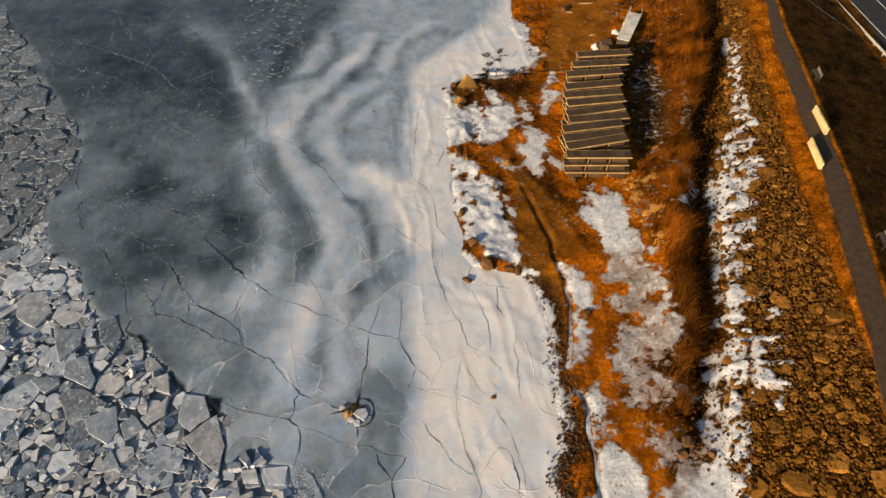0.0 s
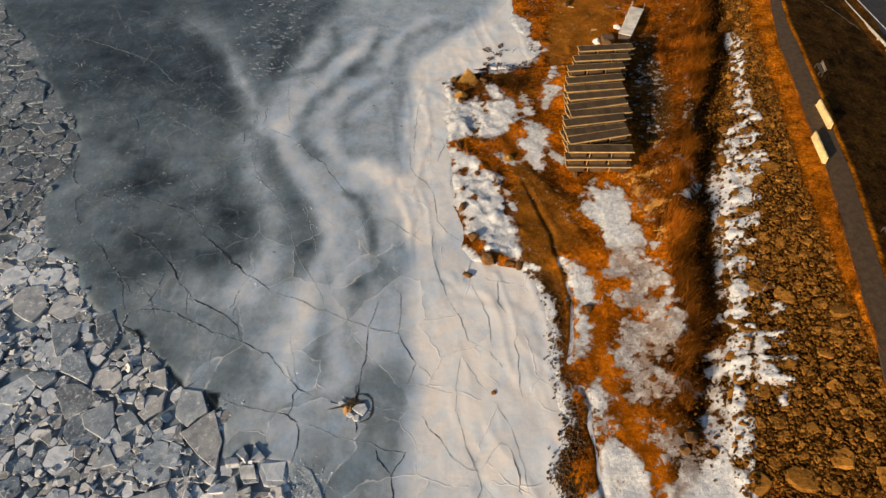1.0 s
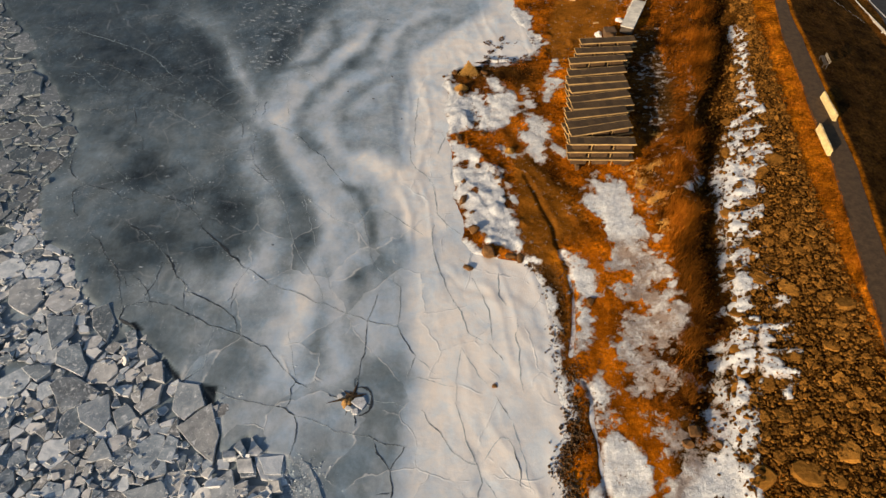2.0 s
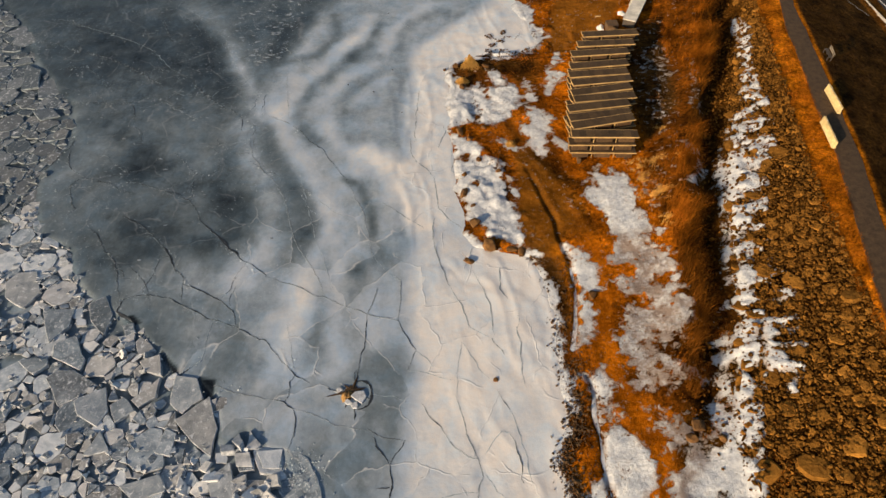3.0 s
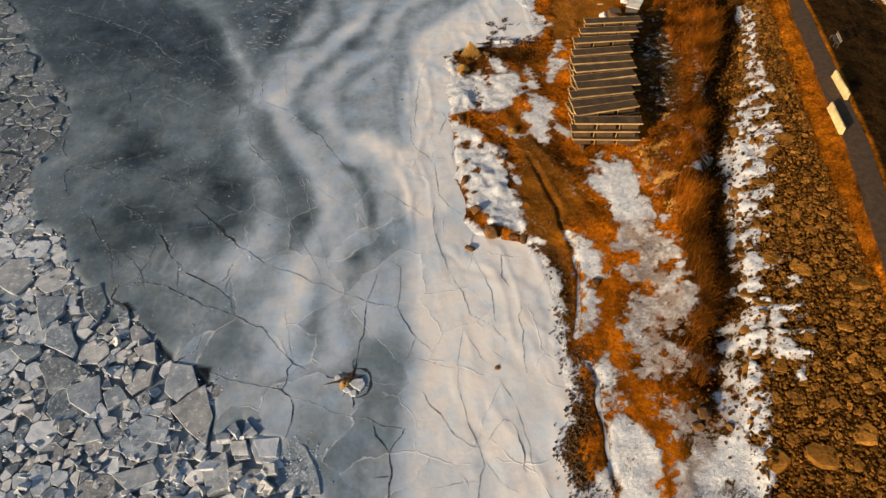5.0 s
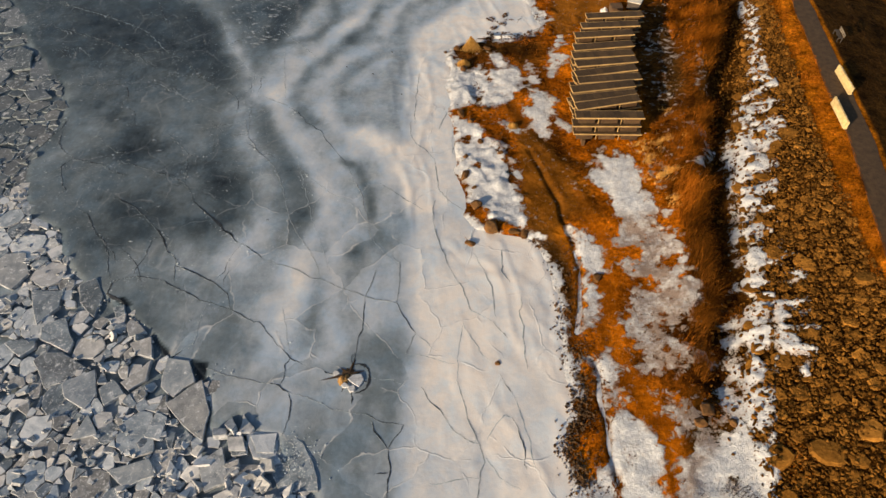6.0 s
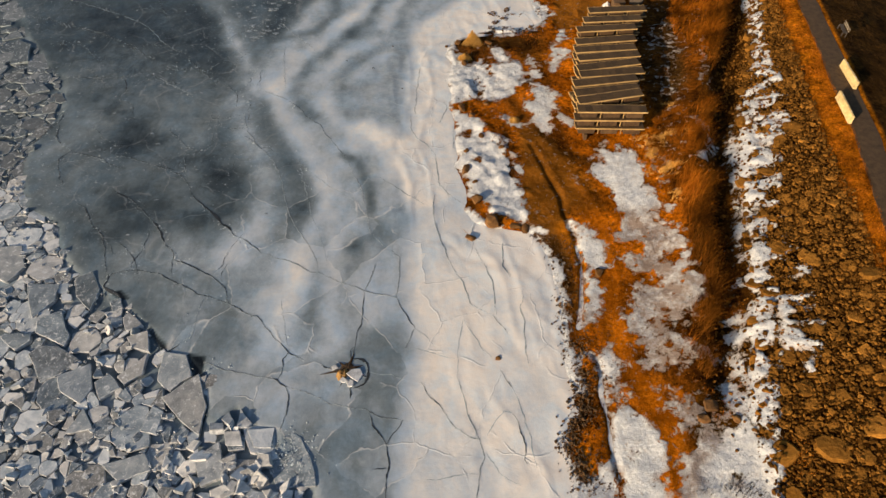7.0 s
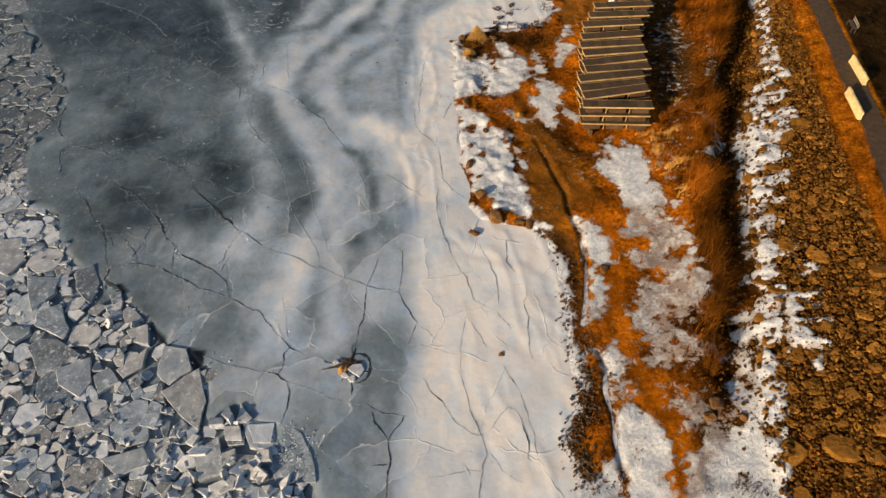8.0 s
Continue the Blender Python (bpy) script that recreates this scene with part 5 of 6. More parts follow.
            rest_k.append(np.full(len(k), 4) if heap > 0.4 and n % 3 else np.where(darker, np.where(k == 0, 2, 3), k))
            count += len(v)
    ob = from_arrays("ice_rubble", np.concatenate(rest_v), np.concatenate(rest_f), FLOE)
    ob.data.materials.append(FLOE_RIM)
    ob.data.polygons.foreach_set("material_index", np.concatenate(rest_k).astype(np.int32))
    ob.data.materials.append(FLOE_DARK)
    ob.data.materials.append(FLOE_RIM_DARK)
    ob.data.materials.append(HEAP_ICE)
    tagged(ob, "crushed grey ice rubble between larger floes", "ice rubble", kind="stuff")


HEAP_ICE = make_plain("white heaped ice", (0.34, 0.36, 0.38), (0.80, 0.78, 0.74), 1.8, 0.5, island=True, spread=0.25, bump=0.5, depth=0.05)
FLOE_RIM_DARK = make_plain("dark floe edge", (0.10, 0.125, 0.14), (0.42, 0.47, 0.49), 1.9, 0.5)
FLOE_RIM = make_plain("frosted floe edge", (0.15, 0.18, 0.21), (0.66, 0.67, 0.68), 2.4, 0.45)
build_floes()


# ---------------------------------------------------------------- lakeside path, road and rail
def strip(name, left, right, ys, lift, material, thick=0.06, level=SHELF):
    """A paved strip between two lines, with a skirt at both edges."""
    xl, xr = left(ys), right(ys)
    cols = [(xl, -thick), (xl + 0.02, lift), ((xl + xr) / 2, lift + 0.02), (xr - 0.02, lift), (xr, -thick)]
    v = np.concatenate([np.column_stack([x, ys, level + up + 0 * ys]) for x, up in cols])
    m = len(ys)
    a = np.arange(m - 1)
    f = np.concatenate([np.stack([a + c * m, a + (c + 1) * m, a + (c + 1) * m + 1, a + c * m + 1], 1) for c in range(4)])
    return from_arrays(name, v, f, material)


YS = np.arange(-60, 90, 0.5)
path = strip("footpath", lambda y: PATH_IN(y) + 0.04 * value_noise(y, y * 0, 2.0), lambda y: PATH_OUT(y) + 0.07 * value_noise(y, y * 0 + 9, 1.5), YS, 0.05, ASPHALT)
tagged(path, "worn grey-brown asphalt footpath along the bank", "footpath", kind="structure")
road = strip("road", lambda y: RAIL_X(y) + 0.9, lambda y: RAIL_X(y) + 11.0, YS, 0.10, ROADTAR, level=ROAD_Z)
tagged(road, "dark asphalt road with white edge lines", "road", kind="structure")
for off in (2.5, 6.1):
    line = strip("edge_line", lambda y: RAIL_X(y) + off, lambda y: RAIL_X(y) + off + 0.14, YS, 0.125, PAINT, 0.0, ROAD_Z)
    line.parent = road


def build_guard_rail():
    rail = tagged(new("guard_rail"), "pale galvanised guard rail beside the road", "guard rail")
    ys = np.arange(-28, 50, 2.07)
    prof = [(0, 0.42), (-0.05, 0.46), (-0.05, 0.52), (0.0, 0.56), (0.0, 0.60), (-0.05, 0.64), (-0.05, 0.70), (0, 0.74), (0.03, 0.74), (0.03, 0.42)]
    for a, b in zip(ys, ys[1:]):
        bm = bmesh.new()
        rings = []
        for y in (a, b):
            rings.append([bm.verts.new((float(RAIL_X(y)) + x, y, ROAD_Z + 0.05 + z)) for x, z in prof])
        for i in range(len(prof)):
            j = (i + 1) % len(prof)
            bm.faces.new((rings[0][i], rings[0][j], rings[1][j], rings[1][i]))
        bmesh.ops.recalc_face_normals(bm, faces=bm.faces[:])
        part("beam", bm, STEEL, rail)
    bm = bmesh.new()
    box(bm, 0, 0, -0.4, 0.10, 0.14, 1.12, 0.01)
    box(bm, 0.09, 0, 0.47, 0.10, 0.12, 0.30, 0.01)
    post = part("post", bm, STEEL, rail)
    post.matrix_basis = pose(float(RAIL_X(ys[0])) - 0.16, ys[0], ROAD_Z)
    for y in ys[1:]:
        ob = post.copy()
        scene.collection.objects.link(ob)
        ob.matrix_basis = pose(float(RAIL_X(y)) - 0.16, y, ROAD_Z)


build_guard_rail()


def build_barrier(x, y, turn, label):
    """A long concrete block with a sloped face and bevelled ends."""
    thing = tagged(new("concrete_barrier"), label, "barrier", "barriers on the footpath")
    bm = bmesh.new()
    prof = [(-0.16, 0), (-0.16, 0.10), (-0.11, 0.20), (-0.09, 0.70), (-0.07, 0.73), (0.07, 0.73), (0.09, 0.70), (0.11, 0.20), (0.16, 0.10), (0.16, 0)]
    rings = []
    for yy, k in ((-1.8, 0.94), (-1.76, 1.0), (1.76, 1.0), (1.8, 0.94)):
        rings.append([bm.verts.new((px * k, yy, pz * (0.98 if k < 1 else 1))) for px, pz in prof])
    for a, b in zip(rings, rings[1:]):
        for i in range(len(prof)):
            j = (i + 1) % len(prof)
            bm.faces.new((a[i], a[j], b[j], b[i]))
    bm.faces.new(rings[0])
    bm.faces.new(rings[-1][::-1])
    bmesh.ops.recalc_face_normals(bm, faces=bm.faces[:])
    block = part("block", bm, CONCRETE, thing)
    for s in (-1.1, 1.1):
        bm = bmesh.new()
        bmesh.ops.create_cone(bm, segments=8, radius1=0.03, radius2=0.03, depth=0.12, cap_ends=True, matrix=Matrix.Translation((0, s, 0.76)))
        part("lifting_eye", bm, STEEL, block, "steel lifting eye")
    thing.matrix_basis = pose(x, y, SHELF + 0.06, 0, 0, turn)


build_barrier(34.0, 6.9, -5, "pale yellow concrete barrier standing across the footpath edge")
build_barrier(36.3, 11.7, -3, "pale yellow concrete barrier on the outer side of the footpath")


def build_bench(x, y, turn):
    bench = tagged(new("bench"), "grey slatted park bench facing the lake", "bench", "benches beside the footpath")
    for i in range(3):
        bm = bmesh.new()
        box(bm, -0.10 + 0.13 * i, 0, 0.43, 0.10, 1.7, 0.04, 0.006)
        part("seat_slat", bm, HULL, bench, "dark weathered seat slat")
    for i in range(2):
        bm = bmesh.new()
        box(bm, 0.25 + 0.03 * i, 0, 0.58 + 0.17 * i, 0.035, 1.7, 0.12, 0.006)
        part("back_slat", bm, BENCHWOOD, bench)
    for s in (-0.7, 0.7):
        bm = bmesh.new()
        box(bm, 0.0, s, 0.37, 0.46, 0.06, 0.055, 0.006)
        box(bm, -0.18, s, -0.2, 0.06, 0.06, 0.58, 0.006)
        box(bm, 0.22, s, -0.2, 0.06, 0.06, 1.08, 0.006)
        part("leg_frame", bm, HULL, bench)
    bench.matrix_basis = pose(x, y, at_ground(x, y) + 0.02, 0, 0, turn)


HULL = make_plain("dark hull", (0.05, 0.04, 0.035), (0.09, 0.07, 0.05), 5, 0.7)
BENCHWOOD = make_plain("greyed bench wood", (0.24, 0.19, 0.13), (0.40, 0.32, 0.22), 6, 0.8, stretch=(8, 1, 8))
build_bench(38.75, 19.3, -8)
build_bench(35.6, -3.5, -6)


# ---------------------------------------------------------------- docks stored ashore
DOCK_L, DOCK_W, DOCK_H = 6.2, 1.12, 0.68


def build_dock():
    dock = new("dock_section")
    n = 9
    for i in range(n):
        bm = bmesh.new()
        box(bm, -DOCK_L / 2 + (i + 0.5) * DOCK_L / n, RNG.normal() * 0.008, DOCK_H - 0.04 + RNG.normal() * 0.004, DOCK_L / n - 0.014, DOCK_W - 0.10, 0.04, 0.005)
        part("deck_board", bm, DECK, dock)
    for s in (-1, 1):
        bm = bmesh.new()
        box(bm, 0, s * (DOCK_W / 2 - 0.03), DOCK_H - 0.125, DOCK_L + 0.04, 0.06, 0.13, 0.008)
        beam = part("side_beam", bm, BEAM, dock, "pale bare timber beam")
        for x in (-1.03, 1.03):
            bm = bmesh.new()
            box(bm, x, s * (DOCK_W / 2 - 0.05), 0.0, 0.065, 0.06, DOCK_H - 0.125, 0.006)
            part("upright", bm, BEAM, beam)
        bm = bmesh.new()
        box(bm, s * (DOCK_L / 2 - 0.04), 0, DOCK_H - 0.18, 0.07, DOCK_W - 0.14, 0.13, 0.008)
        part("end_beam", bm, BEAM, dock, "pale bare timber end beam")
    for i, x in enumerate((-2.05, 0, 2.05)):
        bm = bmesh.new()
        box(bm, x, 0, 0.0, 1.5, DOCK_W - 0.12, DOCK_H - 0.2, 0.05)
        part("float_box", bm, FLOAT, dock)
    return dock


# ends of the front edge of each upper dock, far to near
DOCK_ROWS = list(zip(
    [(15.1, 25.2), (14.5, 23.3), (13.4, 21.4), (13.3, 19.2), (12.7, 17.7), (12.9, 16.3), (12.6, 14.6), (12.7, 13.6), (11.9, 12.1), (11.8, 10.7), (12.0, 9.5), (11.8, 8.4)],
    [(21.4, 25.8), (20.4, 23.8), (19.7, 22.1), (19.0, 20.0), (19.0, 18.4), (19.1, 17.2), (18.9, 15.9), (19.0, 14.4), (18.2, 13.2), (18.2, 11.8), (18.3, 11.0), (18.0, 8.4)]))


def build_docks():
    first = build_dock()
    made = 0
    rng = np.random.default_rng(11)
    for n, ((ax, ay), (bx, by)) in enumerate(DOCK_ROWS):
        turn = math.degrees(math.atan2(by - ay, bx - ax))
        nx, ny = -math.sin(radians(turn)), math.cos(radians(turn))
        cx, cy = (ax + bx) / 2 + nx * DOCK_W / 2, (ay + by) / 2 + ny * DOCK_W / 2
        front = n == len(DOCK_ROWS) - 1
        for level in range(3):
            step = (2 - level) * (0.30 if front else 0.0)
            dx, dt = (0, 0) if level == 2 else (rng.normal() * 0.12, rng.normal() * 0.8)
            z = 3.5 - DOCK_H * (3 - level) + (0.0 if front else 0.012 * (n % 3))
            m = pose(cx + dx - nx * step, cy - ny * step, z, 0, 0, turn + dt)
            ob = first if made == 0 else copy_thing(first, m)
            ob.matrix_basis = m
            tagged(ob, "weathered brown timber dock section on top of a stack ashore" if level == 2 else "timber dock section with dark floats lying under another",
                   "dock", "dock sections stacked ashore")
            made += 1
    # sleepers under the stacks
    bm = bmesh.new()
    for n, ((ax, ay), (bx, by)) in enumerate(DOCK_ROWS):
        for t in (0.15, 0.85):
            x, y = ax + (bx - ax) * t, ay + (by - ay) * t + 0.4
            g = at_ground(x, y)
            box(bm, x, y, g - 0.1, 0.28, 1.3 if n < len(DOCK_ROWS) - 1 else 2.2, max(0.12, 3.5 - 3 * DOCK_H - g + 0.1), 0.01)
    ob = part("sleeper_timbers", bm, FLOAT)
    tagged(ob, "dark timber sleepers under the stacked docks", "timber", kind="stuff")


build_docks()


# ---------------------------------------------------------------- floating platform, box and sheeting by the docks
WHITE = make_plain("dirty white paint", (0.66, 0.60, 0.48), (0.86, 0.79, 0.66), 4, 0.6, spread=0.05)
CRATE = make_plain("brown crate wood", (0.10, 0.055, 0.025), (0.19, 0.11, 0.05), 6, 0.85, stretch=(1, 6, 1))
TARP = make_plain("crumpled white sheeting", (0.66, 0.64, 0.60), (0.82, 0.80, 0.76), 5, 0.7)


def tube(bm, a, b, r):
    a, b = Vector(a), Vector(b)
    m = Matrix.Translation((a + b) / 2) @ (b - a).to_track_quat("Z", "Y").to_matrix().to_4x4()
    bmesh.ops.create_cone(bm, segments=8, radius1=r, radius2=r, depth=(b - a).length, cap_ends=True, matrix=m)


def build_platform(x, y, turn):
    thing = tagged(new("floating_platform"), "white-decked floating platform with thin handrails stored ashore", "platform")
    long, wide, high = 6.6, 1.55, 1.05
    bm = bmesh.new()
    box(bm, 0, 0, 0.0, wide - 0.12, long - 0.2, high - 0.1, 0.08)
    part("hull", bm, HULL, thing, "dark hull")
    for i in range(4):
        bm = bmesh.new()
        box(bm, 0, -long / 2 + (i + 0.5) * long / 4, high - 0.1, wide, long / 4 - 0.012, 0.1, 0.012)
        part("deck_panel", bm, WHITE, thing)
    bm = bmesh.new()
    tube(bm, (-wide / 2 + 0.05, -0.6, high + 0.8), (-wide / 2 + 0.05, 3.2, high + 0.8), 0.022)
    handrail = part("handrail", bm, WHITE, thing)
    for i in range(5):
        bm = bmesh.new()
        yy = -0.6 + i * 0.95
        tube(bm, (-wide / 2 + 0.05, yy, high), (-wide / 2 + 0.05, yy, high + 0.8), 0.022)
        part("rail_post", bm, WHITE, handrail)
    bm = bmesh.new()
    tube(bm, (wide / 2 - 0.05, 3.2, high), (wide / 2 - 0.05, 3.2, high + 0.8), 0.022)
    part("rail_post", bm, WHITE, thing)
    thing.matrix_basis = pose(x, y, at_ground(x, y) + 0.02, 0, 0, turn)


build_platform(22.75, 33.6, -24)


def build_crate(x, y, turn):
    crate = tagged(new("wooden_crate"), "open brown wooden crate beside the docks", "crate")
    for name, a in (("side", (0, -0.6, 0, 1.3, 0.05, 0.8)), ("side", (0, 0.6, 0, 1.3, 0.05, 0.8)), ("end", (-0.63, 0, 0, 0.05, 1.14, 0.8)),
                    ("end", (0.63, 0, 0, 0.05, 1.14, 0.8)), ("lid", (0, 0, 0.80, 1.34, 1.24, 0.04))):
        bm = bmesh.new()
        box(bm, *a, 0.006)
        part(name, bm, CRATE, crate)
    crate.matrix_basis = pose(x, y, at_ground(x, y), 0, 0, turn)


build_crate(19.7, 31.3, 3)


def build_heap(name, label, category, x, y, sx, sy, sz, material, seed, group="", sink=0.05, soft=False):
    """A lump: crumpled where soft, else an angular block with worn edges."""
    bm = bmesh.new()
    if soft:
        bmesh.ops.create_icosphere(bm, subdivisions=3, radius=0.5)
        for v in bm.verts:
            v.co *= 1 + 0.45 * noise.fractal(v.co * 2.2 + Vector((seed * 3.7, 0, 0)), 1.0, 2.0, 4)
            v.co.x, v.co.y = v.co.x * (1 - 0.9 * max(v.co.z, 0)), v.co.y * (1 - 0.9 * max(v.co.z, 0))
    else:
        rng = np.random.default_rng(seed)
        for _ in range(24):
            d = rng.normal(size=3)
            d /= np.linalg.norm(d)
            bm.verts.new(np.sign(d) * np.abs(d) ** 0.75 * 0.5 * rng.uniform(0.72, 1.05))
        bmesh.ops.convex_hull(bm, input=bm.verts[:])
        bmesh.ops.delete(bm, geom=[v for v in bm.verts if not v.link_faces], context="VERTS")
        bmesh.ops.bevel(bm, geom=bm.edges[:], offset=0.035, segments=1, affect="EDGES")
        bmesh.ops.triangulate(bm, faces=bm.faces[:])
        bmesh.ops.subdivide_edges(bm, edges=bm.edges[:], cuts=1)
        for v in bm.verts:
            v.co *= 1 + 0.07 * noise.fractal(v.co * 5 + Vector((seed * 3.7, 0, 0)), 1.0, 2.0, 3)
    for v in bm.verts:
        v.co = Vector((v.co.x * sx, v.co.y * sy, max(v.co.z, -0.22) * sz))
    ob = part(name, bm, material)
    tagged(ob, label, category, group)
    ob.location = (x, y, max(at_ground(x, y), 0.0) + 0.20 * sz - sink)
    ob.rotation_euler = (0, 0, seed * 1.3)
    return ob


for n, (x, y) in enumerate([(18.5, 31.6), (21.4, 34.2)]):
    build_heap("plastic_sheeting", "crumpled white plastic sheeting lying on the ground", "sheeting", x, y, 0.9, 1.1, 0.9 - 0.3 * n, TARP, n + 2, soft=True)

# ---------------------------------------------------------------- boulders of the shore
CLOD = make_plain("dark frozen clods", (0.045, 0.024, 0.010), (0.150, 0.078, 0.026), 5, 0.95, bump=0.8, depth=0.08, spread=0.3, island=True)
STRAWROCK = make_plain("sunlit ochre rock", (0.16, 0.075, 0.018), (0.52, 0.30, 0.10), 3.5, 0.9, bump=0.7, depth=0.06)
MUD = make_plain("dark lake mud", (0.030, 0.018, 0.008), (0.085, 0.047, 0.018), 7, 0.8, bump=0.7, depth=0.06)
CHIP = make_plain("ice chips", (0.40, 0.47, 0.50), (0.72, 0.79, 0.82), 8, 0.5)
CRUMB = make_plain("frozen snow", (0.50, 0.51, 0.52), (0.82, 0.81, 0.79), 8, 0.7)
BOULDER = make_plain("ochre boulder", (0.095, 0.043, 0.012), (0.26, 0.122, 0.032), 4, 0.9, bump=0.7, depth=0.08, spread=0.2)
EARTH = make_plain("bare earth", (0.07, 0.032, 0.010), (0.24, 0.105, 0.020), 5, 0.95, bump=0.8, depth=0.1, spread=0.15)
for n, ((x, y), sx, sy, sz, dark) in enumerate(zip(
        [(1.5, 13.2), (2.5, 11.9), (1.8, 4.4), (1.9, 6.8), (2.7, 0.6), (3.9, -2.1), (5.8, -2.3), (6.6, -2.6), (2.1, -3.6), (1.9, 20.5), (1.2, 24.5), (-0.0, 24.0), (5.1, 7.1), (5.3, 6.3), (11.9, -7.4), (4.5, 24.2), (2.6, 2.8), (3.9, 13.7), (3.8, -14.7), (3.3, 8.9)],
        (1.5, 0.8, 1.5, 0.5, 1.3, 1.5, 1.2, 1.3, 1.1, 0.9, 0.8, 0.5, 0.5, 0.5, 1.3, 1.1, 0.7, 0.6, 0.42, 0.8),
        (0.8, 0.6, 0.7, 0.7, 0.9, 1.3, 0.8, 0.7, 0.6, 0.7, 0.7, 0.4, 0.7, 0.4, 0.9, 0.8, 0.4, 0.5, 0.45, 0.6),
        (0.6, 0.5, 0.6, 0.5, 0.8, 1.1, 0.4, 0.3, 0.45, 0.6, 0.6, 0.3, 0.4, 0.35, 0.4, 0.4, 0.35, 0.4, 0.22, 0.4),
        (1, 0, 0, 1, 0, 0, 1, 1, 0, 1, 1, 1, 1, 0, 1, 1, 1, 0, 0, 1))):
    build_heap("shore_boulder", "dark earthy boulder half buried in shore snow" if dark else "ochre boulder at the frozen water's edge", "boulder", x, y, sx, sy, sz, EARTH if dark else BOULDER, n + 11, "boulders along the shore", -0.02)
for n, (x, y) in enumerate([(17.2, -18.7), (16.6, -19.5), (18.6, -19.7)]):
    build_heap("toe_boulder", "rounded ochre boulder in snow below the rock bank", "boulder", x, y, 1.15 - 0.2 * n, 1.1 - 0.2 * n, 0.9 - 0.2 * n, BOULDER, n + 40, "boulders below the bank", 0.1)


# a rock that has pushed up through the ice, with a star-shaped break, lifted plates and a ring crack round it
hx, hy = -6.6, -15.8
rock = build_heap("ice_boulder", "ochre rock and mud breaking through the lake ice", "boulder", hx - 0.40, hy - 0.25, 1.0, 0.75, 0.45, STRAWROCK, 71, "", 0.06, True)
rng_mud = np.random.default_rng(17)
bm = bmesh.new()
ring = []
arms = (0.95, 0.45, 1.25, 0.5, 0.75, 0.45, 1.75, 0.6, 1.45, 0.5, 0.9, 0.4)
for i, reach in enumerate(arms):
    for half in (-0.5, 0.0):
        a = (i + half) / len(arms) * 2 * math.pi + 0.3
        r = 1.2 * reach if half == 0 else 0.5 * rng_mud.uniform(0.8, 1.2)
        ring.append(bm.verts.new((r * math.cos(a) - 0.05, r * math.sin(a) * 0.85, 0.035)))
top = bm.verts.new((0.0, 0.1, 0.11))
for a, b in zip(ring, ring[1:] + ring[:1]):
    bm.faces.new((a, b, top))
mud = part("mud_star", bm, MUD, rock, "dark brown mud in a star-shaped break")
mud.matrix_parent_inverse = Matrix.Rotation(-rock.rotation_euler.z, 4, "Z") @ Matrix.Translation((0.40, 0.45, -rock.location.z))
for n, (dx, dy, s) in enumerate(((0.55, -0.25, 1.15), (0.30, -0.95, 0.55), (-0.95, 0.25, 0.5), (-0.2, -0.75, 0.45))):
    rng = np.random.default_rng(90 + n)
    poly = [(hx + dx + s * (0.32 + 0.34 * rng.random()) * math.cos(t), hy + dy + s * (0.30 + 0.34 * rng.random()) * math.sin(t)) for t in np.linspace(0, 2 * math.pi, 7)[:-1] + n]
    v, f, kk, c = floe_mesh(poly, 0.10, radians(6), rng, 0.15)
    ob = from_arrays("ice_plate", v, f, CRUMB)
    ob.location = (c[0], c[1], 0.0)
    tagged(ob, "whitish ice plate lifted beside the rock", "ice plate", "ice plates round the rock")
crack([(hx + 0.5 + 0.95 * math.cos(t), hy - 0.1 + 1.15 * math.sin(t)) for t in np.linspace(1.9, -1.6, 10)], 0.15, 0.03, True, 0.05)
for turn, length in ((2.9, 2.0), (1.5, 1.9), (-0.3, 1.6), (-1.4, 2.1)):
    crack([(hx + 0.8 * math.cos(turn), hy + 0.8 * math.sin(turn)), (hx + length * math.cos(turn), hy + length * math.sin(turn))], 0.07, 0.03)


# ---------------------------------------------------------------- riprap
def hull_stone(seed, flat, count=15):
    rng = np.random.default_rng(seed)
    bm = bmesh.new()
    for _ in range(count):
        d = rng.normal(size=3)
        d /= np.linalg.norm(d)
        d = np.sign(d) * np.abs(d) ** 0.7
        bm.verts.new(d * (0.5, 0.42, flat) * rng.uniform(0.85, 1.05))
    bmesh.ops.convex_hull(bm, input=bm.verts[:])
    loose = [v for v in bm.verts if not v.link_faces]
    bmesh.ops.delete(bm, geom=loose, context="VERTS")
    bmesh.ops.triangulate(bm, faces=bm.faces[:])
    return bm


STONES = [hull_stone(s, f) for s, f in zip(range(14), [0.20, 0.26, 0.30, 0.22, 0.34, 0.28, 0.24] * 2)]
STONE_ARRAYS = []
for bm in STONES:
    bm.verts.index_update()
    STONE_ARRAYS.append((np.array([v.co[:] for v in bm.verts]), np.array([[v.index for v in f.verts] for f in bm.faces])))


def slab_stone(seed):
    """A flat worn slab: a rounded, uneven block with a soft upper edge."""
    rng = np.random.default_rng(seed)
    n = 11
    a = (np.arange(n) + rng.uniform(-0.25, 0.25, n)) / n * 2 * math.pi
    p, wide = rng.uniform(2.4, 4.5), rng.uniform(0.62, 1.0)
    r = 0.46 / (np.abs(np.cos(a)) ** p + np.abs(np.sin(a) / wide) ** p) ** (1 / p) * rng.uniform(0.84, 1.12, n)
    lean = rng.uniform(-0.10, 0.10, 2)
    bm = bmesh.new()
    rings = []
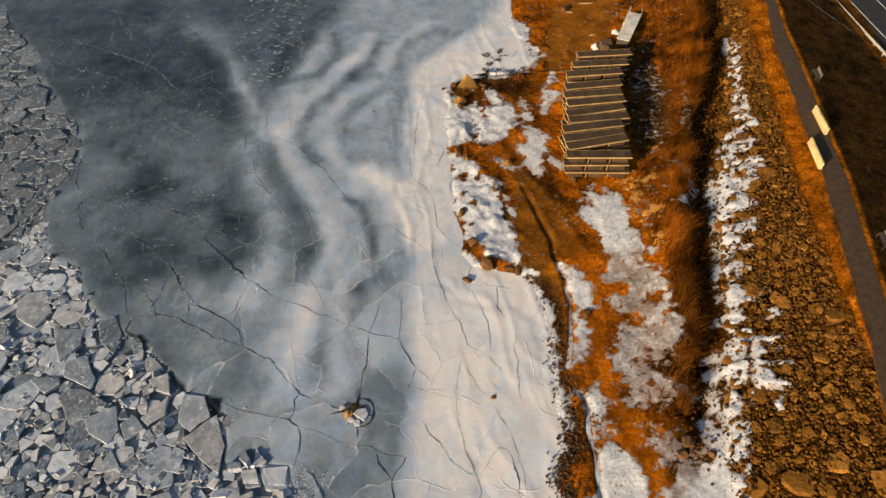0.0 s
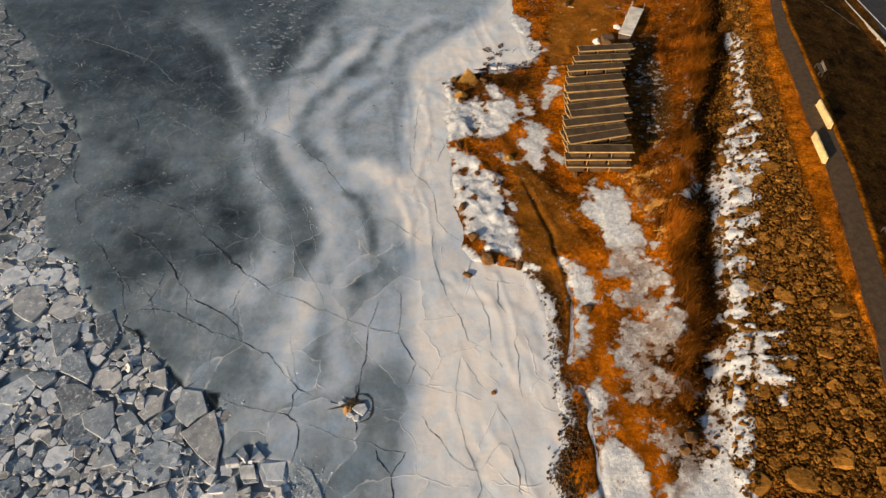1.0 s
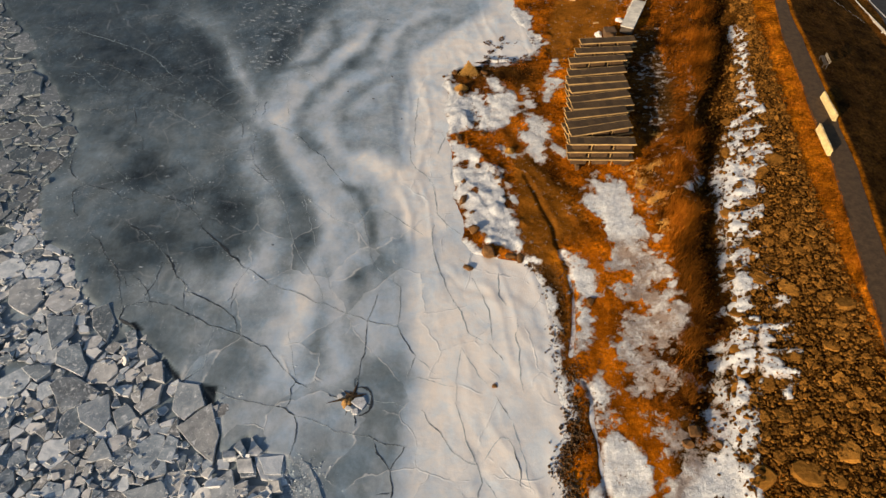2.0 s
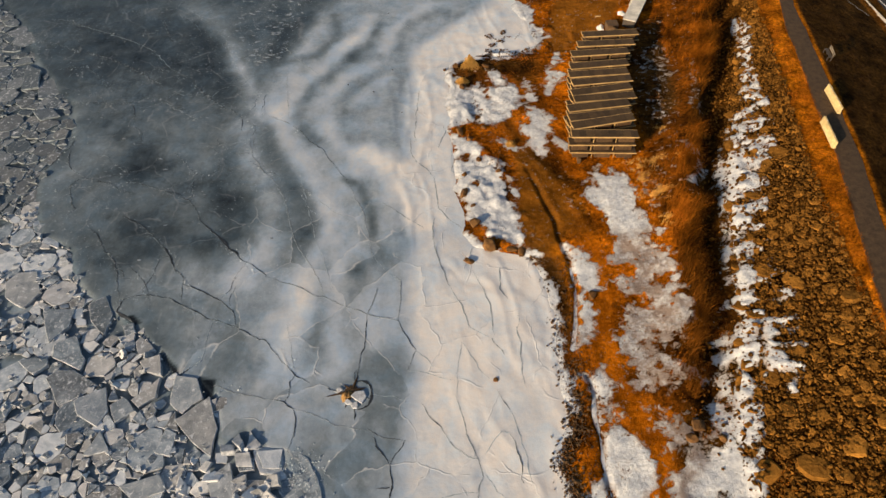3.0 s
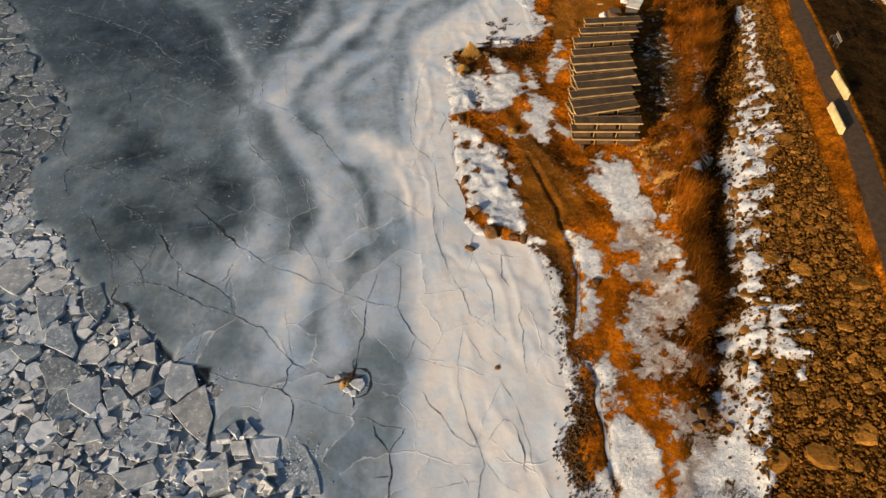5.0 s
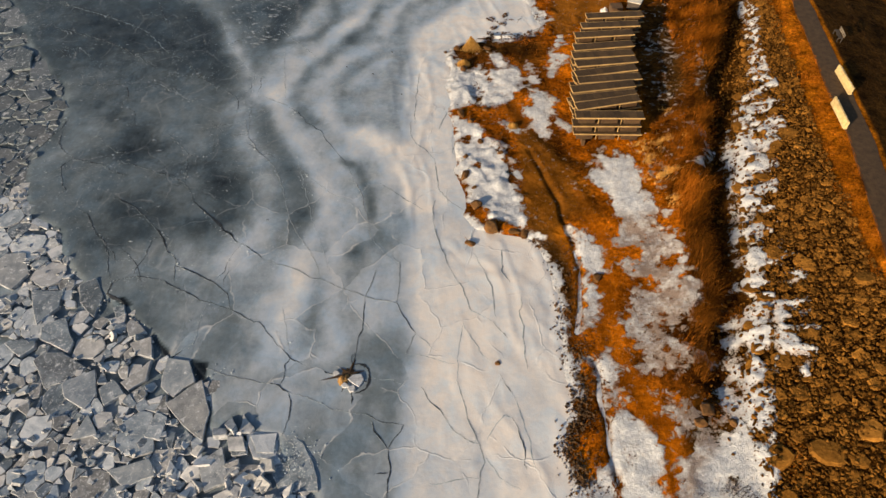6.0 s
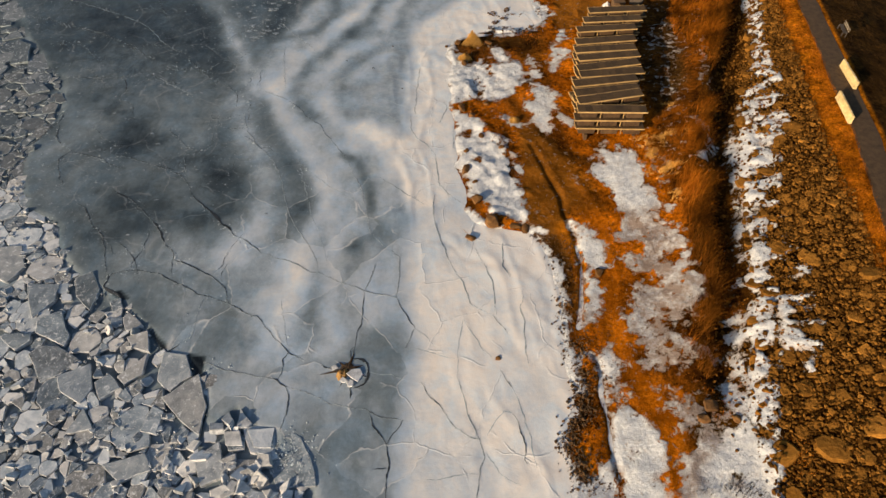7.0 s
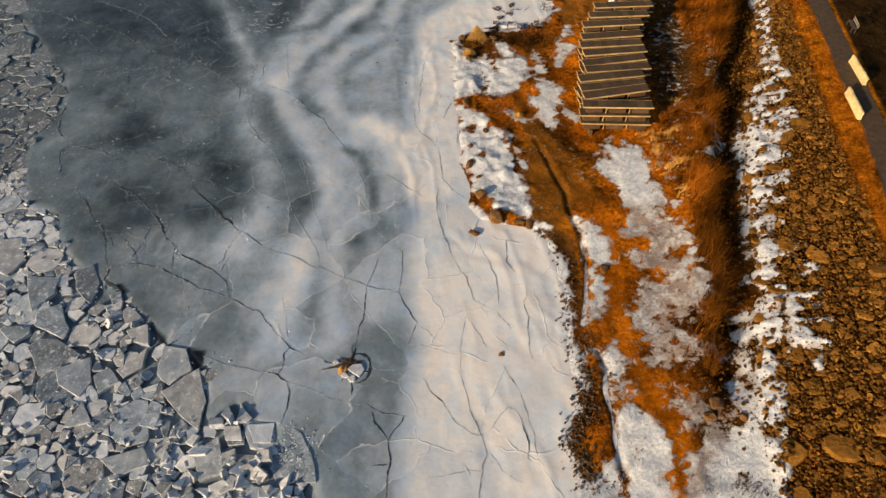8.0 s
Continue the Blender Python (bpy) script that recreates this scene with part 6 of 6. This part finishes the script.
    for k, z in ((1.0, -0.25), (1.03, 0.0), (0.88, 0.09)):
        rings.append([bm.verts.new((k * q * math.cos(t), k * q * math.sin(t), z + (q * (lean[0] * math.cos(t) + lean[1] * math.sin(t)) + rng.normal() * 0.012 if z > 0 else 0)))
                      for t, q in zip(a, r)])
    for low, up in zip(rings, rings[1:]):
        for i in range(n):
            j = (i + 1) % n
            bm.faces.new((low[i], low[j], up[j], up[i]))
    top = bm.verts.new((0.05, 0.02, 0.11))
    for i in range(n):
        bm.faces.new((rings[2][i], rings[2][(i + 1) % n], top))
    return bm


def turns(n, rng, tip):
    """n random turn matrices: any heading, tipped by about tip degrees."""
    out = np.empty((n, 3, 3))
    for i in range(n):
        out[i] = Euler((radians(rng.normal() * tip), radians(rng.normal() * tip), rng.uniform(0, 6.283))).to_matrix()
    return out


def snow_at(x, y):
    s = np.zeros(x.shape)
    for amount, shape in SNOW_SHAPES + [(0.6 * d, q) for d, q in BANK_SNOW]:
        s = np.maximum(s, amount * smooth(-0.5, 0.5, near_polygon(x, y, shape)))
    return s


def joined_stones(name, x, y, z, size, rng, tip, material, parent=None, bank=None):
    pick = rng.integers(0, len(STONE_ARRAYS), len(x))
    vs, fs, n = [], [], 0
    rot = turns(len(x), rng, tip)
    if bank is not None:
        rot = np.array(bank.to_matrix()) @ rot
    for i in range(len(x)):
        v, f = STONE_ARRAYS[pick[i]]
        vs.append((v * size[i] * (1.0, rng.uniform(0.45, 1.1), rng.uniform(0.6, 1.25))) @ rot[i].T + (x[i], y[i], z[i]))
        fs.append(f + n)
        n += len(v)
    return from_arrays(name, np.concatenate(vs), np.concatenate(fs), material, parent)


BANK_TURN = Euler((0, -0.30, -0.2))
BIG_STONES = [(24.5, -18.9), (27.8, -19.6), (29.5, -10.1), (24.8, -13.9), (22.5, -15.7), (27.1, -16.1), (21.7, -18.0), (23.1, -22.1), (20.4, -22.1), (27.5, -13.4), (22.5, -9.5), (23.3, -10.5), (28.7, -15.7), (29.7, -17.0), (25.7, -21.0), (30.1, 4.1)]
BIG_SIZES = (0.75, 0.65, 0.8, 0.6, 0.75, 0.6, 0.6, 1.05, 0.85, 0.6, 0.55, 0.7, 0.6, 0.6, 0.75, 0.7)


def build_riprap():
    rng = np.random.default_rng(77)
    bank = tagged(new("riprap_bank"), "bank of rough ochre riprap stones with snow between them", "rock bank", kind="structure")
    # large stones, thrown so that they do not overlap
    spots = [(x, y, r) for (x, y), r in zip(BIG_STONES, BIG_SIZES)]
    ty = rng.uniform(-27, 40, 9000)
    tx = TOE(ty) + 0.2 + rng.random(9000) * (ROCKTOP(ty) - TOE(ty) - 0.4)
    free = rng.random(9000) > 1.05 * snow_at(tx, ty)
    for x, y in zip(tx[free], ty[free]):
        near, foot = y < 8, x < TOE(y) + 4.6
        r = rng.choice([0.30, 0.42, 0.58, 0.85], p=[0.16, 0.32, 0.34, 0.18] if foot else [0.34, 0.34, 0.22, 0.10]) * (1.0 if near else 0.8) * rng.uniform(0.85, 1.15)
        if all((x - a) ** 2 + (y - b) ** 2 > ((r + q) * 0.92) ** 2 for a, b, q in spots):
            spots.append((x, y, r))
        if len(spots) >= 560:
            break
    spots.sort(key=lambda s: -s[2] * (1.6 if s[1] < 0 else 1))
    meshes = []
    for bm in STONES:
        me = bpy.data.meshes.new("rock")
        bm.to_mesh(me)
        me.materials.append(ROCK)
        meshes.append(me)
    broad = []
    for seed in range(16):
        bm = slab_stone(200 + seed)
        me = bpy.data.meshes.new("rock")
        bm.to_mesh(me)
        bm.free()
        me.materials.append(ROCK)
        broad.append(me)
    for n, (x, y, r) in enumerate(spots[:300]):
        pool = broad if r > 0.36 else meshes
        ob = new("rock", pool[int(rng.integers(0, len(pool)))])
        ob.parent = bank
        s = 2 * r
        ob.matrix_basis = Matrix.LocRotScale((x, y, at_ground(x, y) + 0.015 * s + 0.16 * float(snow_at(np.array([x]), np.array([y]))[0])), (BANK_TURN.to_matrix() @ Euler((rng.normal() * 0.09, rng.normal() * 0.09, rng.uniform(0, 6.28))).to_matrix()).to_quaternion(),
                                             (s, s * rng.uniform(0.75, 1.15), s * (rng.uniform(0.6, 0.9) if r < 0.36 else rng.uniform(0.6, 0.9))))
    more = np.array(spots[300:])
    # small stones fill the rest
    step = 0.18
    yy, tt = np.meshgrid(np.arange(-27, 42, step), np.arange(0, 14, step))
    yy, tt = yy.ravel(), tt.ravel()
    yy = yy + rng.uniform(-0.14, 0.14, len(yy))
    xx = TOE(yy) - 2.2 + tt + rng.uniform(-0.14, 0.14, len(yy))
    edge = 0.5 * value_noise(xx, yy, 1.5, 3)
    keep = (xx < ROCKTOP(yy) + edge + 0.1) & (rng.random(len(xx)) < np.where(xx < TOE(yy) + edge, 0.28, 0.98))
    cover = snow_at(xx, yy)
    keep &= rng.random(len(xx)) > np.clip(cover * 1.15 - 0.05, 0, np.where(xx < TOE(yy), 0.9, 0.60))
    xx, yy, cover = xx[keep], yy[keep], cover[keep]
    size = rng.uniform(0.12, 0.42, len(xx)) * np.where(yy > 10, 1.15, 1) * np.where(cover > 0.4, 0.6 + 1.2 * rng.random(len(xx)) ** 3, 1)
    lift = np.concatenate([0.30 * cover * smooth(-0.2, 0.6, xx - TOE(yy)), np.zeros(len(more))])
    xx, yy = np.concatenate([xx, more[:, 0]]), np.concatenate([yy, more[:, 1]])
    size = np.concatenate([size, more[:, 2] * 2])
    fill = joined_stones("rubble_fill", xx, yy, ground_z(xx, yy) + lift + size * rng.uniform(0.02, 0.26, len(size)), size, rng, 40, ROCK, bank, BANK_TURN)
    tagged(fill, "small broken ochre stones filling the bank", kind="stuff")


build_riprap()


def build_pebbles():
    rng = np.random.default_rng(31)
    n = 5200
    y = rng.uniform(-27, 32, n)
    x = COAST(y) + np.abs(rng.normal(0, 1.0, n)) * rng.choice([-0.6, 1, 1, 1], n) + np.where(y < -2, 0.7, 3.5 * rng.random(n))
    keep = value_noise(x, y, 2.2, 3) + rng.normal(0, 0.3, n) > np.where(x < COAST(y), 0.35, 0.0)
    x, y = x[keep], y[keep]
    m = 4200
    y2 = rng.uniform(-26, -3, m)
    x2 = COAST(y2) + rng.normal(0.25, 0.6, m)
    thick = value_noise(x2, y2, 1.6, 3) + rng.normal(0, 0.35, m) > -0.05 + 0.5 * np.abs(x2 - COAST(y2))
    x, y = np.concatenate([x, x2[thick]]), np.concatenate([y, y2[thick]])
    for (cx, cy), many in zip([(5.3, 30.7), (6.9, 31.6), (6.6, 29.8), (5.6, 29.0), (7.3, 30.4), (8.5, 30.6), (5.2, 27.6), (7.4, 27.2), (8.4, 27.0), (9.6, 27.8), (6.4, 27.6)] + [(12.1, -21.4), (11.4, -21.9), (12.2, -22.5), (10.4, -20.4), (13.2, -20.7), (11.5, -19.6)], (20, 16, 14, 14, 6, 4, 34, 30, 24, 24, 14, 14, 12, 10, 12, 8, 8)):
        x, y = np.concatenate([rng.normal(cx, 0.26, many), x]), np.concatenate([rng.normal(cy, 0.30, many), y])
    size = rng.uniform(0.05, 0.20, len(x)) * rng.uniform(0.6, 1.1, len(x)) * np.where(np.arange(len(x)) < len(x) - thick.sum(), 1.0, rng.uniform(1.0, 2.0, len(x)))
    size = size * np.where(near_polygon(x, y, [(3.7, 26.0), (4.0, 33.0), (11.0, 33.0), (11.0, 26.0)]) > 0, 2.0, 1.0)
    z = np.maximum(ground_z(x, y), np.where(x < COAST(y), ice_z(x, y), 0.03)) + size * 0.15
    ob = joined_stones("shore_pebbles", x, y, z, size, rng, 30, CLOD)
    tagged(ob, "dark brown pebbles and clods along the ice edge", "pebbles", kind="stuff")


build_pebbles()


# ---------------------------------------------------------------- dead grass and reeds
def blades(name, x, y, height, width, lean, rng, material, label, category):
    """Dry blades, each a bent three-sided strip that tapers to its tip."""
    n = len(x)
    z = np.maximum(ground_z(x, y), 0.0) - 0.03
    a = rng.uniform(0, 2 * math.pi, n)
    tip = np.stack([np.cos(a), np.sin(a)], 1) * (height * rng.uniform(0.1, 0.9, n))[:, None] + lean * height[:, None]
    d = rng.uniform(0, 2 * math.pi, n)
    side = np.stack([np.cos(d), np.sin(d)], 1) * width[:, None] / 2
    root = np.stack([x, y], 1)
    v = np.empty((n, 5, 3))
    v[:, 0, :2], v[:, 1, :2] = root - side, root + side
    v[:, 2, :2], v[:, 3, :2] = root + tip * 0.35 - side * 0.8, root + tip * 0.35 + side * 0.8
    v[:, 4, :2] = root + tip
    v[:, :2, 2], v[:, 2:4, 2], v[:, 4, 2] = z[:, None], (z + height * 0.6)[:, None], z + height
    k = np.arange(n)[:, None] * 5
    f = np.concatenate([k + [0, 1, 3], k + [0, 3, 2], k + [2, 3, 4]])
    ob = from_arrays(name, v.reshape(-1, 3), f, material)
    return tagged(ob, label, category, kind="stuff")


def grow():
    rng = np.random.default_rng(13)
    # tall reeds between the docks and the rock bank, in clumps
    n = 260000
    y = rng.uniform(-24, 46, n)
    x = rng.uniform(12, 35, n)
    inside = near_polygon(x, y, REED_ZONE)
    clump = value_noise(x, y, 2.0, 5)
    keep = (inside + 1.2 * clump > 0.2) & (x < TOE(y) - 2.7 + 0.8 * clump) & (rng.random(n) < np.clip(0.10 + 2.4 * clump + 0.45 * smooth(-5, -3.5, x - TOE(y)), 0.03, 1)) & (rng.random(n) > 0.85 * snow_at(x, y))
    docks = (x > 12.4) & (x < 23.9 + 1.2 * clump) & (y > 7.2) & (y < 33.0) & (y - 8.0 > 0.9 * (x - 20.0))
    keep &= ~docks
    x, y, c = x[keep], y[keep], clump[keep]
    h = rng.uniform(0.35, 0.9, len(x)) * (0.75 + 0.7 * np.clip(c, -0.4, 0.8)) * (1 + 1.3 * smooth(-5.5, -4.0, x - TOE(y)) * smooth(-19, -13, y))
    w = rng.uniform(0.012, 0.035, len(x))
    # reeds nearest the bank foot take the copy with shade in its colour
    low = x > TOE(y) - 3.7 + 1.6 * c + rng.normal(0, 0.35, len(x)) - 0.9 * smooth(3, -6, y)
    blades("sedge", x[low], y[low], h[low], w[low], np.array([0.25, 0.2]), rng, REED_SHADED, "dark brown dead reeds in the hollow, their shade put into the colour", "sedge")
    x, y, h, w = x[~low], y[~low], h[~low], w[~low]
    blades("reeds", x, y, h, w, np.array([0.25, 0.2]), rng, REED, "tall dry orange reeds and grass", "reeds")
    # pale flattened straw between the reeds and the snow
    tx, ty, tall = [], [], []
    for (sx, sy), reach in zip([(19.4, 7.0), (17.9, 6.7), (18.3, 2.6), (19.5, 2.9), (20.9, 11.6), (18.1, 5.2), (21.4, 6.9), (19.0, -0.6)], (0.6, 0.5, 0.5, 0.45, 0.25, 0.4, 0.2, 0.35)):
        m = int(1700 * reach)
        ux, uy = sx + rng.normal(0, reach * 0.9, m), sy + rng.normal(0, reach * 0.9, m)
        ok = value_noise(ux, uy * 1.6, 0.6, 3) > 0.12
        tx.append(ux[ok]), ty.append(uy[ok]), tall.append(rng.uniform(0.15, 0.45, ok.sum()))
    tx, ty, tall = np.concatenate(tx), np.concatenate(ty), np.concatenate(tall)
    blades("straw_grass", tx, ty, tall, rng.uniform(0.02, 0.05, len(tx)), np.array([0.3, 0.1]), rng, STRAW, "pale flattened straw among the reeds", "grass")
    # bare dark scrub that stands in the snow at the near end of the beach
    tx, ty = [], []
    for (sx, sy), many in zip([(17.2, -24.0), (17.9, -24.3), (17.7, -23.8), (19.8, -24.1), (18.9, -24.5), (8.4, -22.1), (8.8, -23.2), (15.9, -24.1), (9.6, -21.7)], (150, 130, 90, 90, 60, 110, 90, 70, 60)):
        tx.append(rng.normal(sx, 0.38, many)), ty.append(rng.normal(sy, 0.28, many))
    tx, ty = np.concatenate(tx), np.concatenate(ty)
    blades("scrub", tx, ty, rng.uniform(0.08, 0.30, len(tx)), rng.uniform(0.02, 0.06, len(tx)), np.array([0.1, 0.1]), rng, SCRUB, "dark bare twigs of low scrub in the snow", "scrub")
    # short grass on the crest and beside the docks
    n = 90000
    y = rng.uniform(-27, 42, n)
    x = ROCKTOP(y) - 0.5 + rng.uniform(0, 1, n) * (PATH_IN(y) - ROCKTOP(y) + 0.6)
    keep = rng.random(len(x)) < np.clip(0.5 + value_noise(x, y, 1.2, 3), 0, 1)
    x, y = x[keep], y[keep]
    blades("crest_grass", x, y, rng.uniform(0.06, 0.22, len(x)), rng.uniform(0.012, 0.03, len(x)), np.array([0.2, 0.1]), rng, REED, "short dry orange grass on the crest", "grass")
    n = 150000
    y = rng.uniform(-26, 44, n)
    x = rng.uniform(3, 22, n)
    clump = value_noise(x + 9, y, 2.0, 4)
    keep = (x > COAST(y) + 0.8) & (clump + rng.normal(0, 0.15, n) > 0.05) & (snow_at(x, y) < 0.35 + 0.3 * rng.random(n)) & (near_polygon(x, y, CLEARING) < 0) & (near_polygon(x, y, TRACK) < 0)
    keep &= ~((x > 12.4) & (x < 20.9) & (y > 7.0) & (y < 27.5))
    x, y, c = x[keep], y[keep], clump[keep]
    blades("beach_grass", x, y, rng.uniform(0.08, 0.30, len(x)) * (0.7 + c), rng.uniform(0.010, 0.028, len(x)), np.array([0.2, 0.2]), rng, REED, "thin dead grass on the beach", "grass")
    n = 60000
    y = rng.uniform(-27, 44, n)
    x = PATH_OUT(y) + 0.4 + rng.uniform(0, 1, n) * 5.0
    x, y = x[value_noise(x, y, 2.0, 3) > -0.2], y[value_noise(x, y, 2.0, 3) > -0.2]
    blades("verge_grass", x, y, rng.uniform(0.04, 0.12, len(x)), rng.uniform(0.012, 0.03, len(x)), np.array([0.2, 0.1]), rng, VERGE, "dry brown grass on the road verge", "grass")


grow()


def build_tussock(x, y, radius, height, seed, fan):
    """A tuft whose long blades fan out from one root."""
    rng = np.random.default_rng(seed)
    n = 700
    a, r = rng.uniform(-fan, fan, n) - math.pi / 2, rng.random(n) ** 0.7
    root = np.column_stack([x + 0.18 * radius * r * np.cos(a), y + 0.18 * radius * r * np.sin(a)])
    out = np.column_stack([np.cos(a), np.sin(a)]) * (radius * r)[:, None] + rng.normal(0, 0.08, (n, 2))
    high = height * (1.05 - 0.75 * r ** 2) * rng.uniform(0.75, 1.1, n)
    base = max(at_ground(x, y), 0.0) - 0.03
    side = np.column_stack([-np.sin(a), np.cos(a)]) * rng.uniform(0.014, 0.036, n)[:, None]
    v = np.empty((n, 5, 3))
    v[:, 0, :2], v[:, 1, :2] = root - side, root + side
    v[:, 2, :2], v[:, 3, :2] = root + out * 0.55 - side * 0.8, root + out * 0.55 + side * 0.8
    v[:, 4, :2] = root + out
    v[:, :2, 2], v[:, 2:4, 2], v[:, 4, 2] = base, (base + high)[:, None], base + high * 0.8
    k = np.arange(n)[:, None] * 5
    ob = from_arrays("grass_tussock", v.reshape(-1, 3), np.concatenate([k + [0, 1, 3], k + [0, 3, 2], k + [2, 3, 4]]), STRAW)
    tagged(ob, "pale dry grass tussock on a shore mound", "grass tussock")


for n, ((x, y), r, h, fan) in enumerate(zip([(2.8, 25.1), (1.9, 21.6), (6.5, 10.9), (4.0, -2.0)], (1.7, 0.75, 0.5, 0.4), (1.1, 0.65, 0.4, 0.3), (0.75, 1.6, 3.1, 3.1))):
    build_tussock(x, y, r, h, 300 + n, fan)


def build_crumbs():
    """Chips of frozen snow that lie along the cracks and round the floes."""
    rng = np.random.default_rng(55)
    xs, ys = [], []
    for line in CRACK_LINES:
        for (ax, ay), (bx, by) in zip(line, line[1:]):
            n = rng.poisson(math.hypot(bx - ax, by - ay) * 5.0)
            t = rng.random(n)
            xs += list(ax + (bx - ax) * t + rng.normal(0, 0.22, n))
            ys += list(ay + (by - ay) * t + rng.normal(0, 0.28, n))
    n = 9000
    ex, ey = rng.uniform(-60, -5, n), rng.uniform(-27, 45, n)
    d = near_polygon(ex, ey, FLOE_AREA)
    keep = (d > -1.6) & (rng.random(n) < np.where(d > 0, 0.35, 0.12))
    x, y = np.concatenate([xs, ex[keep]]), np.concatenate([ys, ey[keep]])
    ok = (ice_level(x, y) < 0.3) & ((value_noise(x + 40, y, 1.5, 3) + rng.normal(0, 0.12, len(x)) > 0.16) | (near_polygon(x, y, FLOE_AREA) > -1.6))
    fx, fy = -9.5, -21.4
    x, y = np.concatenate([x[ok], fx + rng.normal(0, 0.8, 260)]), np.concatenate([y[ok], fy + rng.normal(0, 0.8, 260)])
    size = 0.03 + 0.13 * rng.random(len(x)) ** 2.2
    z = np.where(near_polygon(x, y, FLOE_AREA) > 0, 0.05 + 0.05 * ((x - fx) ** 2 + (y - fy) ** 2 < 3.0), ice_z(x, y)) + size * 0.12
    ob = joined_stones("snow_crumbs", x, y, z, size, rng, 25, CHIP)
    tagged(ob, "white crumbs of frozen snow beside cracks and floes", "snow crumbs", kind="stuff")


build_crumbs()


def build_plank(x, y, length, turn):
    bm = bmesh.new()
    box(bm, 0, 0, 0, length, 0.22, 0.09, 0.01)
    ob = part("timber_plank", bm, BEAM)
    tagged(ob, "loose pale timber plank lying on bare earth", "plank", "loose planks")
    ob.matrix_basis = pose(x, y, at_ground(x, y) + 0.02, 0, 0, turn)


for (x, y), length, turn in zip([(19.0, 41.7), (16.4, 40.0), (18.6, 34.2)], (2.2, 1.0, 0.7), (4, -20, 6)):
    build_plank(x, y, length, turn)
build_heap("earth_mound", "dark mound of earth on the clearing", "mound", 15.9, 40.5, 1.3, 1.0, 0.9, EARTH, 88)


def build_cable():
    (ax, ay), (bx, by) = (43.8, 38.5), (49.4, 31.2)
    bm = bmesh.new()
    last = None
    for i in range(25):
        t = i / 24
        x, y = ax + (bx - ax) * t, ay + (by - ay) * t
        here = (x, y, at_ground(x, y) + 0.08 + 0.05 * math.sin(i * 2.1))
        if last:
            tube(bm, last, here, 0.008)
        last = here
    tagged(part("cable", bm, CRACKGREY), "thin grey slack cable lying across the dark verge", "cable")


build_cable()


def build_flecks():
    """Thin scraps of drifted snow, frozen flat onto the dark ice."""
    rng = np.random.default_rng(29)
    vs, fs, n = [], [], 0
    home = [(-29.8, 45.7), (-17.4, 45.7), (-17.5, 35.8), (-19.3, 25.0), (-22.6, 25.0), (-25.4, 32.0)]
    made = 0
    while made < 180:
        if made < 130:
            x, y = rng.uniform(-26, -8), rng.uniform(18, 46)
            if near_polygon(np.array([x]), np.array([y]), home)[0] < 0:
                continue
        else:
            x, y = rng.uniform(-45, -6), rng.uniform(-12, 30)
            if ice_level(np.array([x]), np.array([y]))[0] > 0.0 or near_polygon(np.array([x]), np.array([y]), FLOE_AREA)[0] > -0.5:
                continue
        big = rng.uniform(0.06, 0.30) if made < 130 else rng.uniform(0.04, 0.16)
        k = 13
        a = np.linspace(0, 2 * math.pi, k + 1)[:-1]
        r = big * rng.uniform(0.15, 1.35, k)
        t = rng.normal() * 0.4
        px, py = r * np.cos(a) * 1.5, r * np.sin(a) * 0.7
        qx, qy = x + px * math.cos(t) - py * math.sin(t), y + px * math.sin(t) + py * math.cos(t)
        ring = np.column_stack([qx, qy, ice_z(qx, qy) + 0.012])
        vs.append(np.concatenate([ring, [[x, y, ice_z(np.array([x]), np.array([y]))[0] + 0.05]]]))
        i = np.arange(k)
        fs.append(np.stack([i, (i + 1) % k, np.full(k, k)], 1) + n)
        n += k + 1
        made += 1
    ob = from_arrays("snow_flecks", np.concatenate(vs), np.concatenate(fs), FLECK)
    tagged(ob, "small grey-white scraps of snow frozen onto the ice", "snow flecks", kind="stuff")


FLECK = make_plain("frozen snow scrap", (0.17, 0.20, 0.235), (0.36, 0.42, 0.475), 2.5, 0.7)
build_flecks()
for n, (x, y) in enumerate([(-4.3, 0.9), (-7.1, 36.2), (-5.9, 24.1), (-4.5, 16.5), (-10.6, 21.3), (-7.7, 20.0)]):
    build_heap("ice_pebble", "small dark stone lying on the pale ice", "stone", x, y, 0.20 + 0.05 * (n % 3), 0.16, 0.10, HULL, 500 + n, "stones on the ice", 0.0)


def build_gravel():
    rng = np.random.default_rng(41)
    n = 14000
    x, y = rng.uniform(2, 22, n), rng.uniform(-26, 34, n)
    zone = np.maximum(near_polygon(x, y, TRACK), 1.2 - near_line(x, y, LANE))
    keep = (zone > -0.3) & (snow_at(x, y) < 0.3) & (value_noise(x, y, 1.4, 3) + rng.normal(0, 0.3, n) > 0)
    x, y = x[keep], y[keep]
    size = rng.uniform(0.05, 0.16, len(x))
    ob = joined_stones("beach_gravel", x, y, ground_z(x, y) + size * 0.1, size, rng, 30, EARTH)
    tagged(ob, "loose brown gravel on the beach track", "gravel", kind="stuff")


build_gravel()
